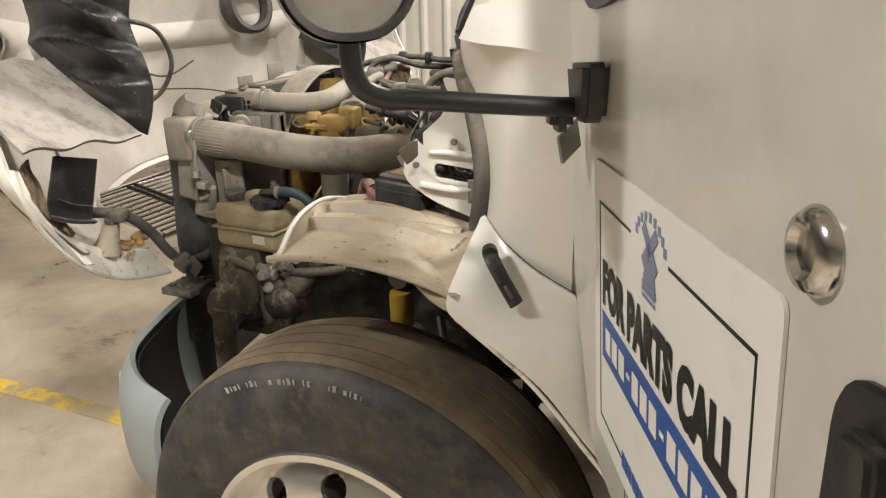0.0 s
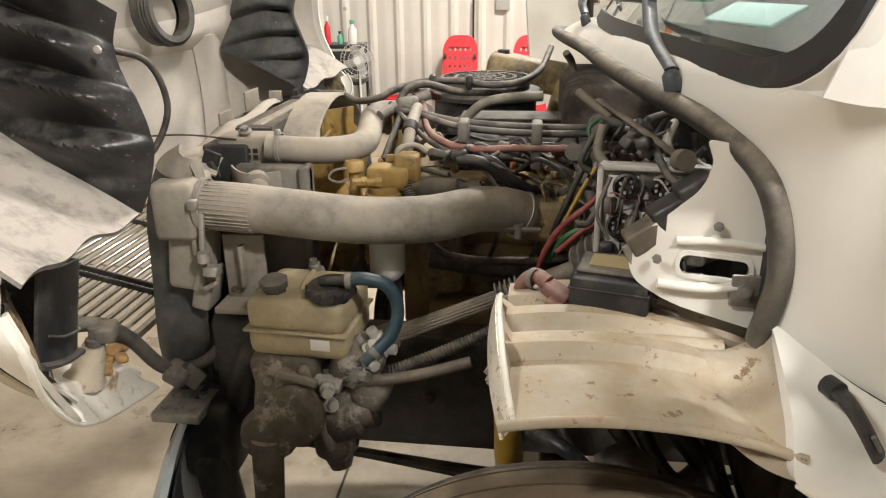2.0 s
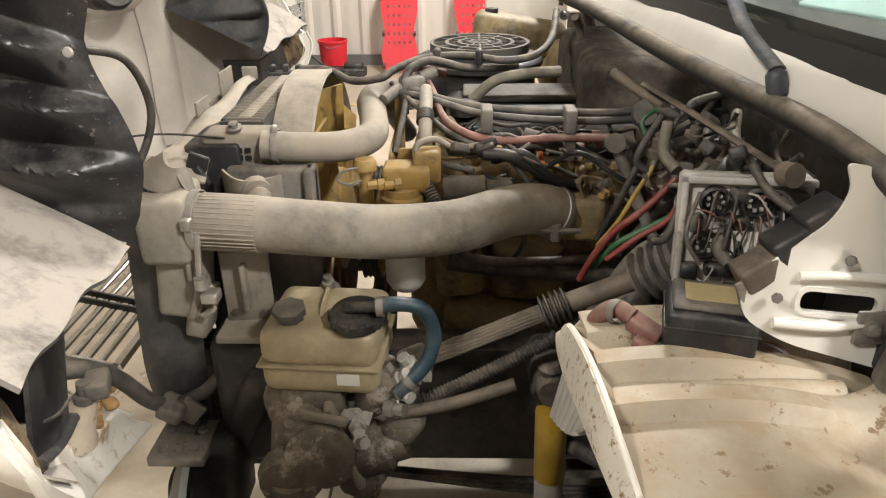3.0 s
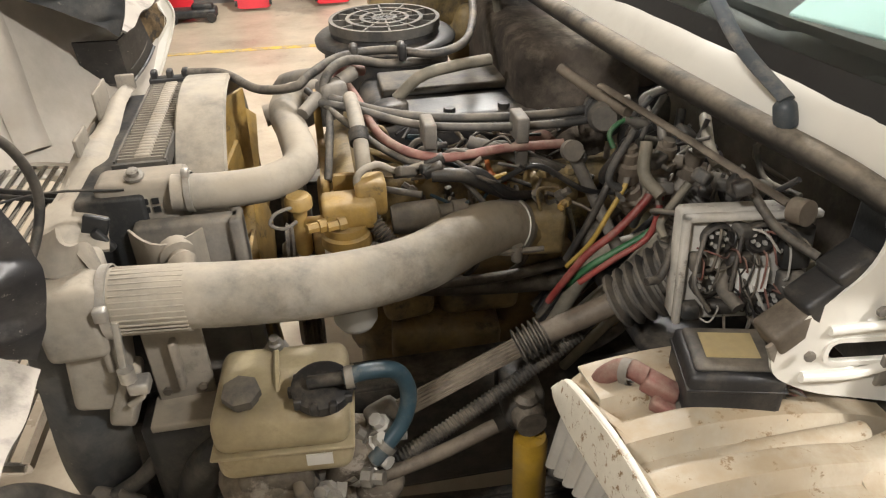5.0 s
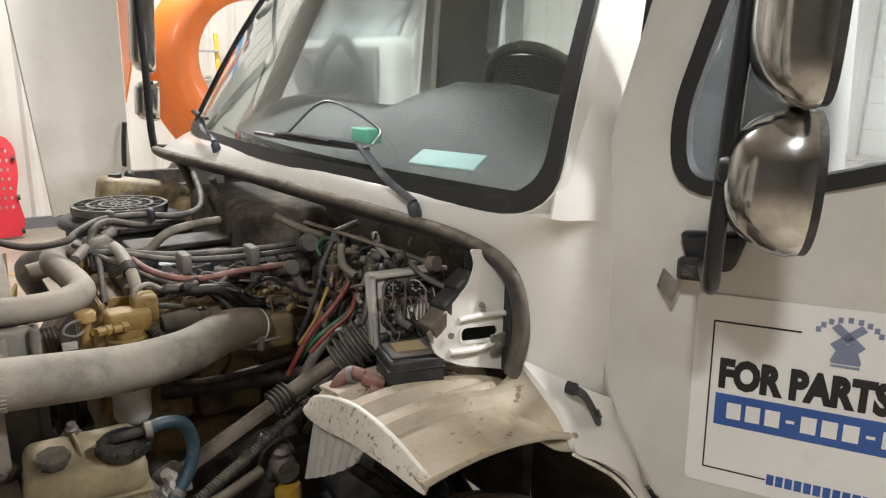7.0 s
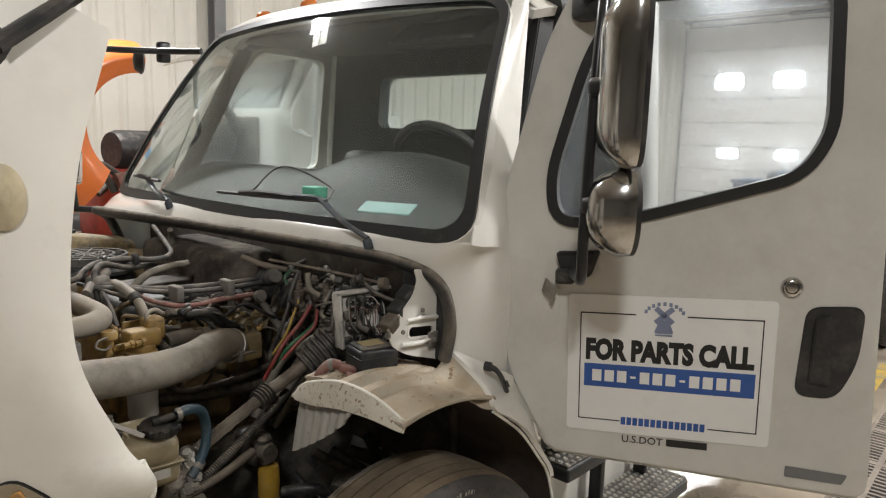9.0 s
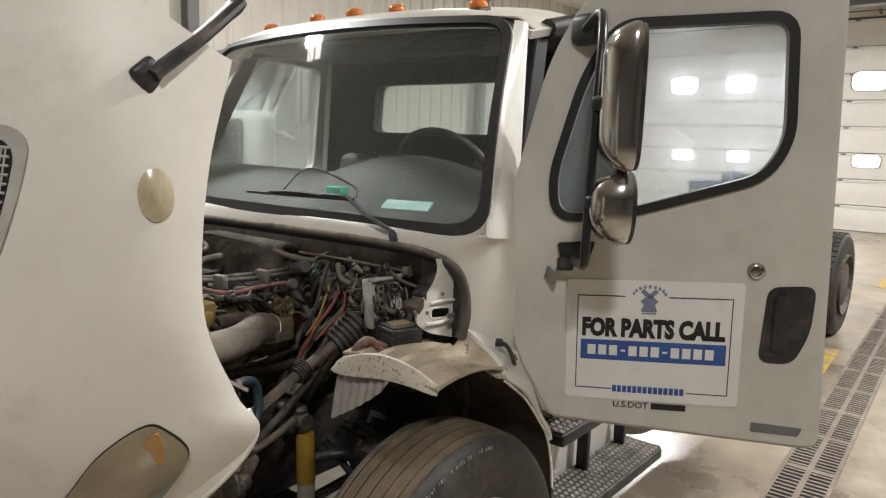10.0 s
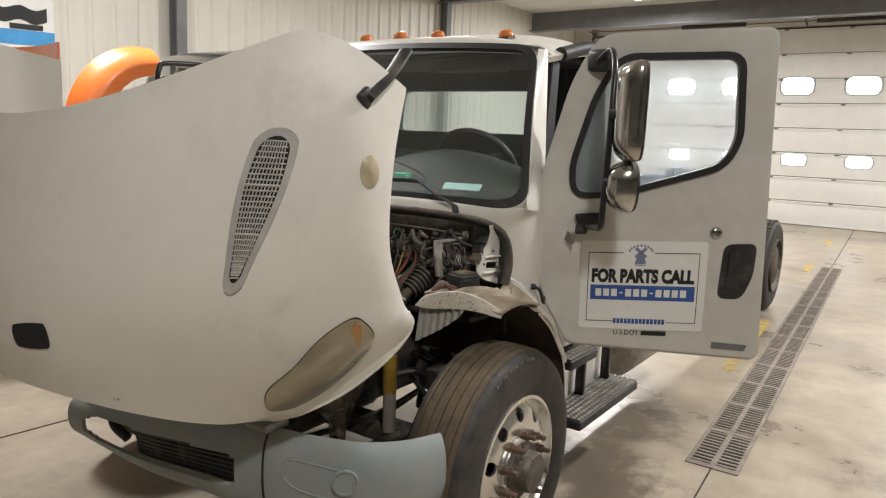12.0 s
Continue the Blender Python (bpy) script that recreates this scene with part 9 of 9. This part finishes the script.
banner = thing("wall_banner", "white vinyl banner with dark script and a blue stripe", "banner", (1.6, 6.68, 2.7))
BX0, BX1, BZ_0, BZ_1 = 0.55, 2.28, 2.48, 3.18
part("sheet", sheet(lambda u, v: V(BX0 + (BX1 - BX0) * u, 6.712 - 0.004 * math.sin(9 * u), BZ_0 + (BZ_1 - BZ_0) * v + 0.06 * u), 20, 6, 0.003), banner_white, banner)
part("blue_stripe", sheet(lambda u, v: V(BX0 + (BX1 - BX0) * u, 6.706 - 0.004 * math.sin(9 * u), BZ_0 + 0.15 + 0.17 * v + 0.06 * u), 20, 2, 0.002), ink_blue_light, banner)
for k, (u0, u1, z0, z1) in enumerate(((0.10, 0.95, 0.42, 0.58), (0.70, 0.92, 0.33, 0.39), (0.35, 0.95, 0.04, 0.11))):
    part("script_bar", sheet(lambda u, v: V(BX0 + (BX1 - BX0) * (u0 + (u1 - u0) * u), 6.702 - 0.004 * math.sin(9 * (u0 + (u1 - u0) * u)), BZ_0 + z0 + (z1 - z0) * v + 0.06 * (u0 + (u1 - u0) * u) + (0.025 * math.sin(26 * u) if k == 0 else 0)), 24, 2, 0.002), ink_black, banner, "dark bar of script")

ladder = thing("step_ladder", "yellow fibreglass step ladder against the wall", "ladder", (1.95, 6.3, 0))
for dx in (-0.18, 0.18):
    part("rail", box(1.95 + dx, 6.35, 1.05, 0.05, 0.03, 2.1, 0.004, (-6, 0, 0)), yellow_ladder, ladder)
for k in range(6):
    part("rung", box(1.95, 6.20 + 0.05 * k * 0.7, 0.3 + 0.32 * k, 0.34, 0.08, 0.025, 0.004), light_grey, ladder)
post = thing("bollard", "yellow painted steel post by the garage door", "post", (15.6, 1.35, 0))
part("tube", lathe((15.6, 1.35, 0), (0, 0, 1), [(0.09, 0.0), (0.09, 1.15), (0.06, 1.2), (0.0, 1.21)], 18), yellow_ladder, post)
bench = thing("parts_bench", "low workbench with blue bins and dark clutter", "bench", (13.2, 2.05, 0))
part("top", box(13.2, 2.05, 1.14, 1.0, 1.9, 0.06, 0.01), blue_drum, bench)
for dx in (-0.4, 0.4):
    for dy in (-0.85, 0.85):
        part("leg", box(13.2 + dx, 2.05 + dy, 0.56, 0.06, 0.06, 1.12), steel_grey, bench)
part("side_panel", box(12.75, 2.05, 0.80, 0.04, 1.8, 0.62, 0.01), blue_drum, bench)
for k in range(8):
    part("clutter", box(13.1 + rng.uniform(-0.2, 0.2), 1.5 + rng.uniform(-0.25, 0.9), 1.24 + rng.uniform(0, 0.06), rng.uniform(0.15, 0.4), rng.uniform(0.15, 0.4), rng.uniform(0.10, 0.22), 0.05, (rng.uniform(-20, 20), rng.uniform(-20, 20), rng.uniform(0, 90)), 3), rng.choice((black_plastic, blue_drum, dark_metal)), bench)
